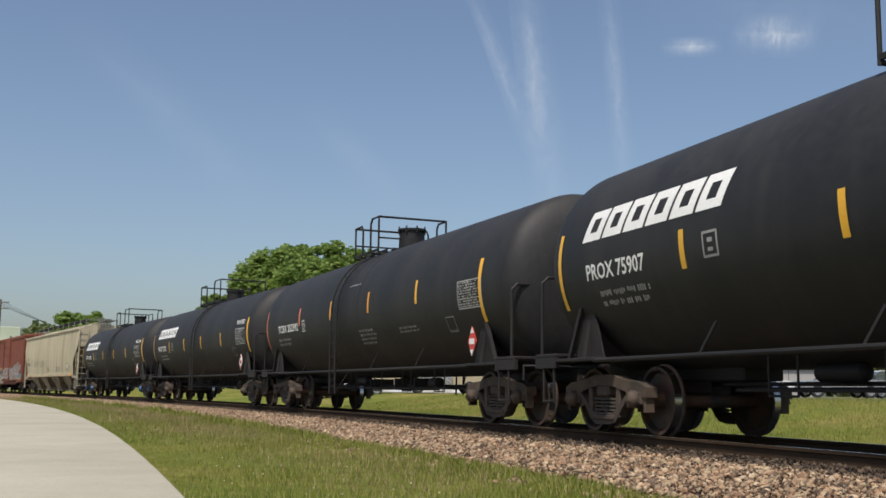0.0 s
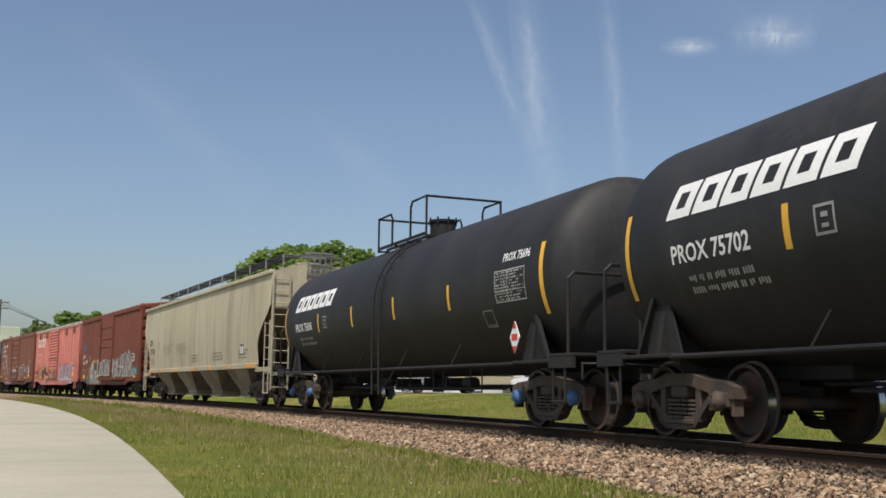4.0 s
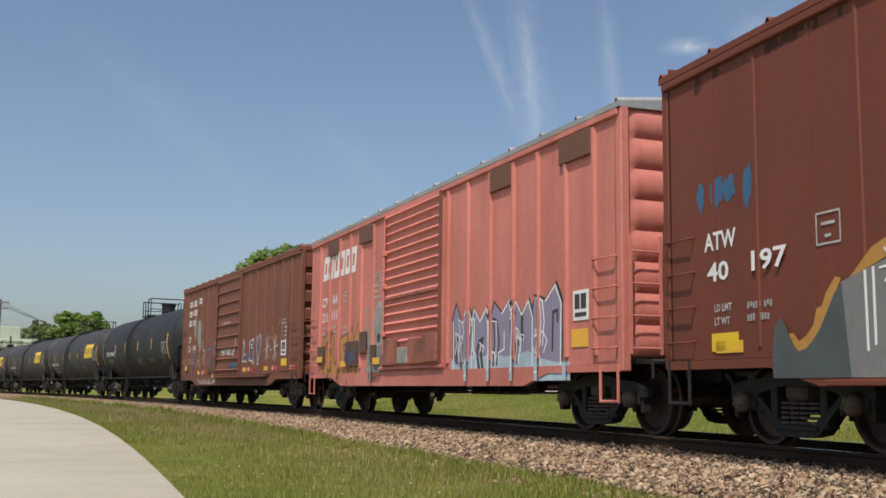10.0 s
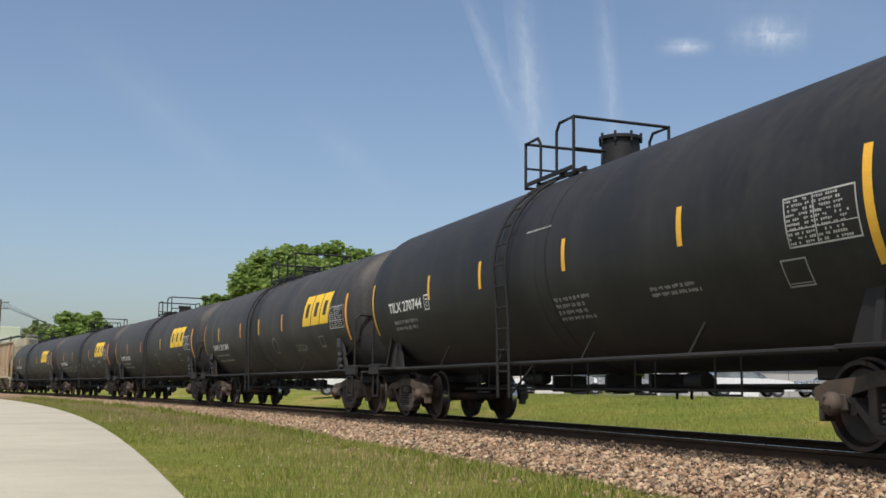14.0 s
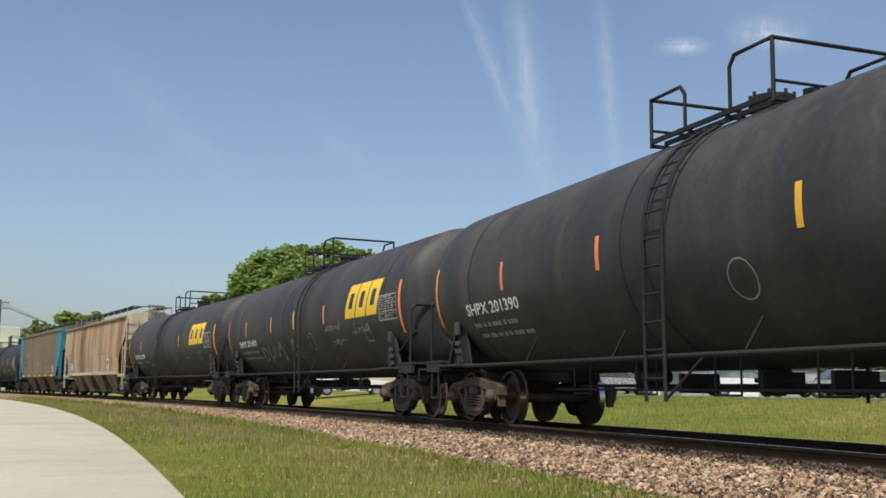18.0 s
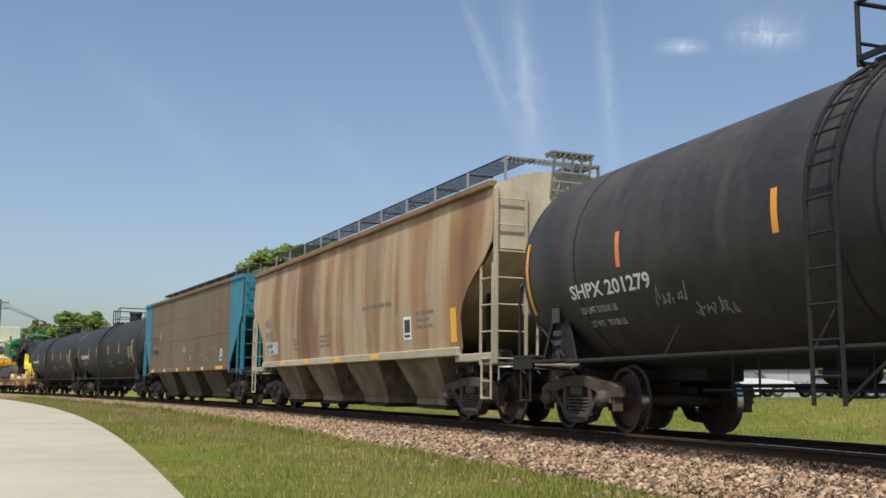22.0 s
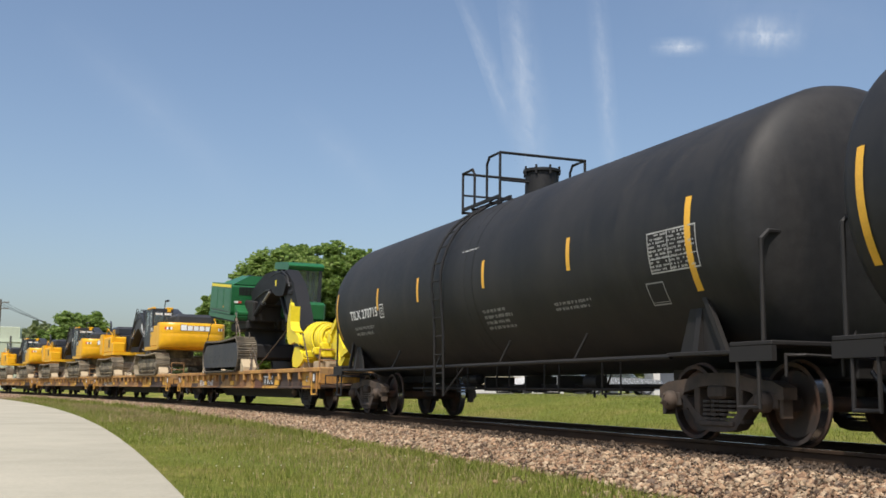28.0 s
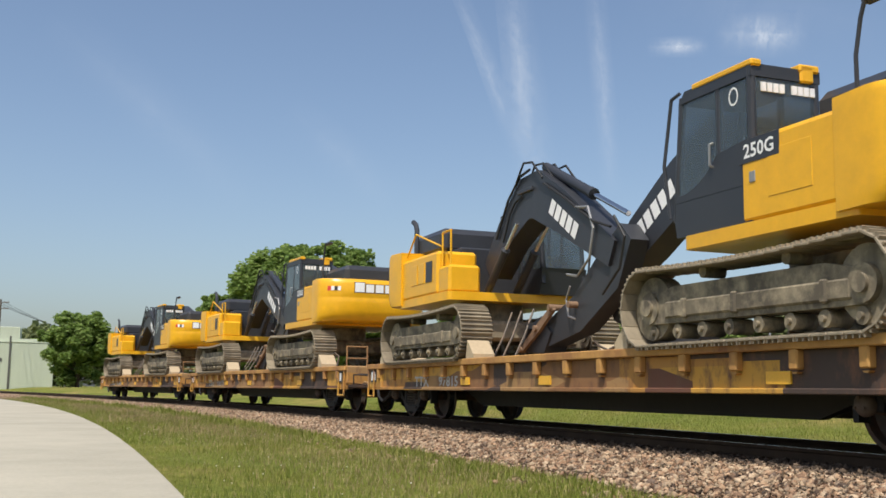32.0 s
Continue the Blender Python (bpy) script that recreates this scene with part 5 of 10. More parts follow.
        part("collar", B().box(xm - w - 0.03, xm + w + 0.03, -1.0, 1.0, low + 0.05, low + 0.17, 0.015), {"b": GRIMY_SHADED_BEIGE, "r": GRIMY_SHADED_TAN, "t": GRIMY_SHADED_BROWN}[kind], chute)
        b = B().box(xm - w + 0.06, xm + w - 0.06, -0.92, 0.92, low - 0.03, low + 0.06, 0.01)
        b.box(xm - w - 0.16, xm + w + 0.16, -1.0, -0.94, low - 0.01, low + 0.03)
        b.cyl((xm + w + 0.12, -1.12, low + 0.01), (xm + w + 0.12, -0.9, low + 0.01), 0.04, 8)
        part("gate", b, trim if kind == "b" else BLACK_STEEL, chute)
    part("centre_sill", B().box(-H + 0.6, H - 0.6, -0.25, 0.25, 0.82, 1.12, 0.02), trim if kind == "b" else BLACK_STEEL, car)
    bogies(car, s0, H - 2.5 if kind == "b" else H - 2.05, dusty=1 if kind == "b" else 0, caps=2)
    couplers(car, H, BEIGE_TRIM if kind != "t" else None)
    # marks
    sk = lambda z: swell(z) - 0.004
    if kind == "b":
        on_side(letters("CEFX", 0.25, width=0.72), DARK_INK, car, "car_number", x=1.78 - H, z=2.38, lean=sk)
        on_side(letters("201220", 0.24, width=1.10), DARK_INK, car, "car_number", x=1.85 - H, z=2.0, lean=sk)
        for k, (word, h, step, x, z) in enumerate((("KING", 0.42, 0.33, 4.74, 1.92), ("OF", 0.38, 0.34, 6.16, 2.02), ("EUROPE", 0.44, 0.33, 7.15, 1.86))):
            on_side(handwritten(word, h, step, 0.030, seed + k), FAINT_INK, car, "scrawl", "large hand-drawn word in faint dark crayon", x=x - H, z=z, lean=sk)
        on_side(merge([quad(0, 0, 0.22, 0.02), quad(0, 0.28, 0.22, 0.30), quad(0, 0, 0.02, 0.3), quad(0.2, 0, 0.22, 0.3), quad(0.08, 0.06, 0.12, 0.24)]), DARK_INK, car, "test_box", x=3.62 - H, z=2.22, lean=sk)
        for k, (x, w, h) in enumerate(((2.0, 0.7, 0.28), (10.0, 0.9, 0.2), (13.2, 1.1, 0.2), (16.6, 1.0, 0.26))):
            on_side(merge([shifted(fine_dashes(w, 0.055, seed + 7 * k + j), 0, 0.11 * j) for j in range(3)]), FAINT_INK, car, "stencil_line", x=x - H, z=1.52, lean=sk)
        on_side(quad(0, 0, 0.42, 0.34), DARK_INK, car, "inspection_plate", x=16.85 - H, z=1.62, lean=sk)
        on_side(merge([quad(0.05, 0.05, 0.18, 0.29), quad(0.24, 0.05, 0.37, 0.29)]), WHITE, car, "stencil_line", x=16.85 - H, z=1.62, lean=lambda z: sk(z) - 0.003)
        xsill = [(2.3, 0.5), (4.6, 0.42), (7.2, 0.42), (10.2, 0.42), (12.8, 0.42), (15.4, 0.42), (17.7, 0.9)]
    elif kind == "r":
        on_side(letters("NRLX", 0.25, width=0.90), FAINT_INK, car, "car_number", x=2.06 - H, z=2.33, lean=sk)
        on_side(letters("59 08", 0.25, width=0.82), FAINT_INK, car, "car_number", x=2.14 - H, z=1.97, lean=sk)
        on_side(quad(0, 0, 1.45, 0.36), WORN_WHITE, car, "number_panel", "pale repainted panel", x=2.08 - H, z=1.53, lean=sk)
        lk = lambda z: sk(z) - 0.003
        on_side(letters("LD LMT 224200", 0.11, 0.85), DARK_INK, car, "weight_mark", x=2.18 - H, z=1.73, lean=lk)
        on_side(letters("LT WT    61800", 0.11, 0.85), DARK_INK, car, "weight_mark", x=2.18 - H, z=1.56, lean=lk)
        on_side(quad(0, 0, 0.42, 0.46), WHITE, car, "inspection_plate", x=13.5 - H, z=1.55, lean=sk)
        on_side(merge([quad(0.06, 0.14, 0.36, 0.40), quad(0.06, 0.05, 0.36, 0.10)]), DARK_INK, car, "stencil_line", x=13.5 - H, z=1.55, lean=lk)
        on_side(merge([shifted(fine_dashes(0.7, 0.07, seed + k), 0, 0.13 * k) for k in range(3)]), FAINT_INK, car, "stencil_line", x=14.2 - H, z=1.75, lean=sk)
        on_side(fine_dashes(1.5, 0.09, seed + 4), FAINT_INK, car, "stencil_line", x=11.0 - H, z=2.30, lean=sk)
        for p, w in ((5.2, 0.8), (7.7, 0.7)):
            on_side(merge([shifted(fine_dashes(w, 0.06, seed + 9 + k), 0, 0.12 * k) for k in range(3)]), FAINT_INK, car, "stencil_line", x=p - H, z=1.60, lean=sk)
        on_side(quad(0, 0, 0.26, 0.62), AMBER, car, "reflector", x=15.84 - H, z=1.42, lean=sk)
        xsill = [(4.0, 0.4), (6.4, 0.4), (9.0, 0.4), (11.6, 0.5)]
    else:
        on_side(letters("CEFX", 0.24, width=0.86), DARK_INK, car, "car_number", y=-1.478, x=2.73 - H, z=2.46)
        on_side(letters("70086", 0.25, width=1.34), DARK_INK, car, "car_number", y=-1.478, x=2.60 - H, z=1.95)
        on_side(merge([quad(0, 0, 0.24, 0.02), quad(0, 0.28, 0.24, 0.30), quad(0, 0, 0.02, 0.3), quad(0.22, 0, 0.24, 0.3), quad(0.09, 0.1, 0.15, 0.2)]), WHITE, car, "test_box", y=-1.478, x=4.15 - H, z=2.60)
        on_side(merge([quad(0, 0, 0.34, 0.03), quad(0, 0, 0.03, 0.42), quad(0.31, 0, 0.34, 0.42), quad(0.09, 0.12, 0.15, 0.42), quad(0.2, 0.12, 0.26, 0.42)]), WHITE, car, "inspection_plate", y=-1.478, x=14.3 - H, z=1.50)
        on_side(quad(0, 0, 0.5, 0.26), FAINT_PALE, car, "inspection_plate", y=-1.478, x=8.52 - H, z=1.92)
        on_side(quad(0, 0, 0.30, 0.20), FAINT_PALE, car, "inspection_plate", y=-1.478, x=9.78 - H, z=1.58)
        on_side(dashes(1.2, 0.09, 1, seed), FAINT_PALE, car, "stencil_line", y=-1.478, x=11.5 - H, z=1.52)
        on_side(scrawl(1.1, 0.22, seed + 2, 0.025), FAINT_PALE, car, "chalk_scrawl", y=-1.478, x=11.5 - H, z=1.72)
        on_side(scrawl(0.9, 0.4, seed + 3, 0.02), FAINT_PALE, car, "chalk_scrawl", y=-1.478, x=13.1 - H, z=1.75)
        for x in (6.4, 11.06):
            b = B()
            for z in np.arange(zs + 0.1, ze - 0.1, 0.13):
                b.box(x - H - 0.055, x - H - 0.02, -1.484, -1.470, z, z + 0.04).box(x - H + 0.02, x - H + 0.055, -1.484, -1.470, z + 0.03, z + 0.07)
            part("rivet_row", b, skin, car)
            for sx in (-1, 1):
                b = B()
                for k in range(8):
                    p, z = x - H + sx * (0.08 + 0.085 * k), 2.22 - 0.105 * k
                    b.box(p - 0.018, p + 0.018, -1.482, -1.470, z, z + 0.035)
                part("rivet_row", b, SHADED_GRIME, car)
            part("side_seam", B().box(x - H - 0.06, x - H + 0.06, -1.475, -1.470, zs, ze - 0.06), skin, car)
        on_side(letters("CEFX", 0.12, 1.0), WHITE, car, "car_number", y=-1.478, x=0.9 - H, z=2.5)
        xsill = [(2.6, 0.7), (5.2, 0.35), (7.6, 0.35), (9.6, 0.35), (11.8, 0.35), (13.9, 0.95)]
    for x, w in xsill:
        part("reflector", B().box(x - H, x - H + w, -1.508, -1.498, zs - 0.10, zs + 0.01), AMBER if kind != "b" else ORANGE, car)
    riding.append((car, s0, 0.0))
    return car


# ---- boxcars ----
def boxcar(s0, L, kind, label, seed):
    rnd = random.Random(seed)
    car = thing("boxcar", label, "boxcar", "boxcars")
    H = L / 2
    rear, fore = {"d": (7.92, 7.36), "p": (7.95, 7.30), "c": (7.92, 7.42)}[kind]
    W, zb, ze, zp = 1.44, 0.93, 4.36 if kind == "p" else 4.38, 4.58 if kind == "p" else 4.62
    skin = {"d": BOX_BROWN, "p": BOX_PINK, "c": BOX_CP}[kind]
    roofing = GREY_ROOF if kind == "p" else skin
    for sy in (-1, 1):
        y0, y1 = sorted((sy * W, sy * (W - 0.05)))
        part("side_wall", B().box(-rear, fore, y0, y1, zb, ze, 0.006), skin, car)
    # ribbed ends
    for sx in (-1, 1):
        xe = rear if sx < 0 else fore
        b = B()
        rings = []
        for k in range(57 if kind == "p" else 0):
            z = zb + 0.1 + (ze - zb - 0.1) * k / 56
            u = (k / 56 * 8) % 1
            d = 0.065 * max(0, math.sin(u * math.pi)) ** 0.7 if k not in (0, 56) else 0
            rings.append([(sx * (xe + d * h_ - 0.02), y, z) for y, h_ in ((-W + 0.10, 0), (-W + 0.15, 0.15), (-W + 0.21, 0.75), (-W + 0.28, 1), (W - 0.28, 1), (W - 0.21, 0.75), (W - 0.15, 0.15), (W - 0.10, 0))])
        if kind != "p":                                  # flat bands with pockets between, square above and sloping out below
            prof_ = [(ze, 0.02)]
            for k in range(7):
                zt_ = 3.88 - 0.48 * k
                prof_ += [(zt_ + 0.012, 0.02), (zt_, 0.0), (zt_ - 0.004, -0.085), (zt_ - 0.12, -0.085), (zt_ - 0.19, 0.005), (zt_ - 0.205, 0.028)]
            prof_ = [p_ for p_ in prof_ if p_[0] > zb + 0.12] + [(zb + 0.02, 0.02)]
            rings = [[(sx * (xe + (d if d > 0 else d * h_)), y, z) for y, h_ in ((-W + 0.10, 0), (-W + 0.13, 0), (-W + 0.16, 1), (W - 0.16, 1), (W - 0.13, 0), (W - 0.10, 0))] for z, d in prof_]
        b.loft(rings, closed=False, caps=False)
        a, c = sorted((sx * (xe - 0.13), sx * (xe - 0.10)))
        b.box(a, c, -W, W, zb, zp - 0.1)
        part("end_wall", b, skin, car, "end wall pressed into horizontal ribs")
        for sy in (-1, 1):
            a, c = sorted((sx * (xe - 0.08), sx * (xe + 0.05)))
            y0, y1 = sorted((sy * (W + 0.012), sy * (W - 0.12)))
            part("corner_post", B().box(a, c, y0, y1, zb - 0.1, ze, 0.015), skin, car)
        b = B().prism([(-W, ze - 0.02), (W, ze - 0.02), (W, ze), (0, zp), (-W, ze)], sx * (xe - 0.05), sx * (xe + 0.04), "x")
        part("gable", b, skin, car)
        ladder("end_ladder", skin, car, sx * (xe + 0.14), -W + 0.06, 1.05, 2.6, 0.0, 0.46, 0.42, 0.018)
        for z in (1.15, 1.55, 1.95, 2.35):
            b = B()
            x0, x1 = sx * (xe - 0.08), sx * (xe - 0.62)
            b.tube([(x0, -W, z), (x0, -W - 0.075, z - 0.01), (x1, -W - 0.075, z - 0.01), (x1, -W, z)], 0.013)
            part("grab_iron", b, skin, car)
        b = B().tube([(sx * (xe - 0.06), -W - 0.02, zb), (sx * (xe - 0.06), -W - 0.02, 0.44), (sx * (xe - 0.5), -W - 0.02, 0.44), (sx * (xe - 0.5), -W - 0.02, zb)], 0.022)
        part("stirrup_step", b, skin if kind == "p" else BLACK_STEEL, car)
        a, c = sorted((sx * (H - 0.45), sx * (xe - 2.2)))
        b = B().box(a, c, -0.33, 0.33, 0.70, 1.0, 0.02)
        a, c = sorted((sx * (H - 0.5), sx * (xe - 0.1)))
        b.box(a, c, -1.2, 1.2, 0.93, 0.97)
        part("draft_sill", b, BLACK_STEEL, car)
    dl, dr = (6.23 - H, 9.38 - H) if kind == "d" else (6.32 - H, 9.48 - H)
    # roof: a low gable in ribbed panels
    b = B().loft([[(x, -W - 0.05, ze - 0.03), (x, -W - 0.05, ze + 0.05), (x, 0, zp), (x, W + 0.05, ze + 0.05), (x, W + 0.05, ze - 0.03), (x, 0, ze)] for x in (-rear - 0.05, fore + 0.05)], True, True)
    part("roof", b, roofing, car)
    b = B()
    for x in np.linspace(-rear, fore, 15):
        b.loft([[(x - 0.045, y, z + 0.002), (x, y, z + 0.055), (x + 0.045, y, z + 0.002)] for y, z in ((-W - 0.05, ze + 0.05), (0, zp), (W + 0.05, ze + 0.05))], closed=False, caps=False)
    part("roof_rib", b, roofing, car)
    for sy in (-1, 1):
        y0, y1 = sorted((sy * (W - 0.02), sy * (W + 0.05)))
        part("top_chord", B().box(-rear, fore, y0, y1, ze - 0.13, ze - 0.03, 0.015), skin, car)
        y0, y1 = sorted((sy * (W - 0.06), sy * (W + 0.02)))
        b = B().prism([(-rear, zb), (fore, zb), (fore, zb - 0.10), (fore - 2.0, zb - 0.10), (fore - 2.8, 0.64), (-rear + 2.8, 0.64), (-rear + 2.0, zb - 0.10), (-rear, zb - 0.10)], y0, y1)
        part("side_sill", b, skin, car)
        b = B().box(dl - 0.3 if kind == "p" else -2.2, dr + 0.12 if kind == "p" else 4.7, min(sy * (W + 0.02), sy * (W + 0.07)), max(sy * (W + 0.02), sy * (W + 0.07)), zb + 0.04, zb + 0.10, 0.01)
        part("door_track", b, skin, car)
        if kind != "p":
            y0, y1 = sorted((sy * (W + 0.018), sy * (W + 0.16)))
            part("door_ledge", B().box(dl, 12.75 - H, y0, y1, zb - 0.03, zb + 0.025, 0.008), skin, car, "ledge that carries the sliding door")
            part("sill_flange", B().box(-rear + 2.9, fore - 2.9, y0, sy * (W + 0.05) if sy > 0 else y1, 0.645, 0.70, 0.006) if sy > 0 else B().box(-rear + 2.9, fore - 2.9, -W - 0.05, -W - 0.018, 0.645, 0.70, 0.006), skin, car)
            # Added rust-coloured blocks standing in for spots of shadow under the ledge.
            for k in range(16):
                x = 9.6 - H + 0.19 * k
                part("ledge_shadow_tooth", B().box(x - 0.03, x + 0.03, min(sy * (W + 0.02), sy * (W + 0.10)), max(sy * (W + 0.02), sy * (W + 0.10)), zb - 0.09, zb - 0.028), BOX_PINK_DARK, car)
    # ribs
    dl, dr = (6.23 - H, 9.38 - H) if kind == "d" else (6.32 - H, 9.48 - H)
    right = [10.40, 11.28, 12.23, 13.10, 14.0, 14.85] if kind != "p" else [9.73, 10.63, 11.56, 12.43, 13.27, 14.15, 14.95]
    left = [1.2, 2.05, 2.9, 3.75, 4.6, 5.45] if kind != "d" else [2.0, 3.6]
    for x in right + left:
        w = 0.055 if kind != "d" else 0.03
        d = 0.045 if kind != "d" else 0.018
        b = B().prism([(x - H - w, -W), (x - H - w * 0.5, -W - d), (x - H + w * 0.5, -W - d), (x - H + w, -W)], zb + 0.12, ze - 0.16, "z")
        part("side_rib", b, skin, car)
    if kind == "d":
        for x in [1.2, 2.9, 4.6, 5.5, 9.75, 10.85, 11.75, 12.65, 13.55, 14.4]:
            part("rivet_strip", B().box(x - H - 0.03, x - H + 0.03, -W - 0.006, -W + 0.01, zb + 0.1, ze - 0.14), skin, car)
    # door
    door = part("door", B().box(dl, dr, -W - 0.055, -W + 0.01, zb + 0.10, ze - 0.10, 0.015), skin if kind != "p" else skin, car, "sliding steel door with pressed ribs")
    n = {"d": 5, "p": 17, "c": 9}[kind]
    for k in range(n):
        z = (1.37, 1.60, 2.67, 3.08, 3.70)[k] if kind == "d" else zb + 0.22 + (ze - zb - 0.42) * k / (n - 1)
        d = 0.05 if kind != "d" else 0.03
        hgt = 0.045 if kind != "d" else 0.022
        b = B().prism([(-W - 0.055, z - hgt), (-W - 0.055 - d, z), (-W - 0.055, z + hgt)], dl + 0.07, dr - 0.07, "x")
        part("door_rib", b, skin, door)
    for x in (dl + 0.03, dr - 0.03):
        part("door_edge", B().box(x - 0.035, x + 0.035, -W - 0.085, -W - 0.03, zb + 0.10, ze - 0.1, 0.01), BOX_PINK_DARK if kind == "p" and x > 0 else skin, door)
    b = B().cyl((dl + 0.12, -W - 0.11, 1.3), (dl + 0.12, -W - 0.11, ze - 0.25), 0.018, 8)
    for z in (1.7, 2.7, 3.4):
        b.box(dl + 0.02, dl + 0.22, -W - 0.14, -W - 0.06, z - 0.05, z + 0.05, 0.01)
    part("lock_rod", b, skin, door)
    part("centre_sill", B().box(-H + 0.8, H - 0.8, -0.25, 0.25, 0.68, 0.95, 0.02), BLACK_STEEL, car)
    b = B()
    for x in np.arange(-rear + 0.5, fore - 0.4, 0.62):
        b.box(x - 0.04, x + 0.04, -W + 0.08, W - 0.08, 0.82, 0.94)
    part("cross_bearers", b, BLACK_STEEL, car)
    part("floor", B().box(-rear, fore, -W + 0.06, W - 0.06, 0.94, 1.0), BLACK_STEEL, car)
    brake_gear(car, BLACK_STEEL, -3.0, 3.2, 0.60)
    bogies(car, s0, H - 2.15, dusty=2)
    couplers(car, H)
    # marks and spray paint
    y = -W - 0.062
    RIBS.clear()
    if kind != "d":
        RIBS.extend((x - H, 0.050, 0.0455) for x in right + left)

    def plate(x, z, w, h, mat, name="reflector"):
        part(name, B().box(x - H, x - H + w, -W - 0.012, -W - 0.002, z, z + h), mat, car)
    if kind == "d":
        on_side(letters("ATW", 0.21, width=0.62), WHITE, car, "car_number", y=-W - 0.009, x=1.0 - H, z=2.15)
        on_side(letters("40", 0.22, width=0.42), WHITE, car, "car_number", y=-W - 0.009, x=1.05 - H, z=1.80)
        on_side(letters("197", 0.22, width=0.60), WHITE, car, "car_number", y=-W - 0.030, x=1.92 - H, z=1.84)
        on_side(merge([letters("LD LMT", 0.085, 0.85), shifted(letters("LT WT", 0.085, 0.85), 0, -0.15)]), WORN_WHITE, car, "weight_mark", y=-W - 0.009, x=1.18 - H, z=1.46)
        on_side(dashes(0.5, 0.26, 2, seed), STENCIL, car, "stencil_line", y=-W - 0.009, x=1.8 - H, z=1.30)
        plate(1.12, 1.02, 0.50, 0.20, YELLOW)
        on_side(dashes(0.42, 0.34, 3, seed + 1), WORN_WHITE, car, "stencil_line", y=-W - 0.008, x=5.6 - H, z=2.85)
        on_side(dashes(0.9, 0.07, 1, seed + 2, 1), WORN_WHITE, car, "stencil_line", y=y, x=7.1 - H, z=2.62)
        rims_ = (([(2.50, 1.16), (2.58, 1.03), (2.66, 0.97), (2.80, 1.00), (2.98, 1.17), (3.16, 1.42), (3.30, 1.64), (3.22, 1.66), (3.08, 1.52), (3.02, 1.40), (2.94, 1.38), (2.88, 1.22), (2.76, 1.12), (2.66, 1.08), (2.58, 1.16)]),
                 [(3.40, 1.62), (3.72, 1.88), (4.02, 1.98), (4.34, 2.06), (4.52, 2.16), (4.44, 2.00), (4.62, 1.98), (4.70, 2.10), (4.80, 1.97), (4.9, 1.90), (4.3, 1.92), (4.0, 1.80)],
                 [(5.1, 1.90), (5.2, 2.06), (5.32, 1.99), (5.5, 2.08), (5.62, 1.98), (5.9, 2.10), (6.1, 2.12), (6.12, 1.85)], [(6.02, 0.70), (6.02, 1.0), (6.10, 1.15), (6.45, 1.0), (6.75, 0.90), (6.8, 0.72)])
        for rim_ in rims_:
            on_side(filled([(p - H, q) for p, q in rim_]), GRAF_OCHRE, car, "spray_rim", "rusty orange overspray round a grey patch", y=-W - 0.021)
        patch = [(3.30, 0.72), (6.12, 0.70), (6.13, 1.90), (5.6, 1.96), (4.9, 1.92), (4.3, 1.96), (4.0, 1.78), (3.60, 1.68), (3.30, 1.60)]
        on_side(filled([(p - H, q) for p, q in patch]), GRAF_GREY, car, "paint_patch", "flat grey overpainted patch", y=-W - 0.024)
        wave = [(2.24, 0.72), (3.40, 0.72), (3.36, 1.10), (3.31, 1.60), (3.20, 1.50), (3.10, 1.35), (2.98, 1.18), (2.87, 1.07), (2.76, 1.00), (2.65, 0.98), (2.57, 1.04), (2.51, 1.15), (2.44, 1.27), (2.38, 1.33), (2.30, 1.26), (2.26, 1.12), (2.24, 0.90)]
        on_side(filled([(p - H, q) for p, q in wave]), SLATE_SPRAY, car, "paint_patch", "dark slate sprayed wave", y=-W - 0.026)
        on_side(filled([(4.30 - H, 0.72), (4.48 - H, 0.72), (4.42 - H, 1.25), (4.28 - H, 1.80), (4.18 - H, 1.80)]), GRAF_NAVY, car, "paint_patch", "dark sprayed band", y=-W - 0.026)
        part("placard_board", B().box(4.64 - H, 5.28 - H, -W - 0.050, -W - 0.025, 1.46, 1.87, 0.006), BOARD, car, "dark blank placard board")
        for p, q, r in ((3.62, 0.95, 1.68), (3.72, 1.0, 1.70), (4.20, 0.72, 1.86), (4.98, 0.98, 1.40), (5.06, 0.98, 1.42), (5.95, 0.72, 1.86)):
            on_side(quad(0, 0, 0.035, r - q, rnd.uniform(-0.04, 0.04)), WHITE, car, "spray_line", y=-W - 0.028, x=p - H, z=q)
        on_side(merge([quad(0, 0, 0.36, 0.02), quad(0, 0.30, 0.36, 0.32), quad(0, 0, 0.02, 0.32), quad(0.34, 0, 0.36, 0.32), quad(0.13, 0.07, 0.22, 0.10), quad(0.08, 0.19, 0.28, 0.22)]), WORN_WHITE, car, "test_box", y=-W - 0.009, x=2.95 - H, z=1.98)
        for x, w in ((3.94, 0.36), (5.61, 0.48)):
            part("reflector", B().box(x - H, x - H + w, -W - 0.040, -W - 0.028, 1.06, 1.19), AMBER, car)
        for k in range(64):                              # soot in small ragged patches under the eave
            x0, w_ = -7.75 + k * 0.235 + rnd.uniform(-0.1, 0.1), rnd.uniform(0.08, 0.30)
            if dl - 0.3 < x0 < dr or rnd.random() < 0.35:
                continue
            h_ = rnd.choice((0.03, 0.05, 0.06, 0.09, 0.16))
            low = [(x0 + w_ * j / 5, 4.20 - h_ * rnd.uniform(0.6, 1.2)) for j in range(6)]
            on_side(filled([(x0 + 0.03, 4.235), *low, (x0 + w_ - 0.02, 4.235)][::-1]), SOOT, car, "soot_stain", y=-W - 0.0035)
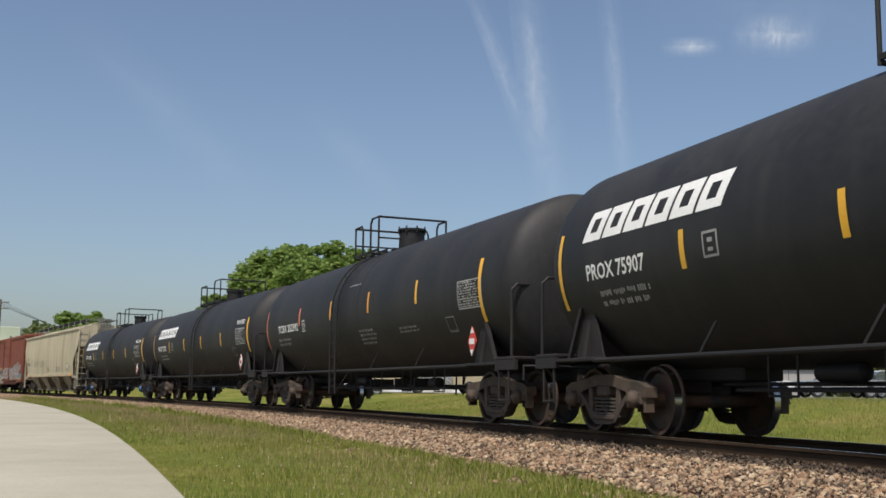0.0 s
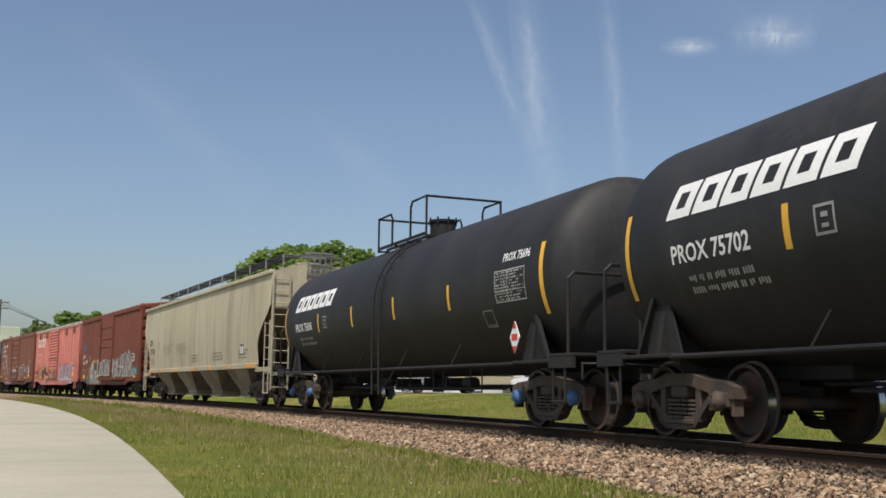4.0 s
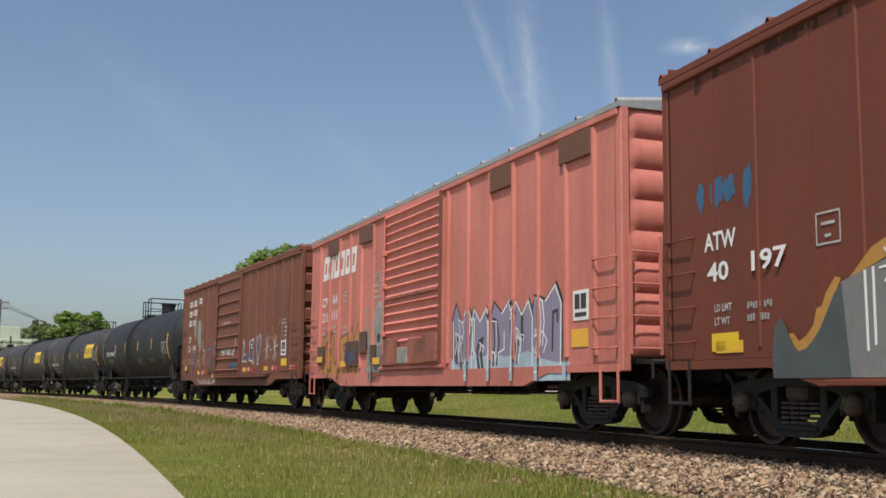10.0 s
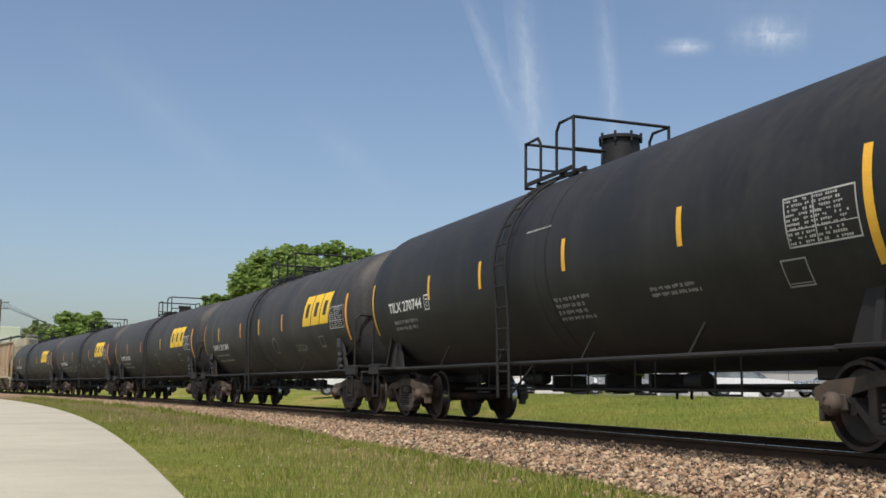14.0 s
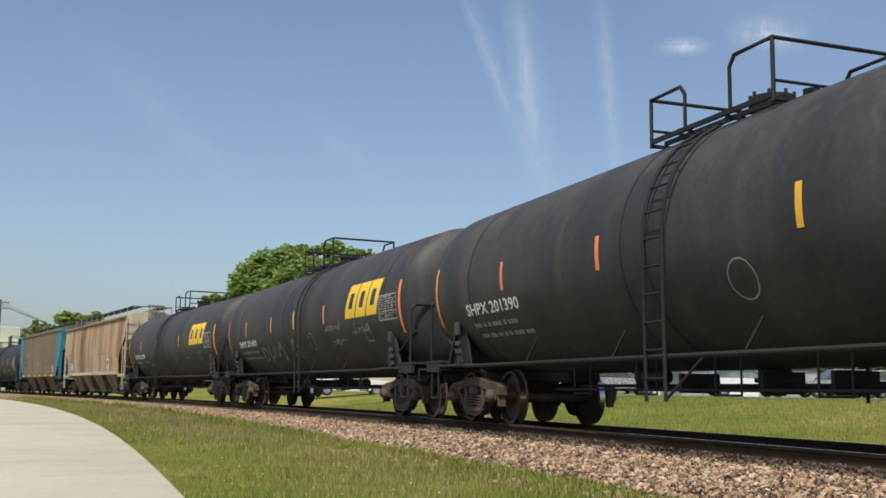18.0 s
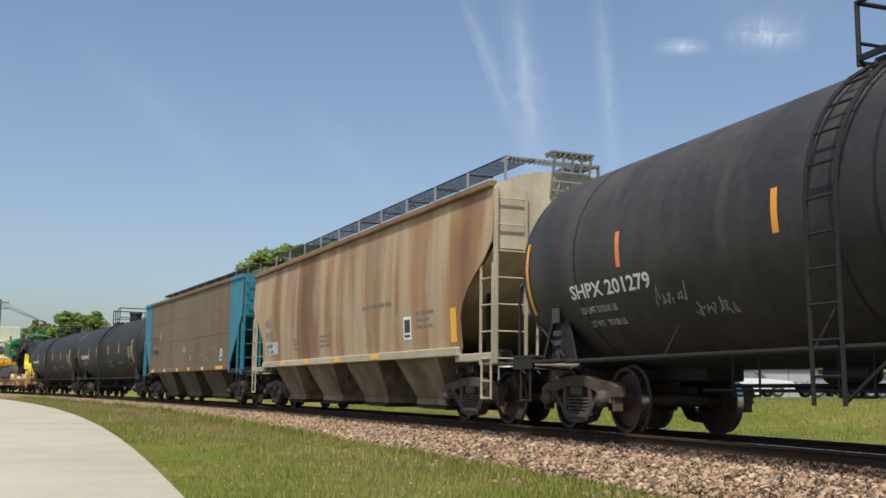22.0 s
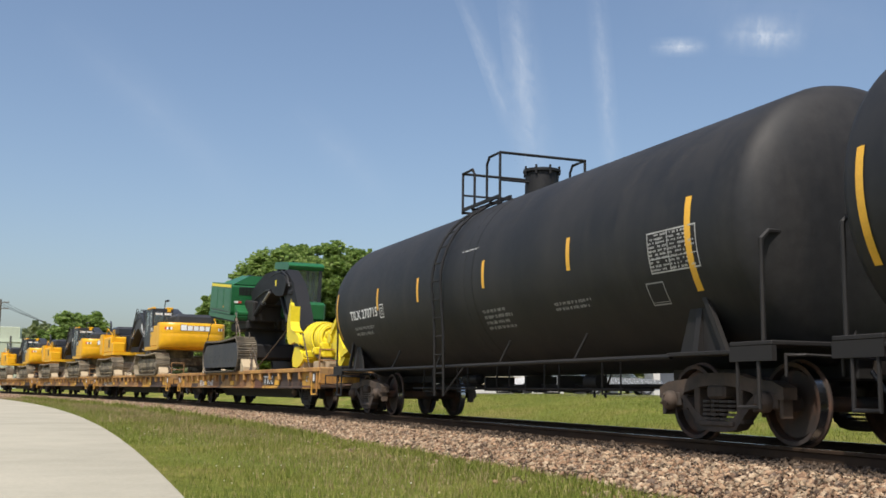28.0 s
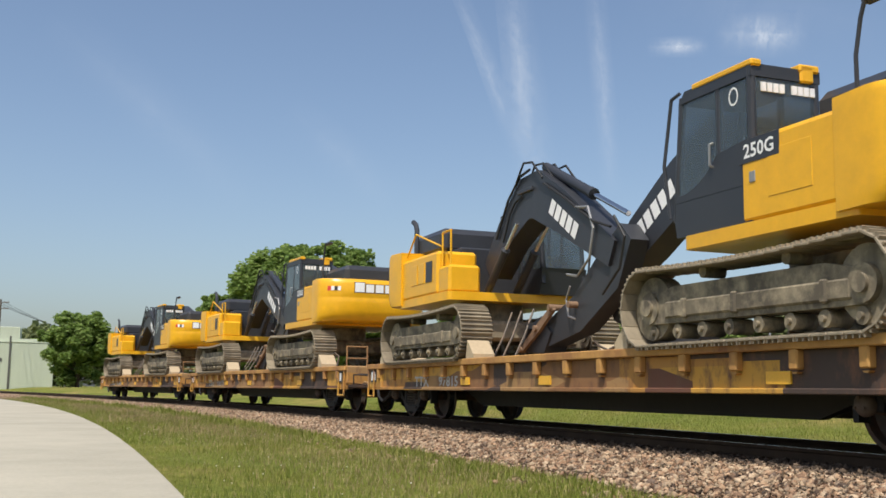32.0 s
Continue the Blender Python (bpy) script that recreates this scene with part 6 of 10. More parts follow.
        for sx_, sz_, sr_ in ((4.02, 1.70, 0.20), (5.86, 1.93, 0.30)):
            for a in (0.1, 0.8, 1.57, 2.3):
                on_side(stroke([(-sr_ * math.cos(a), -sr_ * math.sin(a)), (sr_ * math.cos(a), sr_ * math.sin(a))], 0.022), WHITE, car, "spray_star", y=-W - 0.030, x=sx_ - H, z=sz_)
        graffiti(car, (6.25, 9.2), 1.10, [(6.2, 1.80), (7.0, 1.92), (8.3, 1.95), (9.2, 1.90)], seed + 11, GRAF_SILVER, SPRAY_WHITE, GRAF_TEAL, H, -W - 0.088)
        graffiti(car, (9.40, 14.15), 1.06, [(9.3, 2.02), (10.3, 1.85), (10.9, 2.0), (12.2, 2.14), (13.6, 2.32), (13.9, 1.95), (14.3, 1.75)], seed + 12, GRAF_SILVER, SPRAY_WHITE, GRAF_TEAL, H, -W - 0.020)
        on_side(mural(14.2, 15.4, 1.08, 1.62, seed + 5, 3, flat=True), GRAF_TEAL, car, "paint_patch", y=-W - 0.020)
        on_side(mural(14.3, 15.2, 1.06, 1.5, seed + 6, 4), GRAF_PALE, car, "paint_patch", y=-W - 0.024)
        part("inspection_plate", B().box(13.95 - H, 14.5 - H, -W - 0.014, -W - 0.003, 1.80, 2.16), WHITE, car)
        on_side(merge([quad(0.03, 0.03, 0.26, 0.16), quad(0.29, 0.03, 0.52, 0.16), quad(0.03, 0.19, 0.26, 0.33), quad(0.29, 0.19, 0.52, 0.33)]), BOX_PINK_DARK, car, "plate_print", y=-W - 0.017, x=13.95 - H, z=1.80)
        for x, w in ((1.2, 0.5), (9.9, 0.5), (12.0, 0.55), (14.4, 0.5)):
            plate(x, 1.0, w, 0.13, AMBER)
        for x0, w, h in ((0.85, 0.16, 0.36), (1.08, 0.34, 0.42), (1.36, 0.28, 0.30), (1.75, 0.18, 0.50)):
            blot = [(x0 + w * (0.5 + (0.32 + 0.26 * rnd.random()) * math.cos(k / 14 * 6.283)), 2.80 + h * (0.32 + 0.30 * rnd.random()) * math.sin(k / 14 * 6.283)) for k in range(14)]
            on_side(filled([(p - H, q) for p, q in blot]), TAG_BLUE, car, "spray_tag", "faded blue sprayed blot", y=-W - 0.004)
    elif kind == "p":
        for block in slant_blocks(6, 2.78, 0.60, 0.16, 0.15):
            on_side(block, WHITE, car, "mark_block", "faded white block", y=-W - 0.006, x=1.38 - H, z=3.27)
        for word, wx, wz in (("CP", 1.38, 2.60), ("AA", 2.24, 2.62), ("211", 1.40, 2.22), ("111", 2.24, 2.24)):
            on_side(letters(word, 0.235, width=0.47), WHITE, car, "car_number", y=-W - 0.008, x=wx - H, z=wz)
        for wx, wz in ((1.40, 2.04), (1.40, 1.90), (1.42, 1.74), (2.28, 2.04), (2.32, 1.92), (3.16, 1.98), (3.20, 1.86)):
            on_side(fine_dashes(0.36, 0.06, int(wx * 100 + wz * 10)), WORN_WHITE, car, "stencil_line", y=-W - 0.008, x=wx - H, z=wz)
        on_side(merge([quad(0, 0, 0.32, 0.02), quad(0, 0.24, 0.32, 0.26), quad(0, 0, 0.02, 0.26), quad(0.30, 0, 0.32, 0.26), quad(0.12, 0.06, 0.20, 0.08), quad(0.08, 0.15, 0.24, 0.18)]), WORN_WHITE, car, "test_box", y=-W - 0.008, x=3.18 - H, z=2.60)
        for wz, rows_ in ((2.95, 1), (2.36, 4)):
            on_side(merge([quad(-0.02, -0.02, 0.62, -0.005), quad(-0.02, 0.13 * rows_, 0.62, 0.13 * rows_ + 0.015), shifted(dashes(0.58, 0.13 * rows_, rows_, seed + rows_), 0.0, 0.0)]), WORN_WHITE, car, "stencil_line", y=-W - 0.008, x=5.52 - H, z=wz)
        # a sprayed figure in greys before the door
        disc = [(5.86 + 0.36 * math.cos(k / 28 * 6.283) - H, 1.94 + 0.44 * math.sin(k / 28 * 6.283)) for k in range(28)]
        on_side(filled(disc), GRAF_ASH, car, "spray_disc", "grey sprayed disc with a pale rim", y=-W - 0.006)
        on_side(merge([stroke(disc + disc[:1], 0.028)]), WORN_WHITE, car, "spray_outline", y=-W - 0.009)
        on_side(filled([(5.86 + 0.12 * math.cos(k / 14 * 6.283) - H, 1.66 + 0.10 * math.sin(k / 14 * 6.283)) for k in range(14)]), GRAF_DARK, car, "spray_disc", "small dark sprayed disc", y=-W - 0.009)
        on_side(filled([(p - H, q) for p, q in ((4.86, 0.70), (6.28, 0.70), (6.28, 1.52), (5.15, 1.52), (5.12, 1.05), (4.98, 1.02))]), GRAF_GREY, car, "paint_patch", "flat grey sprayed shape", y=-W - 0.007)
        on_side(quad(0, 0, 0.58, 0.34), GRAF_ASH, car, "paint_patch", "pale grey sprayed panel", y=-W - 0.010, x=5.05 - H, z=0.72)
        on_side(filled([(p - H, q) for p, q in ((4.92, 1.52), (5.30, 1.52), (5.26, 1.74), (5.12, 1.92), (5.10, 2.30), (5.22, 2.30), (5.22, 2.36), (4.90, 2.34), (4.90, 2.28), (5.02, 2.28), (5.03, 1.92), (4.94, 1.76))]), GRAF_ASH, car, "spray_shape", "grey sprayed bottle shape", y=-W - 0.0065)
        for x0, x1, z0, z1, m_ in ((4.64, 5.10, 1.36, 1.84, BOARD), (5.42, 5.74, 1.16, 1.52, BOARD), (3.60, 4.50, 1.08, 1.66, BOARD), (1.18, 1.78, 1.18, 1.62, BOARD)):
            part("placard_board", B().box(x0 - H, x1 - H, -W - 0.058, -W - 0.030, z0, z1, 0.006), m_, car, "dark rusty blank placard board")
        on_side(filled([(p - H, q) for p, q in ((3.68, 1.18), (4.05, 1.14), (4.40, 1.24), (4.30, 1.46), (3.95, 1.40), (3.72, 1.44))]), GRAF_NAVY, car, "spray_tag", "blue smear of spray paint", y=-W - 0.062)
        graffiti(car, (10.0, 14.0), 0.78, [(10.0, 2.02), (10.9, 1.90), (12.2, 1.95), (13.0, 1.90), (13.9, 2.12)], seed + 21, GRAF_LILAC, WHITE, GRAF_DARK, H, -W - 0.006, GRAF_PALE, True)
        for i, k in enumerate("eley"):
            f_ = [(px * 0.80, py * (1.08 + 0.10 * (i % 2))) for px, py in FAT_LETTERS[k]]
            on_side(filled(f_), GRAF_OCHRE, car, "spray_tag", "ochre spray-paint letter", y=-W - 0.008, x=1.50 - H + 0.74 * i, z=0.84 - 0.04 * i)
            on_side(merge([stroke(f_ + f_[:1], 0.03)]), GRAF_DARK, car, "spray_outline", "dull dark sprayed outline", y=-W - 0.011, x=1.50 - H + 0.74 * i, z=0.84 - 0.04 * i)
        on_side(scrawl(0.9, 0.24, seed + 3, 0.022), WORN_WHITE, car, "spray_tag", y=-W - 0.012, x=3.75 - H, z=0.76)
        plate(14.35, 1.55, 0.42, 0.42, WHITE, "inspection_plate")
        on_side(merge([quad(0.05, 0.16, 0.19, 0.37), quad(0.22, 0.16, 0.37, 0.37), quad(0.05, 0.05, 0.37, 0.11)]), DARK_INK, car, "stencil_line", y=-W - 0.016, x=14.35 - H, z=1.55)
        plate(14.3, 1.18, 0.45, 0.25, AMBER)
        for x, w, z_ in ((1.20, 0.44, 1.22), (3.25, 0.46, 1.08), (5.64, 0.44, 1.10)):
            part("reflector", B().box(x - H, x - H + w, -W - 0.070, -W - 0.060, z_, z_ + 0.14), AMBER, car)
        for x0, x1 in ((1.93, 2.85), (4.46, 5.40), (11.6, 12.35), (14.0, 14.9)):
            part("patch_panel", B().box(x0 - H, x1 - H, -W - 0.055, -W - 0.003, 3.84, 4.22, 0.01), BOX_PINK_DARK, car, "brown rusted patch panel")
        for x0, x1, z0, z1, m_ in ((0.05, 0.95, 1.06, 1.60, DOOR_RUST), (1.0, 1.55, 1.08, 1.40, GRAF_ASH), (1.60, 2.30, 1.06, 1.56, DOOR_RUST), (2.34, 3.08, 1.08, 1.62, DOOR_RUST), (0.05, 3.08, 2.40, 2.47, DOOR_RUST)):
            part("patch_panel", B().box(dl + x0, dl + x1, -W - 0.112, -W - 0.06, z0, z1, 0.01), m_, car)
        part("patch_panel", B().box(5.2 - H, 6.05 - H, -W - 0.02, -W - 0.003, 0.72, 0.98, 0.005), GRAF_GREY, car)
    else:
        for n_, x_, z in ((5, 1.40, 3.66), (2, 3.06, 3.70), (3, 1.40, 3.28), (3, 2.20, 3.30), (4, 1.42, 2.92)):
            for block in slant_blocks(n_, 0.265 * n_, 0.215, 0.0, 0.24):
                on_side(block, WHITE, car, "mark_block", "plain white block", y=-W - 0.006, x=x_ - H, z=z)
        on_side(letters("CP", 0.25, width=0.42), WHITE, car, "car_number", y=-W - 0.006, x=1.42 - H, z=2.27)
        on_side(letters("214", 0.25, width=0.56), WHITE, car, "car_number", y=-W - 0.006, x=1.42 - H, z=1.92)
        on_side(letters("058", 0.25, width=0.60), WHITE, car, "car_number", y=-W - 0.006, x=2.24 - H, z=1.90)
        blot = [(2.44, 3.28), (2.70, 3.14), (2.86, 3.34), (3.05, 3.02), (3.30, 3.16), (3.55, 2.92), (3.83, 3.05), (3.89, 2.60), (3.74, 2.42), (4.01, 2.15), (3.92, 1.86), (3.62, 2.04), (3.40, 1.84), (3.28, 2.14), (3.10, 2.22), (2.92, 2.50), (2.66, 2.36), (2.46, 2.58)]
        on_side(filled([(p - H, q) for p, q in blot]), GRAF_ASH, car, "paint_patch", "pale grey sprayed blot over the lettering", y=-W - 0.009)
        on_side(merge([stroke([(p - H, q) for p, q in w_], 0.025) for w_ in (((2.75, 3.0), (2.9, 2.7), (2.8, 2.55)), ((3.1, 2.9), (3.2, 2.6), (3.05, 2.45), (3.3, 2.3)), ((3.5, 2.75), (3.55, 2.4), (3.75, 2.6)), ((3.6, 2.2), (3.75, 2.0)))]), GRAF_SILVER, car, "spray_line", y=-W - 0.012)
        names = [(2.22, 0.98, "p"), (3.10, 1.34, "a"), (4.02, 1.40, "r"), (4.86, 1.38, "t"), (5.64, 1.72, "o")]
        for x, z, k in names:
            tall_ = {"p": 0.92, "a": 0.54, "r": 0.54, "t": 0.58, "o": 0.48}[k]
            if k in "pto":                                # a dark body under a pale core
                on_side(tag_letter(k, 0.46, tall_, 0.15), GRAF_NAVY, car, "spray_tag", "dull purple spray-paint letter", y=-W - 0.006, x=x - H, z=z)
            on_side(tag_letter(k, 0.44, tall_, 0.05), GRAF_LILAC if k in "pto" else WORN_WHITE, car, "spray_tag", y=-W - 0.010, x=x - H, z=z)
        on_side(scrawl(0.62, 0.5, seed + 21, 0.028), SOOT, car, "spray_tag", "black scribble", y=-W - 0.006, x=0.42 - H, z=2.44)
        on_side(scrawl(0.60, 0.34, seed + 22, 0.028), GRAF_OCHRE, car, "spray_tag", "yellow scribble", y=-W - 0.006, x=0.46 - H, z=1.44)
        on_side(scrawl(0.85, 0.50, seed + 23, 0.030), GRAF_ASH, car, "spray_tag", "grey scribble", y=-W - 0.006, x=1.38 - H, z=1.42)
        for i, k in enumerate("ley"):
            fat = FAT_LETTERS[k]
            tall, z_ = ((0.72, 1.37), (0.70, 1.36), (0.80, 1.28))[i]
            f_ = [(px * 0.54, py * tall) for px, py in fat]
            on_side(filled(f_), GRAF_NAVY, car, "spray_tag", "dark blue spray-paint letter", y=-W - 0.006, x=9.76 - H + i * 0.78, z=z_)
            on_side(merge([stroke(f_ + f_[:1], 0.042)]), SPRAY_WHITE, car, "spray_outline", "white sprayed outline", y=-W - 0.010, x=9.76 - H + i * 0.78, z=z_)
        for i in range(2):
            for a in (0.2, 1.0, 1.6, 2.3):
                on_side(stroke([(-0.3 * math.cos(a), -0.4 * math.sin(a)), (0.3 * math.cos(a), 0.4 * math.sin(a))], 0.03), SPRAY_WHITE, car, "spray_star", y=-W - 0.006, x=12.52 - H + i * 0.82, z=1.74)
        on_side(merge([handwritten("VARIOUS", 0.26, 0.215, 0.036, 5), stroke([(1.55, 0.02), (1.72, -0.02), (1.80, 0.14), (1.62, 0.10), (1.85, 0.16), (1.92, 0.32), (1.99, 0.52)], 0.045)]), WHITE, car, "spray_tag", "white spray-can scrawl", y=y - 0.004, x=7.02 - H, z=1.66)
        on_side(scrawl(2.7, 0.30, seed + 6, 0.036), WORN_WHITE, car, "spray_tag", "white scrawl along the sill", y=-W - 0.026, x=3.4 - H, z=0.67)
        for k in range(5):
            p = 8.25 + 0.2 * k
            on_side(stroke([(p - H, 1.14 + 0.05 * (k % 2)), (p + 0.1 - H, 1.36), (p + 0.24 - H, 1.24 + 0.06 * (k % 3))], 0.07), TAG_BLUE, car, "spray_smear", "faded blue smear", y=y - 0.004)
        part("inspection_plate", B().box(14.06 - H, 14.50 - H, -W - 0.034, -W - 0.020, 1.49, 1.91), WHITE, car)
        on_side(merge([quad(0.05, 0.16, 0.19, 0.37), quad(0.22, 0.16, 0.37, 0.37), quad(0.05, 0.05, 0.37, 0.11)]), DARK_INK, car, "stencil_line", y=-W - 0.038, x=14.09 - H, z=1.50)
        on_side(dashes(0.60, 0.20, 2, seed + 7, 0.95), WORN_WHITE, car, "stencil_line", y=-W - 0.027, x=13.97 - H, z=2.36)
        on_side(merge([quad(0.15, 0.12 * k, 0.20, 0.12 * k + 0.06) for k in range(4)] + [quad(0.40, 0.12 * k, 0.56, 0.12 * k + 0.06) for k in range(4)]), WORN_WHITE, car, "stencil_line", y=-W - 0.027, x=13.97 - H, z=1.90)
        part("side_panel", B().box(13.90 - H, 14.65 - H, -W - 0.022, -W - 0.002, 1.05, 3.75, 0.008), skin, car)
        on_side(dashes(1.1, 0.06, 1, seed + 8, 1), WHITE, car, "stencil_line", y=y - 0.004, x=7.2 - H, z=2.72)
        for x, w, m in ((3.21, 0.44, AMBER), (4.12, 0.36, RED), (9.8, 0.4, AMBER), (10.55, 0.4, RED), (12.2, 0.45, AMBER), (13.22, 0.4, RED), (14.95, 0.42, RED)):
            plate(x, 1.04 if x < 6 else 1.08, w, 0.13, m)
            if m is RED:
                plate(x - 0.12, 1.08 if x > 6 else 1.04, 0.11, 0.13, WHITE)
        part("reflector", B().box(14.10 - H, 14.60 - H, -W - 0.034, -W - 0.020, 1.20, 1.40), YELLOW, car)
        for x0, x1, z0, z1 in ((5.55, 6.25, 1.12, 1.56), (4.98, 5.28, 1.04, 1.24)):
            part("placard_board", B().box(x0 - H, x1 - H, -W - 0.056, -W - 0.030, z0, z1, 0.006), BOARD, car, "dark rusty blank placard board")
        part("reflector", B().box(1.15 - H, 1.52 - H, -W - 0.058, -W - 0.048, 1.20, 1.38), AMBER, car)
        part("reflector", B().box(5.66 - H, 6.12 - H, -W - 0.034, -W - 0.022, 0.90, 1.04), AMBER, car)
    RIBS.clear()
    riding.append((car, s0, 0.0))
    return car


FAT_LETTERS = {"l": [(0.12, 1.0), (0.0, 0.02), (0.55, 0.08), (0.88, 0.0), (0.92, 0.22), (0.68, 0.38), (0.46, 0.30), (0.34, 0.36), (0.30, 0.84)],
               "e": [(0.02, 0.92), (0.90, 1.04), (0.82, 0.80), (0.42, 0.78), (0.42, 0.66), (0.86, 0.64), (0.98, 0.44), (0.86, 0.16), (1.0, -0.08), (0.55, 0.06), (0.05, 0.10), (0.18, 0.32), (0.12, 0.55)],
               "y": [(0.0, 0.92), (0.28, 1.10), (0.50, 0.74), (0.78, 1.16), (1.08, 0.98), (0.72, 0.40), (0.50, -0.02), (0.36, 0.02), (0.34, 0.36)]}


def filled(outline):
    """A flat sprayed shape, cut into triangles."""
    tri = tessellate_polygon([[(p, q, 0) for p, q in outline]])
    return list(outline), [tuple(t_) for t_ in tri]


def tag_letter(k, w, h, thick=0.035):
    shapes = {"p": [[(0, 0), (0.1, 1), (0.8, 1), (0.9, 0.6), (0.15, 0.5)]], "a": [[(0, 0), (0.5, 1), (1, 0)], [(0.2, 0.4), (0.8, 0.4)]],
              "r": [[(0, 0), (0.05, 1), (0.7, 0.9), (0.6, 0.55), (0.1, 0.5), (0.9, 0)]], "t": [[(0.5, 0), (0.5, 1)], [(0, 0.95), (1, 1)]],
              "o": [[(0.1, 0.5), (0.4, 1), (0.9, 0.7), (0.7, 0.1), (0.2, 0.1), (0.1, 0.5)]],
              "l": [[(0.1, 1), (0, 0), (0.9, 0), (0.9, 0.3), (0.35, 0.35), (0.35, 1), (0.1, 1)]],
              "e": [[(0.9, 0), (0, 0), (0.1, 1), (0.95, 1), (0.9, 0.75), (0.4, 0.7), (0.4, 0.55), (0.8, 0.5), (0.8, 0.35), (0.4, 0.3), (0.9, 0.25), (0.9, 0)]],
              "v": [[(0, 1), (0.45, 0), (1, 1), (0.7, 0.95), (0.48, 0.4), (0.28, 0.95), (0, 1)]]}[k]
    return merge([stroke([(x * w, y * h) for x, y in s], thick) for s in shapes])


def mural(x0, x1, z0, z1, seed, n, flat=False):
    """Loose spray strokes or a flat blot in a field, in the car's coordinates from its rear coupling."""
    rnd = random.Random(seed)
    H_ = 8.15
    if flat:
        k = 12
        top = [(x0 + (x1 - x0) * i / k - H_, z1 - rnd.random() * 0.45 * (z1 - z0)) for i in range(k + 1)]
        bot = [(x0 + (x1 - x0) * i / k - H_, z0 + rnd.random() * 0.2 * (z1 - z0)) for i in range(k + 1)]
        v = top + bot
        return v, [(i, i + 1, k + 2 + i, k + 1 + i) for i in range(k)]
    out = []
    for i in range(n):
        a = x0 + (x1 - x0) * i / n - H_
        w = (x1 - x0) / n
        out.append(stroke([(a + rnd.random() * w, z0 + rnd.random() * (z1 - z0)) for _ in range(6)], 0.05))
    return merge(out)


def graffiti(car, spans, z0, tops, seed, fill, line, rim, H, y, lower=None, sharp=False):
    """A sprayed piece: tall letter-like blocks side by side under a given skyline, outlined within and rimmed behind."""
    rnd = random.Random(seed)
    xs_, zs_ = [p[0] for p in tops], [p[1] for p in tops]
    x0, x1 = spans
    n = max(3, round((x1 - x0) / (0.80 if sharp else 0.66)))
    edges = [x0] + sorted(x0 + (x1 - x0) * (i + rnd.uniform(-0.14, 0.14)) / n for i in range(1, n)) + [x1]
    rims = []
    for i in range(n):
        l, r = edges[i] - 0.02, edges[i + 1] + 0.02
        w = r - l
        tl, tr = np.interp(l, xs_, zs_) + rnd.uniform(-0.06, 0.06), np.interp(r, xs_, zs_) + rnd.uniform(-0.06, 0.06)
        lean = rnd.uniform(-0.05, 0.08)
        if sharp:
            top = [(l - 0.05, tl - 0.25), (l + 0.12 * w, tl + 0.04), (l + 0.45 * w, tr - 0.16), (r - 0.20 * w, tr + 0.06), (r, tr - 0.22)]
        else:
            top = [(l, tl - 0.14), (l + 0.14 * w, tl), (l + 0.5 * w, (tl + tr) / 2 + 0.03), (r - 0.14 * w, tr), (r, tr - 0.14)]
        low = [(r - 0.02, z0 + 0.10), (r - 0.12 * w, z0 + rnd.uniform(0, 0.04)), (l + 0.12 * w, z0 + rnd.uniform(0, 0.05)), (l + 0.02, z0 + 0.10)]
        pts = [(p + lean * (q - z0) - H, q) for p, q in top + low]
        cx, cz = sum(p[0] for p in pts) / len(pts), sum(p[1] for p in pts) / len(pts)
        m = len(pts)
        fan = [(k, (k + 1) % m, m) for k in range(m)]
        rims.append(([(cx + (p - cx) * 1.08, max(z0 - 0.02, cz + (q - cz) * 1.045)) for p, q in pts] + [(cx, cz)], fan))
        on_side((pts + [(cx, cz)], fan), fill, car, "graffiti_letter", y=y - 0.002, label="sprayed block letter with pale outlines")
        ins = [(cx + (p - cx) * 0.93, cz + (q - cz) * 0.96) for p, q in pts]
        cut = rnd.choice((0, 2, 5))
        lines, dark = [stroke((ins + ins)[cut:cut + rnd.choice((6, 7, 8))], 0.032)], []
        h = (tl + tr) / 2 - z0
        for j in range(4 if sharp else 9):               # hooks, bars and steps within the letter
            u, g = l - H + w * rnd.uniform(0.08, 0.75), rnd.uniform(0.10, 0.32) * w * rnd.choice((-1, 1))
            b0, b1 = z0 + h * rnd.uniform(0.04, 0.5), z0 + h * rnd.uniform(0.5, 0.97)
            kind_ = rnd.randrange(3)
            if kind_ == 0:
                way = [(u, b0), (u + 0.02, b1), (u + g, b1 + 0.02), (u + g, b1 - rnd.uniform(0.1, 0.4) * h)]
            elif kind_ == 1:
                way = [(u, b0), (u + 0.3 * g, (b0 + b1) / 2), (u, b1), (u + 0.6 * g, b1 - 0.05), (u + g, (b0 + b1) / 2), (u + 0.6 * g, b0)]
            else:
                way = [(u, b0), (u, b0 + 0.35 * (b1 - b0)), (u + g, b0 + 0.45 * (b1 - b0)), (u + g, b1)]
            (dark if j % 3 == 2 else lines).append(stroke(way, rnd.uniform(0.04, 0.09) if j % 3 == 2 else rnd.uniform(0.018, 0.034)))
        for d_ in dark:
            on_side(d_, GRAF_DARK if sharp else SOOT, car, "graffiti_shade", y=y - 0.003)
        for d_ in lines:
            on_side(d_, line, car, "graffiti_stroke", y=y - 0.0045)
        if lower:
            on_side(stroke([(p, q) for p, q in pts[:5]], 0.035), GRAF_DARK, car, "graffiti_shadow", y=y - 0.0035)
    on_side(merge(rims), rim, car, "graffiti_rim", y=y)
    if lower:
        k = 10
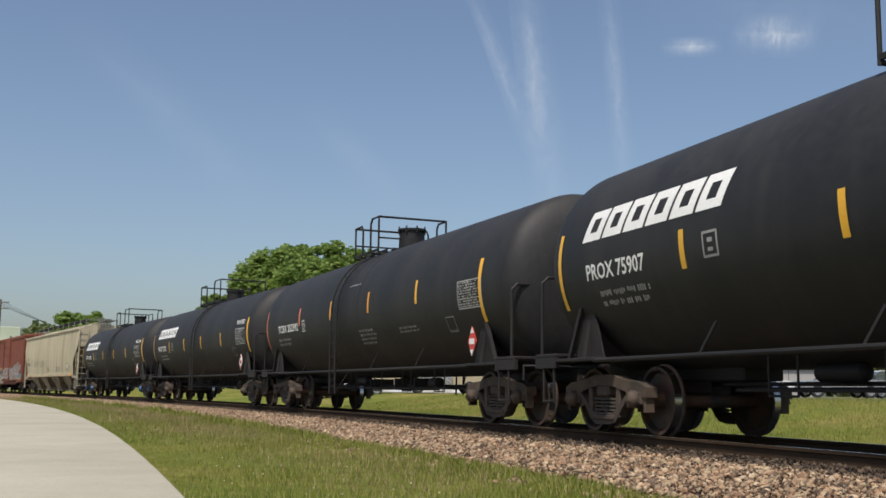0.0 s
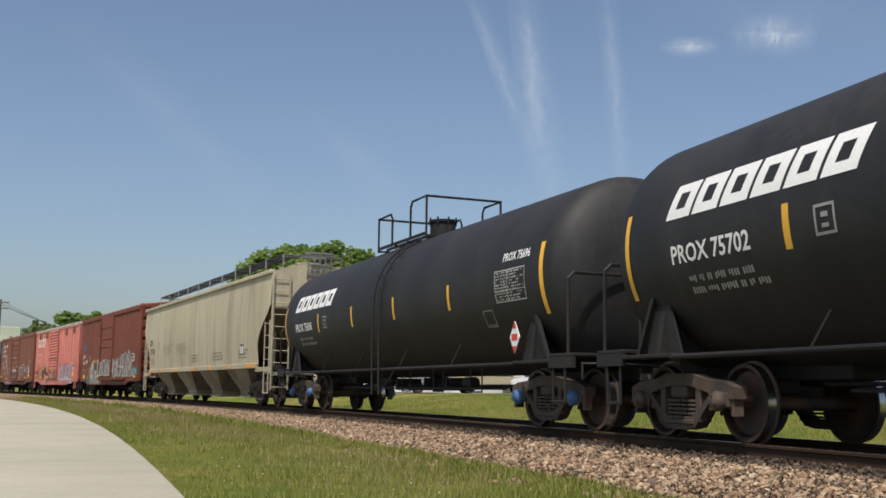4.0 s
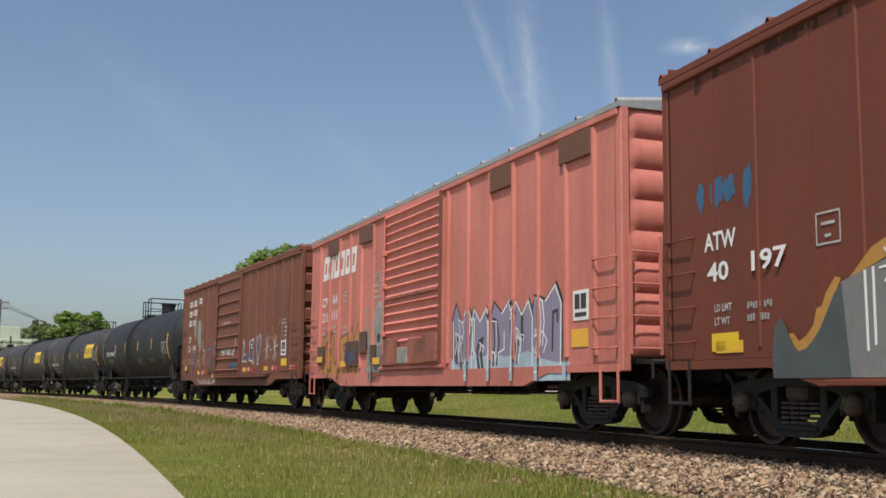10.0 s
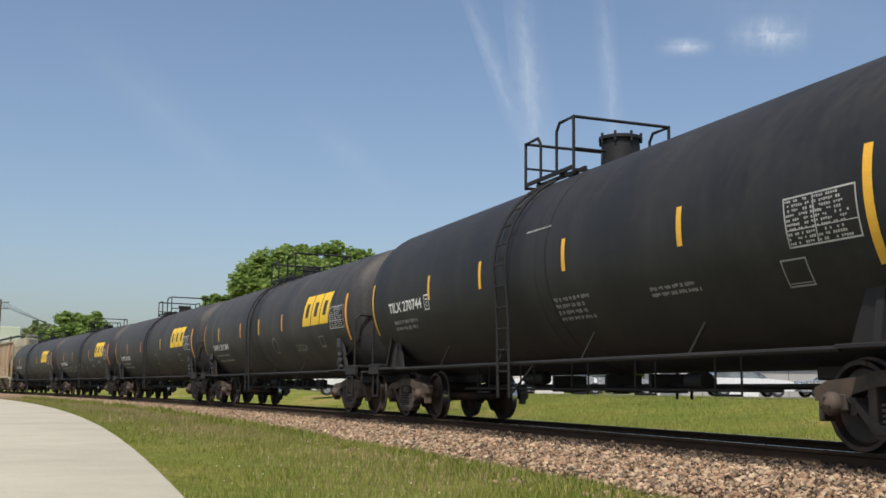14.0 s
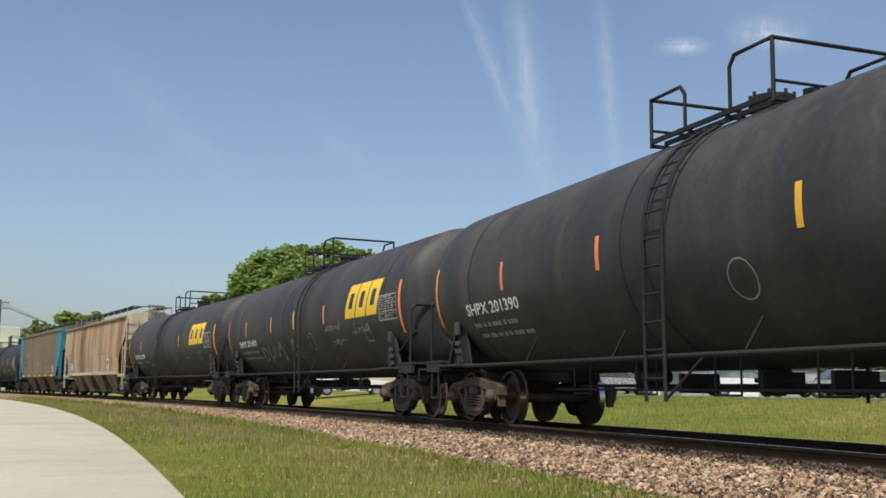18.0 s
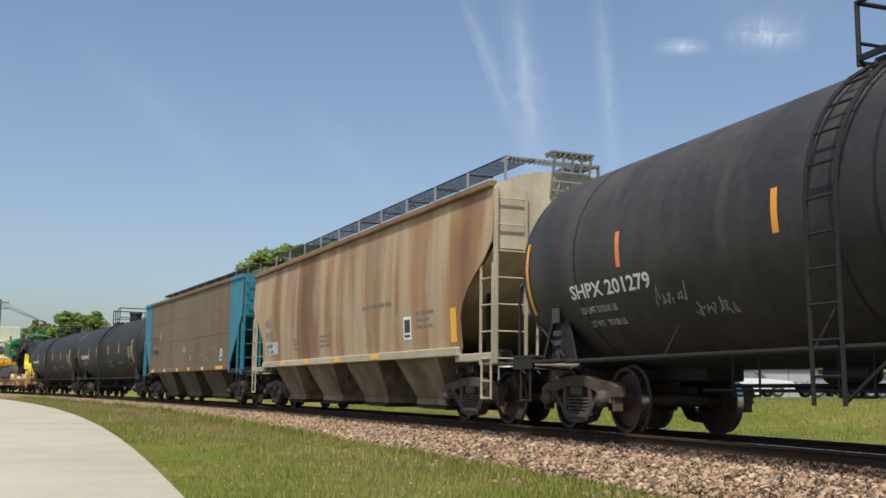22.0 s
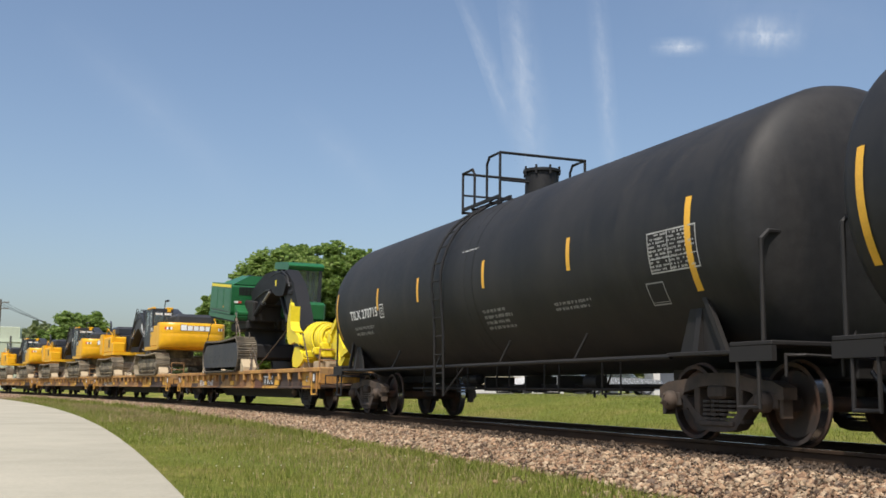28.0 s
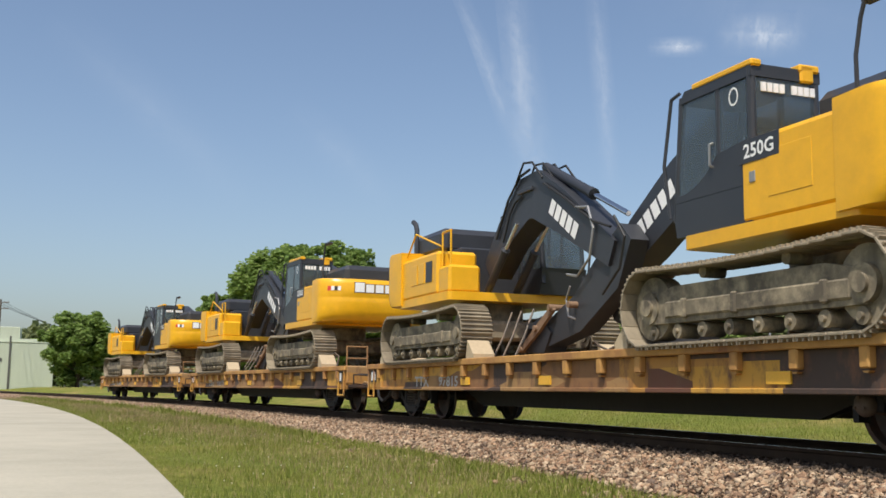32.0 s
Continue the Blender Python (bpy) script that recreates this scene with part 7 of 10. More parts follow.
        v = [(x0 - 0.1 - H + (x1 + 0.35 - x0) * i / k, z0 - 0.06) for i in range(k + 1)] + [(x0 - 0.1 - H + (x1 + 0.35 - x0) * i / k, z0 + rnd.uniform(0.16, 0.42)) for i in range(k + 1)]
        on_side((v, [(i, i + 1, k + 2 + i, k + 1 + i) for i in range(k)]), lower, car, "graffiti_base", "pale blue sprayed band", y=y - 0.0025)


# ---- flat cars ----
def flat_car(s0, L, mark, seed, label):
    car = thing("flat_car", label, "flat car", "flat cars")
    H = L / 2
    W, zt = 1.42, 1.08
    n = 22
    planks = n
    for k in range(planks):
        x0 = -H + 2 * H * k / planks
        part("deck_plank", B().box(x0 + 0.012, x0 + 2 * H / planks - 0.012, -W + 0.04, W - 0.04, zt - 0.07, zt - 0.004 * (k % 3), 0.008), FLAT_DECK, car)
    for sy in (-1, 1):
        y0, y1 = sorted((sy * (W - 0.12), sy * (W - 0.02)))
        b = B().box(-H, H, y0, y1, 0.60, zt - 0.08, 0.01)
        b.box(-H, H, min(sy * (W - 0.16), sy * (W + 0.015)), max(sy * (W - 0.16), sy * (W + 0.015)), 0.56, 0.62, 0.01)
        part("side_sill", b, SILL, car, "side sill in patched yellow and rusty brown paint")
        part("deck_edge", B().box(-H, H, min(sy * (W - 0.12), sy * (W + 0.075)), max(sy * (W - 0.12), sy * (W + 0.075)), zt - 0.08, zt + 0.03, 0.012), DECK_EDGE, car, "worn yellow deck edge with rust")
        for x in np.arange(-H + 0.8, H - 0.5, 0.96):
            b = B().box(x - 0.065, x + 0.065, min(sy * (W - 0.03), sy * (W + 0.07)), max(sy * (W - 0.03), sy * (W + 0.07)), zt - 0.28, zt - 0.075, 0.015)
            b.prism([(x - 0.05, zt - 0.30), (x + 0.05, zt - 0.30), (x + 0.02, 0.76), (x - 0.02, 0.76)], sy * (W + 0.045), sy * (W - 0.02))
            part("stake_pocket", b, DECK_EDGE, car)
        part("fish_belly", B().prism([(-H + 3.3, 0.62), (H - 3.3, 0.62), (H - 4.3, 0.29), (-H + 4.3, 0.29)], sy * 0.52, sy * 0.40), BLACK_STEEL, car)
    for sx in (-1, 1):
        a, c = sorted((sx * (H - 0.9), sx * (H + 0.02)))
        b = B().box(a, c, -W - 0.02, W + 0.02, 0.58, 1.115, 0.03)
        part("end_sill", b, SILL, car, "boxy yellow end sill")
        part("end_plate", B().box(a + 0.25, a + 0.62, -W - 0.035, -W - 0.022, 0.72, 0.98), DARK_INK, car)
        part("end_stencil", B().box(a + 0.30, a + 0.40, -W - 0.042, -W - 0.036, 0.76, 0.94).box(a + 0.46, a + 0.57, -W - 0.042, -W - 0.036, 0.76, 0.94), WHITE, car)
        a, c = sorted((sx * (H + 0.5), sx * (H - 2.5)))
        part("draft_sill", B().box(a, c, -0.35, 0.35, 0.62, 0.98, 0.02), BLACK_STEEL, car)
        b = B().tube([(sx * (H - 0.1), -W - 0.05, 1.0), (sx * (H - 0.1), -W - 0.05, 0.42), (sx * (H - 0.5), -W - 0.05, 0.42), (sx * (H - 0.5), -W - 0.05, 1.0)], 0.022)
        part("stirrup_step", b, SILL, car)
        b = B().tube([(sx * (H - 0.05), -W, 0.7), (sx * (H + 0.18), -W - 0.05, 0.72), (sx * (H + 0.2), -0.9, 0.66), (sx * (H + 0.55), -0.3, 0.7)], 0.024)
        part("uncoupling_lever", b, SILL, car)
    b = B()
    for y in (-W + 0.10, -W + 0.62):
        b.tube([(H - 0.35, y, 1.08), (H - 0.35, y, 1.60)], 0.022)
    for z in (1.30, 1.58):
        b.cyl((H - 0.35, -W + 0.10, z), (H - 0.35, -W + 0.62, z), 0.018, 6)
    part("end_railing", b, FLAT_DECK, car, "rusty grab railing at the end of the deck")
    part("air_hose", B().tube([(-H + 0.3, -0.9, 0.72), (-H - 0.05, -0.95, 0.42), (-H - 0.45, -0.95, 0.30), (-H - 0.85, -0.92, 0.40), (-H - 1.15, -0.85, 0.66)], 0.030, 8), RUBBER, car, "long black air hose in a hanging loop")
    part("brake_post", B().cyl((-H + 0.15, 0.9, 1.05), (-H + 0.15, 0.9, 1.34), 0.03, 8).cyl((-H + 0.15, 0.9, 1.34), (-H + 0.15, 0.9, 1.38), 0.08, 10), BLACK_STEEL, car)
    b = B()
    for x in np.arange(-H + 3.0, H - 2.9, 1.5):
        b.box(x - 0.05, x + 0.05, -W + 0.1, W - 0.1, 0.72, 1.0)
    b.box(-H + 1, H - 1, -0.35, 0.35, 0.55, 1.0, 0.02)
    part("under_frame", b, BLACK_STEEL, car)
    brake_gear(car, BLACK_STEEL, -2.8, 2.6, 0.48)
    bogies(car, s0, H - 2.0, dusty=2)
    couplers(car, H + 0.66, None, 0.80)
    word = mark[0]
    if mark[1]:
        on_side(letters(word, 0.19, width=0.80), WORN_WHITE, car, "car_number", y=-W + 0.012, x=2.98 - H, z=0.63)
        on_side(letters(mark[1], 0.19, width=0.95), WORN_WHITE, car, "car_number", y=-W + 0.012, x=4.30 - H, z=0.63)
    else:
        part("number_panel", B().box(12.43 - H, 13.60 - H, -W + 0.004, -W + 0.022, 0.66, 0.94), DARK_INK, car)
        on_side(letters(word, 0.23, width=0.95), WHITE, car, "car_number", y=-W, x=12.54 - H, z=0.69)
        on_side(letters(word, 0.20, width=0.74), WHITE, car, "car_number", y=-W + 0.012, x=3.80 - H, z=0.625)
        on_side(letters("97963", 0.20, width=0.86), WHITE, car, "car_number", y=-W + 0.012, x=5.06 - H, z=0.625)
        on_side(dashes(0.5, 0.2, 2, seed), WORN_WHITE, car, "stencil_line", y=-W + 0.012, x=16.6 - H, z=0.72)
    for x in ((5.42 if mark[1] else 4.60), 8.5, 13.75):
        part("reflector", B().box(x - H, x - H + 0.38, -W - 0.006, -W + 0.016, 0.66, 0.79), AMBER, car)
    riding.append((car, s0, 0.0))
    return car


# ---- crawler machines ----
def crawler_track(mach, y, half, width, high, shoes=46, mat=None):
    """One crawler: frame, rollers, sprocket, idler, and each shoe of its belt."""
    r, body = high / 2, mat or FRAME_STEEL
    y0, y1 = y - width / 2, y + width / 2
    c = half - r
    belt = part("track_belt", B().box(-c, c, y - 0.13, y + 0.13, high - 0.07, high - 0.03).box(-c, c, y - 0.13, y + 0.13, 0.03, 0.07), body, mach, "muddy steel crawler belt")
    total = 4 * c + 2 * math.pi * r
    for k in range(shoes):
        d = total * k / shoes
        if d < 2 * c:
            p, q, a = -c + d, high - 0.03 - 0.05 * math.sin(math.pi * d / (2 * c)), 0
        elif d < 2 * c + math.pi * r:
            t = (d - 2 * c) / r
            p, q, a = c + (r - 0.02) * math.sin(t), r + (r - 0.02) * math.cos(t), -t
        elif d < 4 * c + math.pi * r:
            p, q, a = c - (d - 2 * c - math.pi * r), 0.025, -math.pi
        else:
            t = (d - 4 * c - math.pi * r) / r
            p, q, a = -c - (r - 0.02) * math.sin(t), r - (r - 0.02) * math.cos(t), -math.pi - t
        part("shoe", SHOE[width], None, belt, at=pose(p, y, q, 0, -math.degrees(a) * 1.0, 0))
    b = B().prism([(-c - 0.05, high * 0.30), (c + 0.05, high * 0.30), (c + 0.05, high * 0.62), (c - 0.5, high * 0.74), (-c + 0.5, high * 0.74), (-c - 0.05, high * 0.62)], y0 + 0.14, y1 - 0.14)
    b.box(-c + 0.15, c - 0.35, y0 + 0.11, y1 - 0.11, high * 0.36, high * 0.56, 0.02)
    for x in (-c + 0.5, 0.1, c - 0.75):
        b.box(x - 0.05, x + 0.05, y0 + 0.09, y1 - 0.09, high * 0.34, high * 0.58, 0.02)
    part("track_frame", b, body, mach)
    if mat:                                              # plated sides
        for q in (y0 + 0.03, y1 - 0.06):
            for x in np.linspace(-c + 0.2, c - 0.3, 9):
                part("guard_slot", B().box(x - 0.055, x + 0.055, q - 0.004, q + 0.034, high * 0.30, high * 0.38), RUBBER, mach)
            for x in np.linspace(-c + 0.7, c - 0.8, 5):
                part("guard_slot", B().box(x - 0.035, x + 0.035, q - 0.004, q + 0.034, high * 0.46, high * 0.53), RUBBER, mach)
            part("track_guard", B().prism(rounded([(-c - r * 0.55, high * 0.16), (c + r * 0.50, high * 0.14), (c + r * 0.78, high * 0.52), (c + r * 0.20, high * 0.84), (-c - r * 0.10, high * 0.86), (-c - r * 0.80, high * 0.56)], 0.12), q, q + 0.03), GUARD_GREY, mach, "slotted dark grey side plate")
    for x in np.linspace(-c + 0.05, c - 0.05, 8):
        part("roller", B().cyl((x, y0 + 0.16, high * 0.20), (x, y1 - 0.16, high * 0.20), high * 0.09, 14).cyl((x, y0 + 0.12, high * 0.20), (x, y1 - 0.12, high * 0.20), 0.035, 10), body, mach)
    for x, rr in ((c, r - 0.10), (-c, r - 0.12)):
        b = B().cyl((x, y - 0.11, r), (x, y + 0.11, r), rr, 22).cyl((x, y0 + 0.12, r), (x, y1 - 0.12, r), rr * 0.5, 18).cyl((x, y0 + 0.08, r), (x, y1 - 0.08, r), rr * 0.25, 14)
        part("sprocket" if x < 0 else "idler", b, body, mach)
    for x in (-c * 0.4, c * 0.4):
        part("carrier_roller", B().cyl((x, y - 0.14, high * 0.86), (x, y + 0.14, high * 0.86), 0.07, 12), body, mach)


def shoe_mesh(width):
    b = B().box(-0.105, 0.105, -width / 2, width / 2, -0.022, 0.008, 0.006)
    for x in (-0.085, 0.0, 0.085):
        b.prism([(x - 0.016, 0.008), (x + 0.016, 0.008), (x + 0.008, 0.042), (x - 0.008, 0.042)], -width / 2 + 0.01, width / 2 - 0.01)
    return b.mesh("shoe", TRACK_STEEL if width < 0.62 else DARK_SHOE, 30)


SHOE = {w_: shoe_mesh(w_) for w_ in (0.60, 0.65)}


def rounded(pts, r, n=4):
    """A polygon with its corners rounded."""
    out = []
    m = len(pts)
    for i in range(m):
        p, a, c = Vector(pts[i]), Vector(pts[i - 1]), Vector(pts[(i + 1) % m])
        u, w = (a - p), (c - p)
        d = min(r, u.length * 0.45, w.length * 0.45)
        p0, p1 = p + u.normalized() * d, p + w.normalized() * d
        for k in range(n + 1):
            t = k / n
            q = p0 * (1 - t) ** 2 + p * 2 * t * (1 - t) + p1 * t ** 2
            out.append((q.x, q.y))
    return out


def limb(b, pts, y0, y1, deep):
    """A boxed steel arm through points of (x, z), of varying depth."""
    tops, lows = [], []
    for i, (x, z) in enumerate(pts):
        a, c = pts[max(0, i - 1)], pts[min(len(pts) - 1, i + 1)]
        l = math.hypot(c[0] - a[0], c[1] - a[1])
        nx, nz = -(c[1] - a[1]) / l, (c[0] - a[0]) / l
        tops.append((x + nx * deep[i] / 2, z + nz * deep[i] / 2))
        lows.append((x - nx * deep[i] / 2, z - nz * deep[i] / 2))
    rings = [[(t[0], y0, t[1]), (t[0], y1, t[1]), (q[0], y1, q[1]), (q[0], y0, q[1])] for t, q in zip(tops, lows)]
    return b.loft(rings)


def ram(mach, a, c, y, r=0.075, mat=None):
    a, c = Vector((a[0], y, a[1])), Vector((c[0], y, c[1]))
    m = a.lerp(c, 0.58)
    cyl = part("hydraulic_cylinder", B().cyl(a, m, r, 14).cyl(m, a.lerp(c, 0.62), r * 1.15, 14), mat or DIGGER_DARK, mach)
    part("piston_rod", B().cyl(m, c, r * 0.52, 12), CHROME if mat is None else GREY_STEEL, cyl)


def excavator(s0, along, turned, arched, label, seed):
    """A crawler excavator that faces +x of its own; it rides on a flat car at along metres from its middle."""
    mach = thing("excavator", label, "excavator", "excavators on flat cars")
    for y in (-1.28, 1.28):
        crawler_track(mach, y, 2.28, 0.60, 0.98)
    b = B().box(-0.9, 0.9, -1.0, 1.0, 0.42, 0.80, 0.06).cyl((0, 0, 0.78), (0, 0, 1.2), 0.62, 28)
    part("undercarriage", b, FRAME_STEEL, mach)
    # upper body, with a rounded counterweight
    deck = rounded([(1.15, -1.38), (1.15, 1.38), (-1.7, 1.38), (-1.7, -1.38)], 0.10)
    part("turntable_deck", B().prism(deck, 1.14, 1.30, "z"), DIGGER_YELLOW, mach)
    arc = [(-2.0 - 0.68 * (1 - abs(y / 1.47) ** 3.2) ** 0.4545, y) for y in 1.47 * np.sin(np.linspace(1.5707, -1.5707, 25))]
    arc = [(-1.45, 1.42)] + arc + [(-1.45, -1.42)]
    def level(k, z):
        return [(-1.45 + (x + 1.45) * k, y * (0.97 + 0.03 * k), z) for x, y in arc]
    b = B().loft([level(0.78, 1.20), level(0.90, 1.26), level(0.955, 1.36), level(0.985, 1.50), level(0.995, 1.66), level(0.996, 1.78), level(0.988, 1.81), level(0.994, 1.84), level(1.0, 1.94), level(1.0, 2.14), level(0.985, 2.22), level(0.95, 2.275), level(0.86, 2.305)])
    cw = part("counterweight", b, DIGGER_YELLOW, mach, "glossy yellow rounded counterweight")
    # plain mark and sticker strips (named lamp) on the counterweight, bent to its curve
    def rear(y):
        return -2.0 - 0.68 * max(0.0, 1 - abs(y / 1.47) ** 3.2) ** 0.4545

    def decal(name, y0, y1, z0, z1, mat, proud, label=""):
        ys_ = np.linspace(y0, y1, 5)
        b = B().loft([[(rear(y) - proud, y, z0), (rear(y) - proud, y, z1), (rear(y) + 0.02, y, z1), (rear(y) + 0.02, y, z0)] for y in ys_])
        part(name, b, mat, cw, label, smooth=20)
    for i in range(5):
        y, w, h = 0.66 - i * 0.262, 0.25 if i == 0 else 0.215, 0.245 if i == 0 else 0.205
        y -= 0.0 if i == 0 else 0.03
        decal("mark_ground", y - w - 0.016, y + 0.016, 1.935, 1.935 + h + 0.03, DARK_INK, 0.006)
        decal("maker_mark", y - w, y, 1.95, 1.95 + h, WHITE, 0.010, "plain white block with a dark rim")
    for sgn in (1, -1):
        for k, mat_ in enumerate((RED, WHITE, DARK_INK, WHITE)):
            y0 = sgn * (1.28 - 0.075 * k)
            decal("lamp", y0 - 0.034, y0 + 0.034, 1.98, 2.09, mat_, 0.008)
    for sy in (-1, 1):                                   # house sides
        y0, y1 = sorted((sy * 1.38, sy * 0.55))
        x1 = 0.05 if sy > 0 else 0.55
        b = B().box(-1.50, x1, y0, y1, 1.28, 2.22 if sy > 0 else 2.12, 0.06)
        part("body_side", b, DIGGER_YELLOW, mach)
        if sy < 0:
            part("tool_box", B().box(0.55, 1.12, -1.36, -0.72, 1.28, 1.80, 0.05), DIGGER_YELLOW, mach)
            for k in range(3):
                part("louvre", B().box(-0.9 + k * 0.42, -0.56 + k * 0.42, -1.392, -1.375, 1.55, 1.95, 0.004), DIGGER_DARK if k == 2 else DIGGER_YELLOW, mach)
            b = B()
            for x in (0.62, 1.05):
                b.cyl((x, -1.30, 1.8), (x, -1.30, 2.45), 0.02, 8)
            b.tube([(0.62, -1.30, 2.45), (1.05, -1.30, 2.45)], 0.02).tube([(0.55, -1.30, 2.2), (-0.9, -1.30, 2.62), (-1.4, -1.30, 2.2)], 0.02)
            part("hand_rail", b, DIGGER_YELLOW, mach)
    part("body_panel", B().box(-1.10, -0.42, 1.374, 1.386, 1.52, 2.02, 0.004), DIGGER_YELLOW, mach)
    part("latch", B().box(-0.22, -0.12, 1.376, 1.392, 1.72, 1.84, 0.006), GREY_STEEL, mach)
    part("engine_hood", B().box(-2.05, -0.35, -0.95, 0.72, 2.20, 2.72, 0.12), DIGGER_DARK, mach, "dark grey engine cover")
    part("engine_block", B().box(-1.5, 0.3, -0.8, 0.5, 1.3, 2.25, 0.03), DIGGER_DARK, mach)
    part("exhaust_pipe", B().tube([(-1.75, -0.98, 2.2), (-1.75, -0.98, 2.85), (-1.83, -0.98, 2.98), (-1.98, -0.98, 3.05)], 0.055, 10), DIGGER_DARK, mach)
    b = B().tube([(-1.5, 1.15, 2.25), (-1.5, 1.15, 2.75), (-1.58, 1.15, 3.1), (-1.66, 1.15, 3.3)], 0.022, 8)
    mir = part("mirror_arm", b, DIGGER_DARK, mach)
    part("mirror", B().box(-1.92, -1.58, 1.02, 1.16, 3.24, 3.32, 0.03), DIGGER_DARK, mir)
    # cab on its left
    x0, x1, y0, y1, z0, z1 = -0.15, 1.45, 0.42, 1.36, 1.30, 3.05
    cab = part("cab", B().prism([(x0 + 0.03, z0), (x1 - 0.15, z0), (x1 - 0.05, z0 + 0.5), (x0 + 0.03, z0 + 0.5)], y0, y1), DIGGER_DARK, mach, "glazed operator's cab with dark frame")
    part("cab_roof", B().prism([(x0, z1 - 0.14), (x1 - 0.22, z1 - 0.14), (x1 - 0.35, z1), (x0, z1)], y0, y1), DIGGER_DARK, cab)
    b = B()
    for y in (y0 + 0.045, y1 - 0.045):
        for p, q, r in (((x0 + 0.05, z0), (x0 + 0.05, z1 - 0.05), 0.05), ((x0 + 0.62, z0), (x0 + 0.62, z1 - 0.05), 0.045), ((x1 - 0.10, z0 + 0.2), (x1 - 0.26, z1 - 0.06), 0.05), ((x0 + 0.62, z0 + 0.62), (x1 - 0.08, z0 + 0.34), 0.04)):
            b.cyl((p[0], y, p[1]), (q[0], y, q[1]), r, 8)
    part("cab_frame", b, DIGGER_DARK, cab)
    swoop = [(x0 + 0.62 + 0.72 * k / 8, z0 + 0.50 + 0.36 * (1 - k / 8) ** 2) for k in range(9)]
    part("door_panel", B().prism([(x0 + 0.06, z0 + 0.42), (x1 - 0.16, z0 + 0.42)] + swoop[::-1] + [(x0 + 0.06, z0 + 0.92)], y1 - 0.012, y1 + 0.004), DIGGER_DARK, cab, "dark door panel with a swept upper edge")
    part("door_handle", B().tube([(x0 + 0.70, y1, z0 + 0.72), (x0 + 0.70, y1 + 0.05, z0 + 0.74), (x0 + 0.70, y1 + 0.05, z0 + 0.98), (x0 + 0.70, y1, z0 + 1.0)], 0.014, 8), GREY_STEEL, cab)
    ring = [(x0 + 0.32 + 0.075 * math.cos(a), z1 - 0.30 + 0.095 * math.sin(a)) for a in np.linspace(0, 6.2832, 21)]
    v, f = stroke(ring, 0.022)
    part("badge", B().add([(p, y1 - 0.010, q) for p, q in v], f), WHITE, cab, "plain white ring", smooth=0)
    for q in ((x0 + 0.10, x0 + 0.58, y1 - 0.03, y1 - 0.015, z0 + 0.5, z1 - 0.15), (x0 + 0.66, x1 - 0.2, y1 - 0.03, y1 - 0.015, z0 + 0.5, z1 - 0.15),
              (x0 + 0.10, x1 - 0.2, y0 + 0.015, y0 + 0.03, z0 + 0.5, z1 - 0.15), (x0 + 0.015, x0 + 0.03, y0 + 0.08, y1 - 0.08, z0 + 0.75, z1 - 0.15)):
        part("window", B().box(*q), GLASS, cab, "tinted cab window", smooth=0)
    lean = [(x1 - 0.03, z0 + 0.5), (x1 - 0.22, z1 - 0.14), (x1 - 0.235, z1 - 0.14), (x1 - 0.045, z0 + 0.5)]
    part("windscreen", B().prism(lean, y0 + 0.06, y1 - 0.06), GLASS, cab, smooth=0)
    part("console", B().box(0.55, 0.95, 0.5, 0.62, 1.5, 1.95, 0.03).box(0.95, 1.15, 0.6, 1.2, 1.4, 1.7, 0.03), DIGGER_DARK, cab)
    part("seat", B().box(0.25, 0.75, 0.65, 1.1, 1.55, 1.75, 0.05).box(0.18, 0.32, 0.66, 1.09, 1.75, 2.45, 0.05), DIGGER_DARK, cab)
    b = B().box(x0 - 0.03, x0 + 0.42, y0 + 0.02, y0 + 0.30, z1 - 0.03, z1 + 0.06, 0.02).box(x0 - 0.03, x1 - 0.5, y1 - 0.14, y1 + 0.01, z1 - 0.03, z1 + 0.05, 0.02).box(x0 - 0.03, x0 + 0.2, y0 + 0.1, y0 + 0.28, z1 - 0.15, z1 + 0.05, 0.02)
    part("cab_roof_trim", b, DIGGER_YELLOW, cab)
    b = B()
    for i in range(9):
        y = y1 - 0.14 - i * 0.082
        if i != 4:
            b.box(x0 - 0.008, x0 + 0.012, y - 0.062, y, z1 - 0.30, z1 - 0.20)
    part("maker_mark", b, WHITE, cab)
    v, f = letters("250G", 0.16, width=0.50)
    part("mark_ground", B().box(-0.62, 0.04, 1.378, 1.388, 1.94, 2.20, 0.004), DIGGER_DARK, mach)
    b = B().add([(-0.04 - px, 1.392, 1.99 + pz) for px, pz in v], f)
    part("type_mark", b, WHITE, mach, smooth=0)
    b = B().tube([(x1 - 0.05, y1 + 0.02, z0 + 0.25), (x1 + 0.06, y1 + 0.03, z0 + 0.9), (x1 - 0.12, y1 + 0.03, z1 - 0.05), (x1 - 0.26, y1, z1)], 0.022, 8)
    part("hand_rail", b, DIGGER_DARK, cab)
    # boom and arm between two plates; stowed low on the deck
    boom = [(0.75, 1.75), (1.45, 2.35), (2.35, 2.88), (2.80, 2.90), (3.75, 2.45), (5.40, 1.55)] if arched else [(0.70, 1.95), (1.40, 2.62), (2.4, 2.85), (3.3, 2.42), (4.4, 1.80), (5.2, 1.30)]
    deep = [0.42, 0.62, 0.85, 0.85, 0.72, 0.42] if arched else [0.42, 0.66, 0.80, 0.80, 0.70, 0.42]
    bm_ = part("boom", limb(B(), boom, -0.42, 0.02, deep), DIGGER_DARK, mach, "dark grey boxed steel boom")
    if arched:
        tip, foot = (5.35, 1.65), (2.75, 0.28)
        limb_pts = [(5.72, 1.85), (5.25, 1.35), (4.2, 0.72), (2.75, 0.32)]
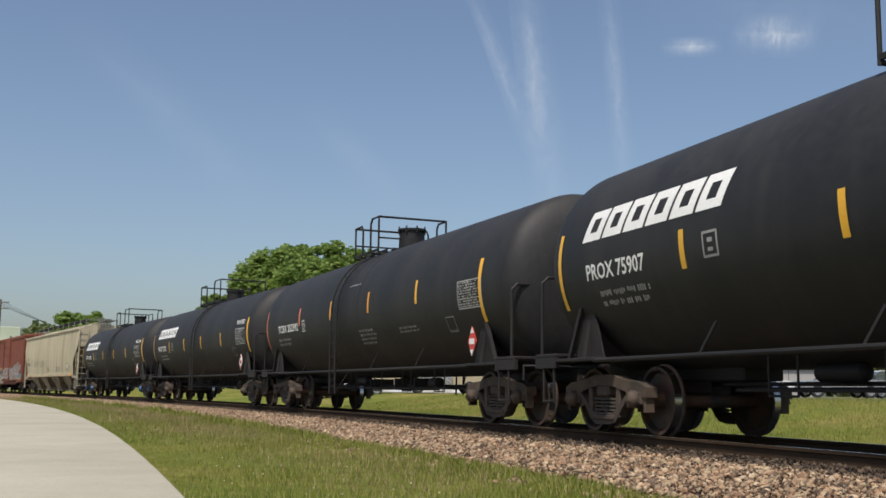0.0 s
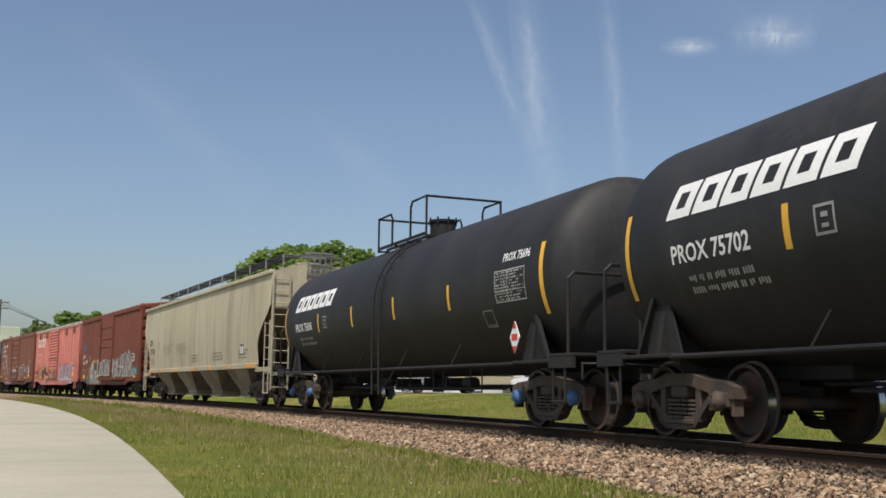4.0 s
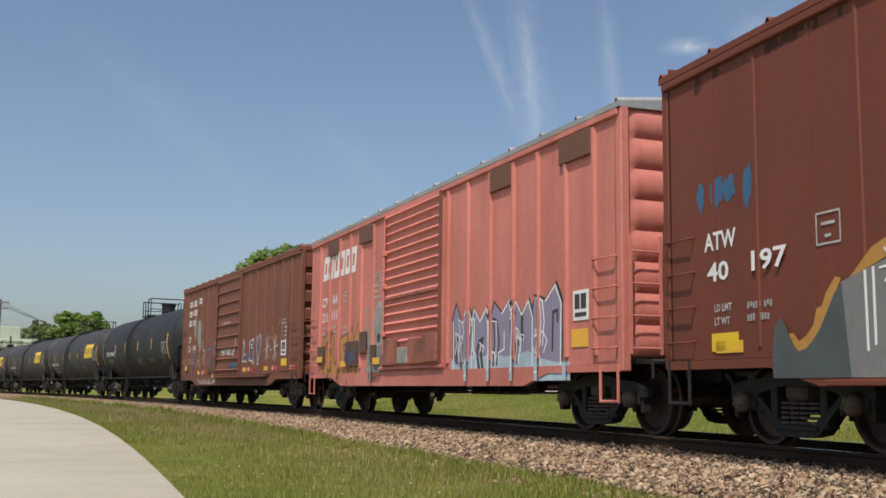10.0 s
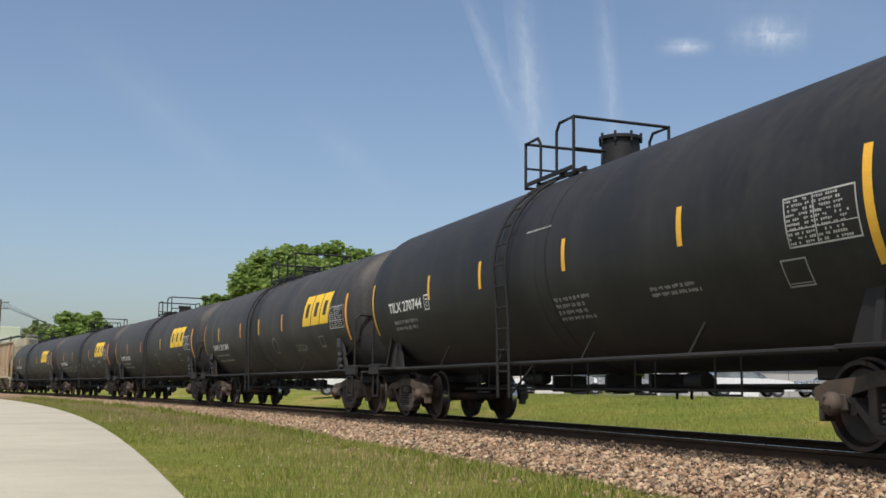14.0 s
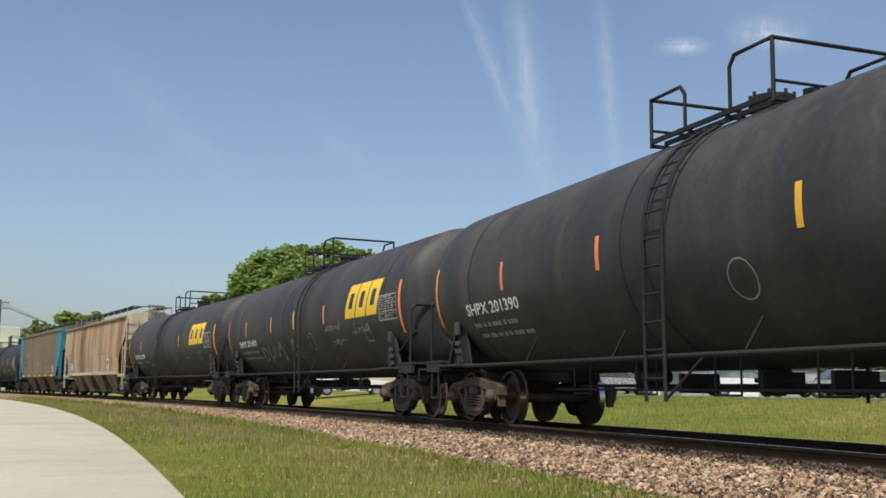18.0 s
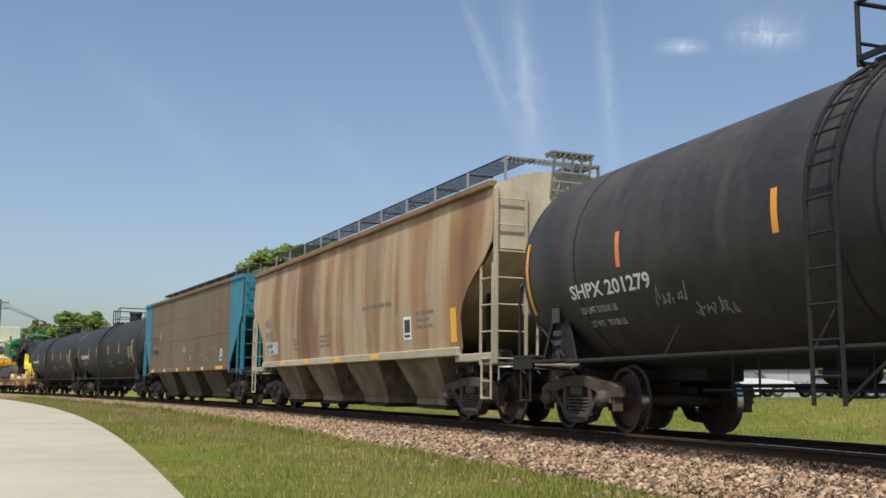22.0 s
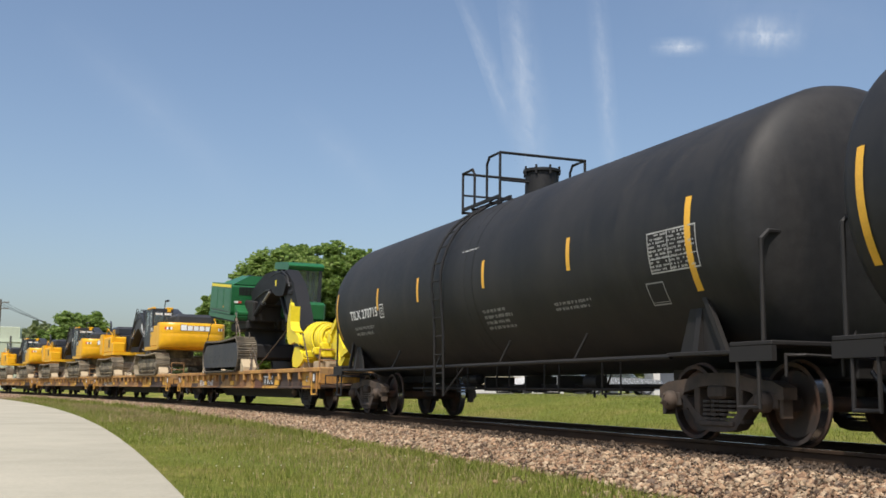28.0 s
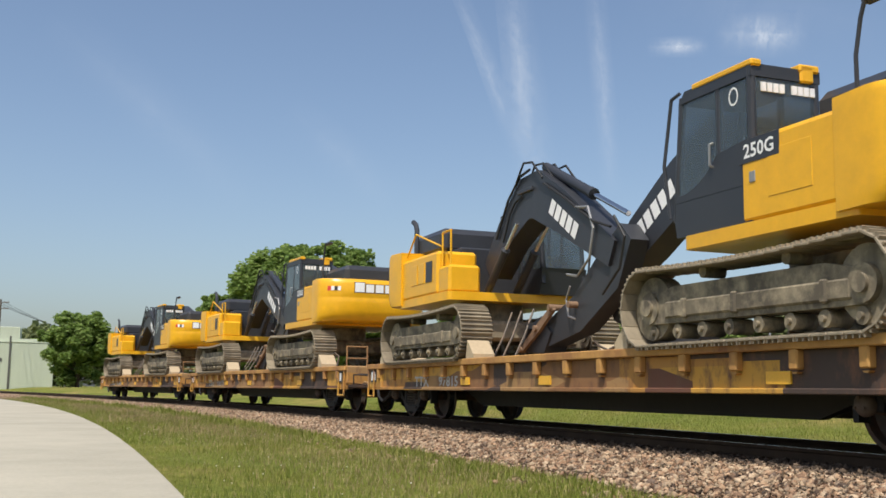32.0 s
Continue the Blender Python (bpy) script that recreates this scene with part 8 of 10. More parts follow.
        part("stick", limb(B(), limb_pts, -0.36, -0.04, [0.40, 0.80, 0.62, 0.34]), DIGGER_DARK, mach)
        ram(mach, (2.80, 3.40), (5.55, 2.15), -0.20, 0.085)
        ram(mach, (0.95, 1.35), (2.25, 2.45), 0.10)
        ram(mach, (0.95, 1.35), (2.25, 2.45), -0.50)
        b = B().prism([(2.4, 0.15), (3.1, 0.12), (3.35, 0.45), (3.0, 0.75), (2.5, 0.6)], -0.40, 0.0)
        part("link", b, DIGGER_DARK, mach)
        for k in range(4):
            y = -0.50 + k * 0.22
            h = B().tube([(2.2 + 0.1 * k, y, 3.20), (2.5, y, 3.50 - 0.02 * k), (2.85, y, 3.45), (3.25, y, 3.10)], 0.02, 8)
            part("hose", h, RUBBER, mach)
        for way, r_, m_ in (([(4.35, 2.42), (4.75, 2.36), (4.92, 2.0), (4.80, 1.55), (4.40, 1.30), (4.05, 1.36)], 0.022, GREY_STEEL), ([(4.15, 1.16), (4.02, 0.95), (4.10, 0.68), (4.32, 0.62)], 0.018, GREY_STEEL),
                          ([(1.25, 2.30), (1.75, 2.95), (2.25, 3.30), (2.65, 3.36)], 0.024, RUBBER), ([(1.55, 2.20), (1.85, 2.70), (2.05, 2.86), (2.35, 2.94)], 0.020, RUBBER),
                          ([(3.2, 3.02), (4.0, 2.62), (4.9, 2.12), (5.45, 1.95)], 0.022, RUBBER), ([(5.55, 2.1), (5.85, 1.75), (5.70, 1.3), (5.2, 0.95)], 0.022, RUBBER)):
            part("hose", B().tube([(p, -0.455, q) for p, q in way], r_, 8), m_, mach)
        ram(mach, (5.05, 1.72), (3.35, 0.74), 0.08, 0.06)
        for y_ in (-0.44, 0.02):                         # bucket linkage folded on the deck
            part("link_bar", limb(B(), [(3.55, 0.86), (2.95, 0.52), (2.35, 0.20)], y_ - 0.03, y_ + 0.03, [0.10, 0.15, 0.10]), RUST_TRIM, mach)
            part("link_bar", limb(B(), [(2.30, 0.14), (2.62, 0.60), (2.95, 0.58)], y_ - 0.03, y_ + 0.03, [0.09, 0.12, 0.09]), DIGGER_DARK, mach)
        for p, q in ((3.5, 0.86), (2.95, 0.54), (2.36, 0.20), (4.2, 0.86)):
            part("pin", B().cyl((p, -0.52, q), (p, 0.10, q), 0.055, 12), RUST_TRIM, mach)
        part("boom_step", B().box(2.15, 2.75, -0.47, -0.424, 2.98, 3.05, 0.01), DIGGER_DARK, mach)
        for p in (1.6, 2.0, 2.5):
            part("chain", B().tube([(p, -0.3, 0.9), (p + 0.18, -0.55, 0.45), (p + 0.5, -0.9, 0.03)], 0.020, 6), CHAIN, mach)
        mk = [(3.35, 2.62), (0.80, -0.50)]
    else:
        ram(mach, (0.95, 1.35), (2.2, 1.75), 0.10)
        ram(mach, (0.95, 1.35), (2.2, 1.75), -0.50)
        part("stick", limb(B(), [(5.30, 1.42), (5.05, 0.80), (4.0, 0.42), (2.9, 0.30)], -0.36, -0.04, [0.36, 0.5, 0.5, 0.3]), DIGGER_DARK, mach)
        part("hose", B().tube([(1.2, -0.44, 2.7), (2.0, -0.47, 2.95), (2.7, -0.46, 2.60), (3.4, -0.45, 2.0)], 0.022, 8), RUBBER, mach)
        mk = [(3.34, 2.45), (0.80, -0.46)]
    (mx, mz), (dx, dz) = mk
    l = math.hypot(dx, dz)
    ux, uz = dx / l, dz / l
    for side, y in ((1, 0.026), (-1, -0.426)):
        b = B()
        for k in range(5):
            p, h = k * 0.23, 0.26
            q = [(mx + ux * a - uz * c - 0.02, y, mz + uz * a + ux * c - 0.13) for a, c in ((p, 0), (p + 0.18, 0), (p + 0.18, h), (p, h))]
            b.add(q, [(0, 1, 2, 3)])
        part("maker_mark", b, WHITE, bm_, smooth=0)
    # chocks and chains
    for x in (-2.36, 2.36):
        for y in (-1.28, 1.28):
            part("chock", B().prism([(x - 0.10, 0.0), (x + 0.22, 0.0), (x + 0.22, 0.10), (x - 0.04, 0.34)] if x > 0 else [(x + 0.10, 0.0), (x - 0.22, 0.0), (x - 0.22, 0.10), (x + 0.04, 0.34)], y - 0.20, y + 0.20), TIMBER, mach, "timber wedge against the crawler")
    for sx in (-1, 1):
        part("chain", B().tube([(sx * 1.9, 1.1, 0.55), (sx * 2.5, 1.0, 0.3), (sx * 3.1, 1.25, 0.04)], 0.022, 6), CHAIN, mach)
    riding.append((mach, s0, (along, turned)))
    return mach


def harvester(s0, along):
    mach = thing("forestry_machine", "green tracked forestry machine with black boom on a flat car", "forestry machine")
    for y in (-1.28, 1.28):
        crawler_track(mach, y, 2.55, 0.65, 1.12, 54, BLACK_STEEL)
    b = B().box(-0.9, 1.4, -1.0, 1.0, 0.45, 0.95, 0.06).cyl((0, 0, 0.9), (0, 0, 1.75), 0.70, 28).box(-1.1, 1.1, -0.95, 0.95, 1.45, 1.75, 0.05)
    part("undercarriage", b, BLACK_STEEL, mach)
    # the house leans on its levelling base
    tilt = pose(0, 0, 1.78, 0, 6.0, 0)
    hull = B().prism(rounded([(-2.78, 0.30), (-2.70, 0.22), (0.30, 0.22), (0.36, 0.30), (0.36, 1.20), (0.28, 1.28), (-2.62, 1.28), (-2.70, 1.20)], 0.05), -1.36, 1.10)
    house = part("house", hull, FOREST_GREEN, mach, "slab-sided green engine house", at=tilt)
    part("roof_cap", B().loft([[(-1.25, -1.30, 1.27), (0.34, -1.30, 1.27), (0.34, 0.6, 1.27), (-1.25, 0.6, 1.27)], [(-0.70, -0.75, 1.58), (0.30, -0.75, 1.58), (0.30, 0.3, 1.58), (-0.70, 0.3, 1.58)]]), FOREST_GREEN, house)
    part("roof_grille", B().box(-0.45, 0.28, -0.65, 0.2, 1.575, 1.60, 0.01), DIGGER_DARK, house)
    part("roof_lid", B().box(-2.3, -1.5, -0.9, 0.3, 1.275, 1.32, 0.02), FOREST_GREEN, house)
    part("stripe", B().box(-2.62, 0.28, -1.372, -1.364, 1.14, 1.24), HEAD_YELLOW, house, "yellow stripe along the house")
    for x0, x1 in ((-2.55, -1.66), (-1.60, -0.72), (-0.66, 0.26)):
        part("door_panel", B().box(x0, x1, -1.372, -1.358, 0.36, 1.08, 0.006), FOREST_GREEN, house)
    part("door_seam", B().box(-2.6, 0.3, -1.366, -1.358, 0.29, 0.315), DARK_INK, house)
    b = B()
    for k in range(5):
        b.box(0.355, 0.372, -1.10, -0.45, 0.92 + 0.055 * k, 0.955 + 0.055 * k)
    for k in range(6):
        b.box(0.355, 0.370, -1.10 + 0.125 * k, -1.075 + 0.125 * k, 0.90, 1.18)
    part("louvre", b, BLACK_STEEL, house)
    part("skid", B().prism(rounded([(-2.95, 0.10), (-2.8, 0.04), (0.9, 0.04), (0.95, 0.20), (-2.95, 0.20)], 0.03), -1.34, 1.05), FOREST_GREEN, house)
    part("skid_rim", B().box(-2.85, 0.9, -1.30, 1.0, -0.03, 0.04, 0.01), BLACK_STEEL, house)
    part("fender", B().prism(rounded([(0.37, 0.20), (0.95, 0.20), (0.95, 0.36), (0.62, 0.48), (0.50, 0.56), (0.37, 0.56)], 0.06), -1.25, -0.75), FOREST_GREEN, house)
    part("tail_lamp", B().box(0.362, 0.372, -1.25, -1.0, 0.62, 0.70), WHITE, house)
    part("tail_lamp", B().box(0.362, 0.374, -1.12, -1.0, 0.625, 0.695), RED, house)
    part("side_lamp", B().box(-0.75, -0.60, -1.374, -1.362, 0.42, 0.48), ORANGE, house)
    # cab on the far side
    cab = part("cab", B().box(0.7, 2.75, 0.05, 1.25, 0.20, 0.82, 0.08), FOREST_GREEN, mach, "green forestry cab with barred windows", at=tilt)
    part("cab_roof", B().prism(rounded([(0.5, 1.86), (2.15, 1.86), (2.25, 2.02), (2.0, 2.12), (0.55, 2.10)], 0.06), 0.05, 1.28), FOREST_GREEN, cab)
    b = B()
    for x in (0.75, 1.35, 2.1):
        for y in (0.14, 1.2):
            b.box(x - 0.05, x + 0.05, y - 0.05, y + 0.05, 0.8, 1.95, 0.01)
    for z in np.linspace(0.95, 1.8, 6):
        b.cyl((0.75, 0.12, z), (2.1, 0.12, z), 0.015, 6)
    part("cab_frame", b, DIGGER_DARK, cab)
    part("cab_glass", B().box(0.8, 2.07, 0.17, 0.185, 0.85, 1.88).box(2.07, 2.085, 0.18, 1.16, 0.85, 1.88), GLASS, cab, smooth=0)
    part("cab_step", B().box(0.7, 2.8, 0.0, 1.2, 0.12, 0.20, 0.02), BLACK_STEEL, cab)
    for x in (1.3, 2.2):
        b = B()
        for q in (x, x + 0.30):
            b.box(q - 0.045, q + 0.045, -0.06, 0.02, -0.16, 0.14, 0.015)
        b.box(x - 0.045, x + 0.345, -0.06, 0.02, -0.16, -0.08, 0.015)
        part("guard", b, BLACK_STEEL, cab)
    part("swing_machinery", B().box(0.4, 1.6, -0.9, 0.2, 0.05, 0.75, 0.05).box(0.9, 1.9, -0.6, 0.0, 0.6, 1.0, 0.05), BLACK_STEEL, mach, at=tilt)
    # boom and stick
    boom = [(0.85, 2.38), (1.6, 2.58), (2.5, 2.80), (3.4, 2.86), (4.2, 2.76)]
    bm_ = part("boom", limb(B(), boom, -0.75, -0.25, [0.74, 0.84, 0.80, 0.70, 0.55]), BOOM_BLACK, mach, "matt black arched boom")
    part("knuckle", B().prism(rounded([(3.35, 2.58), (3.55, 2.93), (3.95, 3.06), (4.70, 2.95), (4.98, 2.67), (4.7, 2.32), (3.9, 2.37)], 0.12), -0.80, -0.62), BOOM_BLACK, mach)
    part("knuckle", B().prism(rounded([(3.35, 2.58), (3.55, 2.93), (3.95, 3.06), (4.70, 2.95), (4.98, 2.67), (4.7, 2.32), (3.9, 2.37)], 0.12), -0.38, -0.20), BOOM_BLACK, mach)
    stick = [(4.40, 2.90), (5.05, 2.36), (5.75, 1.42), (6.15, 0.36)]
    part("stick", limb(B(), stick, -0.70, -0.30, [0.62, 0.92, 0.92, 0.66]), BOOM_BLACK, mach)
    ram(mach, (1.2, 1.75), (3.2, 2.55), -0.80, 0.08, BOOM_BLACK)
    ram(mach, (3.7, 2.4), (5.0, 0.95), -0.55, 0.07, BOOM_BLACK)
    for k in range(5):                                   # hoses over the knuckle
        y = -0.74 + 0.1 * k
        part("hose", B().tube([(2.9, y, 3.02), (3.5, y, 3.10 + 0.03 * (k % 2)), (4.3, y, 3.11), (4.85, y, 2.92), (5.15, y, 2.55)], 0.026, 7), RUBBER, mach)
    part("hose", B().tube([(1.0, -0.78, 2.35), (1.8, -0.80, 2.5), (2.7, -0.79, 2.62), (3.3, -0.80, 2.6)], 0.03, 7), RUBBER, mach)
    for z0 in (2.60, 2.85):
        part("clamp", B().box(4.85 + (2.85 - z0) * 0.6, 5.2 + (2.85 - z0) * 0.6, -0.74, -0.26, z0 - 0.3, z0 - 0.15, 0.03), BOOM_BLACK, mach)
    part("mark", B().prism(rounded([(3.80, 2.68), (3.94, 2.68), (3.94, 2.86), (3.80, 2.86)], 0.03), -0.808, -0.802), HEAD_YELLOW, bm_)
    # lettering down the stick
    ca, sa = math.cos(radians(-56)), math.sin(radians(-56))
    for word, along_, wide_ in (("KEEP BACK", 0.0, 0.62), ("300 FT / 90 M", 0.88, 0.86)):
        v, f = letters(word, 0.13, width=wide_)
        b = B().add([(5.16 + (p + along_) * ca - q * sa, -0.704, 2.12 + (p + along_) * sa + q * ca) for p, q in v], f)
        part("lettering", b, HEAD_YELLOW, mach, "yellow warning lettering", smooth=0)
    # felling head, lying on the deck: a barrel under curved gripping arms, a horn before it and the saw box behind
    ring8 = [(math.cos(k * math.pi / 8), math.sin(k * math.pi / 8)) for k in range(16)]
    head = part("felling_head", B().loft([[(x, -0.50 + w * p, zc_ + w * q) for p, q in ring8] for x, w, zc_ in ((6.95, 0.22, 0.80), (7.2, 0.38, 0.84), (7.7, 0.46, 0.84), (8.4, 0.42, 0.78), (8.85, 0.34, 0.72), (9.0, 0.27, 0.68), (9.75, 0.26, 0.66))]), HEAD_YELLOW, mach, "bright yellow steel felling head")
    for x, r0, wd, drift in ((7.36, 0.50, 0.15, 0.40), (7.66, 0.555, 0.17, 0.42), (7.98, 0.53, 0.11, 0.34), (8.32, 0.47, 0.13, 0.30), (8.60, 0.44, 0.08, 0.26)):
        b, ring = B(), []
        r1 = r0 - 0.055
        for j, a in enumerate(np.linspace(-1.25, 2.5, 22)):
            t = min(1.0, 0.45 + 0.12 * j, 0.35 + 0.14 * (21 - j))
            cx = x + drift * (1 - math.sin(a)) / 2
            ca, sa = math.cos(a), math.sin(a)
            ring.append([(cx - wd * t, -0.50 - r0 * ca, 0.82 + r0 * sa), (cx + wd * t, -0.50 - (r0 - 0.02) * ca, 0.82 + (r0 - 0.02) * sa),
                         (cx + wd * t, -0.50 - r1 * ca, 0.82 + r1 * sa), (cx - wd * t, -0.50 - r1 * ca, 0.82 + r1 * sa)])
        b.loft(ring)
        part("gripping_arm", b, HEAD_YELLOW, head, "curved yellow gripping arm", smooth=28)
    horn = [(6.57, 1.98), (6.47, 1.90), (6.33, 1.55), (6.27, 1.26), (6.30, 0.96), (6.42, 0.80), (6.59, 0.73), (7.00, 0.80), (7.45, 0.70), (7.40, 0.95), (7.24, 1.00), (7.10, 1.07), (6.80, 1.12), (6.66, 1.24), (6.61, 1.40), (6.64, 1.85)]
    part("horn_plate", B().prism(rounded(horn, 0.06), -1.12, -1.02), HEAD_YELLOW, head, "upswept yellow horn plate")
    part("horn_flange", B().prism([(6.63, 1.84), (6.60, 1.38), (6.66, 1.22), (6.80, 1.10), (7.10, 1.05), (7.12, 1.09), (6.82, 1.145), (6.70, 1.26), (6.64, 1.40), (6.67, 1.84)], -1.14, -0.86), HEAD_YELLOW, head, smooth=20)
    part("horn_arm", B().prism(rounded([(6.9, 0.80), (7.5, 0.66), (7.9, 0.72), (7.7, 1.0), (7.2, 1.0)], 0.08), -1.02, -0.60), HEAD_YELLOW, head)
    part("foot_plate", B().prism(rounded([(6.67, 0.36), (6.90, 0.67), (7.30, 0.62), (7.74, 0.30), (7.40, 0.12), (7.11, 0.06), (6.74, 0.10)], 0.04), -1.06, -0.98), HEAD_YELLOW, head, smooth=20)
    part("foot_plate", B().prism([(6.90, 0.62), (7.30, 0.60), (7.74, 0.30), (7.70, 0.20), (7.25, 0.50), (6.95, 0.54)], -0.98, -0.50), HEAD_YELLOW, head, smooth=20)
    part("saw_plate", B().prism(rounded([(9.66, 0.98), (9.95, 1.06), (10.62, 0.50), (10.34, 0.36), (9.86, 0.46), (9.70, 0.70)], 0.05), -0.92, -0.85), HEAD_YELLOW, head, "flat yellow plate of the saw housing", smooth=20)
    part("saw_flange", B().prism([(9.66, 0.96), (10.42, 1.56), (10.50, 1.62), (10.76, 1.57), (10.74, 1.49), (10.55, 1.52), (9.80, 0.90)], -0.98, -0.28), HEAD_YELLOW, head, "raised yellow flange over the saw", smooth=20)
    part("saw_guard", B().prism(rounded([(10.0, 1.02), (10.55, 1.50), (10.74, 1.47), (11.20, 0.58), (10.62, 0.44)], 0.05), -0.72, -0.64), BOOM_BLACK, head, "dark plate beside the saw")
    part("saw_fin", B().prism([(10.48, 0.38), (11.28, 0.60), (11.42, 0.57), (11.40, 0.49), (10.60, 0.27)], -1.0, -0.42), HEAD_YELLOW, head, smooth=20)
    part("saw_hook", B().prism(rounded([(10.14, 0.44), (10.12, 0.26), (10.33, 0.10), (10.55, 0.05), (10.82, 0.25), (10.64, 0.35), (10.44, 0.20), (10.32, 0.40)], 0.03), -0.96, -0.74), HEAD_YELLOW, head, smooth=20)
    part("hinge_block", B().cyl((9.62, -0.98, 0.80), (9.62, -0.20, 0.80), 0.13, 14).box(9.50, 9.76, -0.88, -0.30, 0.52, 0.86, 0.04), HEAD_YELLOW, head)
    for x, y, z in ((8.95, -0.86, 0.42), (9.10, -0.80, 0.92), (8.62, -0.98, 0.50), (8.0, -1.05, 0.42), (8.98, -0.90, 0.62)):
        part("lug", B().box(x - 0.11, x + 0.11, y - 0.08, y + 0.30, z - 0.10, z + 0.10, 0.03).cyl((x, y - 0.11, z), (x, y, z), 0.06, 10), HEAD_YELLOW, head)
    ram(mach, (8.8, 0.30), (7.9, 0.60), -0.92, 0.06)
    for k in range(3):
        part("hose", B().tube([(6.1, -0.60, 0.5 + 0.1 * k), (6.5, -0.7, 0.9 + 0.1 * k), (7.0, -0.75, 1.15 + 0.06 * k), (7.5, -0.7, 1.32)], 0.024, 7), RUBBER, head)
    for x in (7.4, 8.6, 9.6):
        part("timber_block", B().box(x - 0.15, x + 0.15, -1.0, 0.6, 0.0, 0.22, 0.01), TIMBER, mach)
    for a, c in (((0.9, -1.3, 2.0), (1.5, -1.2, 0.9)), ((1.5, -1.2, 0.9), (2.6, -1.3, 0.02)), ((1.3, -1.25, 1.4), (2.2, -1.35, 0.02)), ((3.0, -1.3, 0.02), (2.2, -1.0, 1.0)), ((3.6, -1.3, 0.02), (6.3, -1.1, 1.2)), ((-2.85, -1.2, 2.15), (-3.4, -1.3, 0.9)), ((-3.4, -1.3, 0.9), (-3.7, -1.3, 0.02)), ((7.9, -1.15, 1.0), (9.2, -1.35, 0.02)), ((3.2, -1.3, 0.02), (2.0, -1.1, 1.3)), ((2.9, -1.25, 0.9), (4.2, -1.35, 0.02)), ((0.95, -1.3, 1.8), (1.25, -1.3, 0.9))):
        b = B()
        a, c = Vector(a), Vector(c)
        n = max(3, int((c - a).length / 0.11))
        for k in range(n):
            p, q = a.lerp(c, k / n), a.lerp(c, (k + 0.85) / n)
            off = Vector((0.012, 0, 0)) if k % 2 else Vector((0, 0.012, 0))
            b.cyl(p + off, q + off, 0.012, 5).cyl(p - off, q - off, 0.012, 5)
        part("chain", b, CHAIN, mach, "heavy tie-down chain")
    for x in (-2.62, 2.62):
        for y in (-1.28, 1.28):
            part("chock", B().prism([(x - 0.10, 0.0), (x + 0.28, 0.0), (x + 0.28, 0.14), (x - 0.04, 0.40)] if x > 0 else [(x + 0.10, 0.0), (x - 0.28, 0.0), (x - 0.28, 0.14), (x + 0.04, 0.40)], y - 0.22, y + 0.22), TIMBER, mach)
    riding.append((mach, s0, (along, 0)))
    return mach


# ---- the train, from its head to its tail; metres along the line at 16 s ----
BLACK_TANK = "black tank car with white slanted block mark and orange reflectors"
PS, TS, AS = (4.54, 7.27, 10.06, 12.95), (4.06, 6.50, 9.58, 12.49), (3.35, 6.42, 8.7, 11.2)
tank_car(167.55, 17.7, "p", "PROX 75907", 11, PS, AMBER, label=BLACK_TANK, caps=0, shift=-0.04)
tank_car(149.95, 17.7, "t", "TCBX 252392", 12, (4.55, 7.35, 10.15, 13.0), CORAL, label="black tank car with coral reflectors and a central ladder")
tank_car(132.25, 17.7, "p", "PROX 75702", 13, PS, AMBER, label=BLACK_TANK, shift=0.2)
tank_car(114.57, 17.9, "p", "PROX 75696", 14, PS, AMBER, label=BLACK_TANK, caps=1, shift=0.22)
hopper_car(95.05, 20.5, "b", "beige covered hopper car with grime streaks and scrawl", 15)
boxcar(76.70, 16.15, "d", "dark oxide-brown boxcar with a large silver graffiti piece", 16)
boxcar(60.35, 16.6, "p", "faded red boxcar with ribbed sides, lilac graffiti and rusty patches", 17)
boxcar(43.85, 16.4, "c", "brown ribbed boxcar with white lettering and spray tags", 18)
tank_car(26.90, 17.4, "t", "TILX 270744", 19, (4.45, 6.87, 9.83, 12.68), AMBER, label="black tank car with amber reflectors and a central ladder")
AG = "black tank car with a yellow block mark and chalk scrawls"
tank_car(9.27, 17.7, "a", "SHPX 201384", 20, AS, ORANGE, label=AG, climb=-0.9)
tank_car(-8.45, 17.8, "a", "SHPX 201390", 21, (4.07, 7.24, 11.29), ORANGE, label=AG, climb=-0.05)
tank_car(-26.15, 17.7, "a", "SHPX 201600", 22, (3.45, 6.48, 8.83, 11.5), CORAL, label=AG, climb=0.85)
tank_car(-44.05, 18.0, "a", "SHPX 201279", 23, (3.89, 7.12, 11.42), ORANGE, label=AG)
hopper_car(-62.10, 18.0, "r", "beige covered hopper car streaked with brown rust", 24)
hopper_car(-80.25, 17.7, "t", "grimy taupe hopper car with teal ends", 25)
tank_car(-97.4, 17.2, "t", "TILX 270768", 26, (4.36, 6.62, 9.77, 12.48), AMBER, label="black tank car with amber reflectors and a central ladder")
tank_car(-114.62, 17.1, "t", "TILX 270715", 27, TS, AMBER, label="black tank car with amber reflectors and a central ladder")
FLAT = "rusty flat car with patched yellow sides, loaded with machines"
FLATS = [-133.05, -152.30, -171.65, -191.0]
flat_car(FLATS[0], 17.75, ("TTX", ""), 31, "rusty flat car with patched yellow sides under a forestry machine")
for k_, s_ in enumerate(FLATS[1:]):
    flat_car(s_, 17.75, ("TTX", ("97815", "93119", "97240")[k_]), 32 + k_, FLAT)
harvester(FLATS[0], -1.40)
for k_, s_ in enumerate(FLATS[1:]):
    excavator(s_, 4.52, 180, False, "yellow crawler excavator with lowered dark boom on a flat car", 40 + k_)
    excavator(s_, -5.35, 0, True, "yellow crawler excavator with folded dark boom on a flat car", 50 + k_)


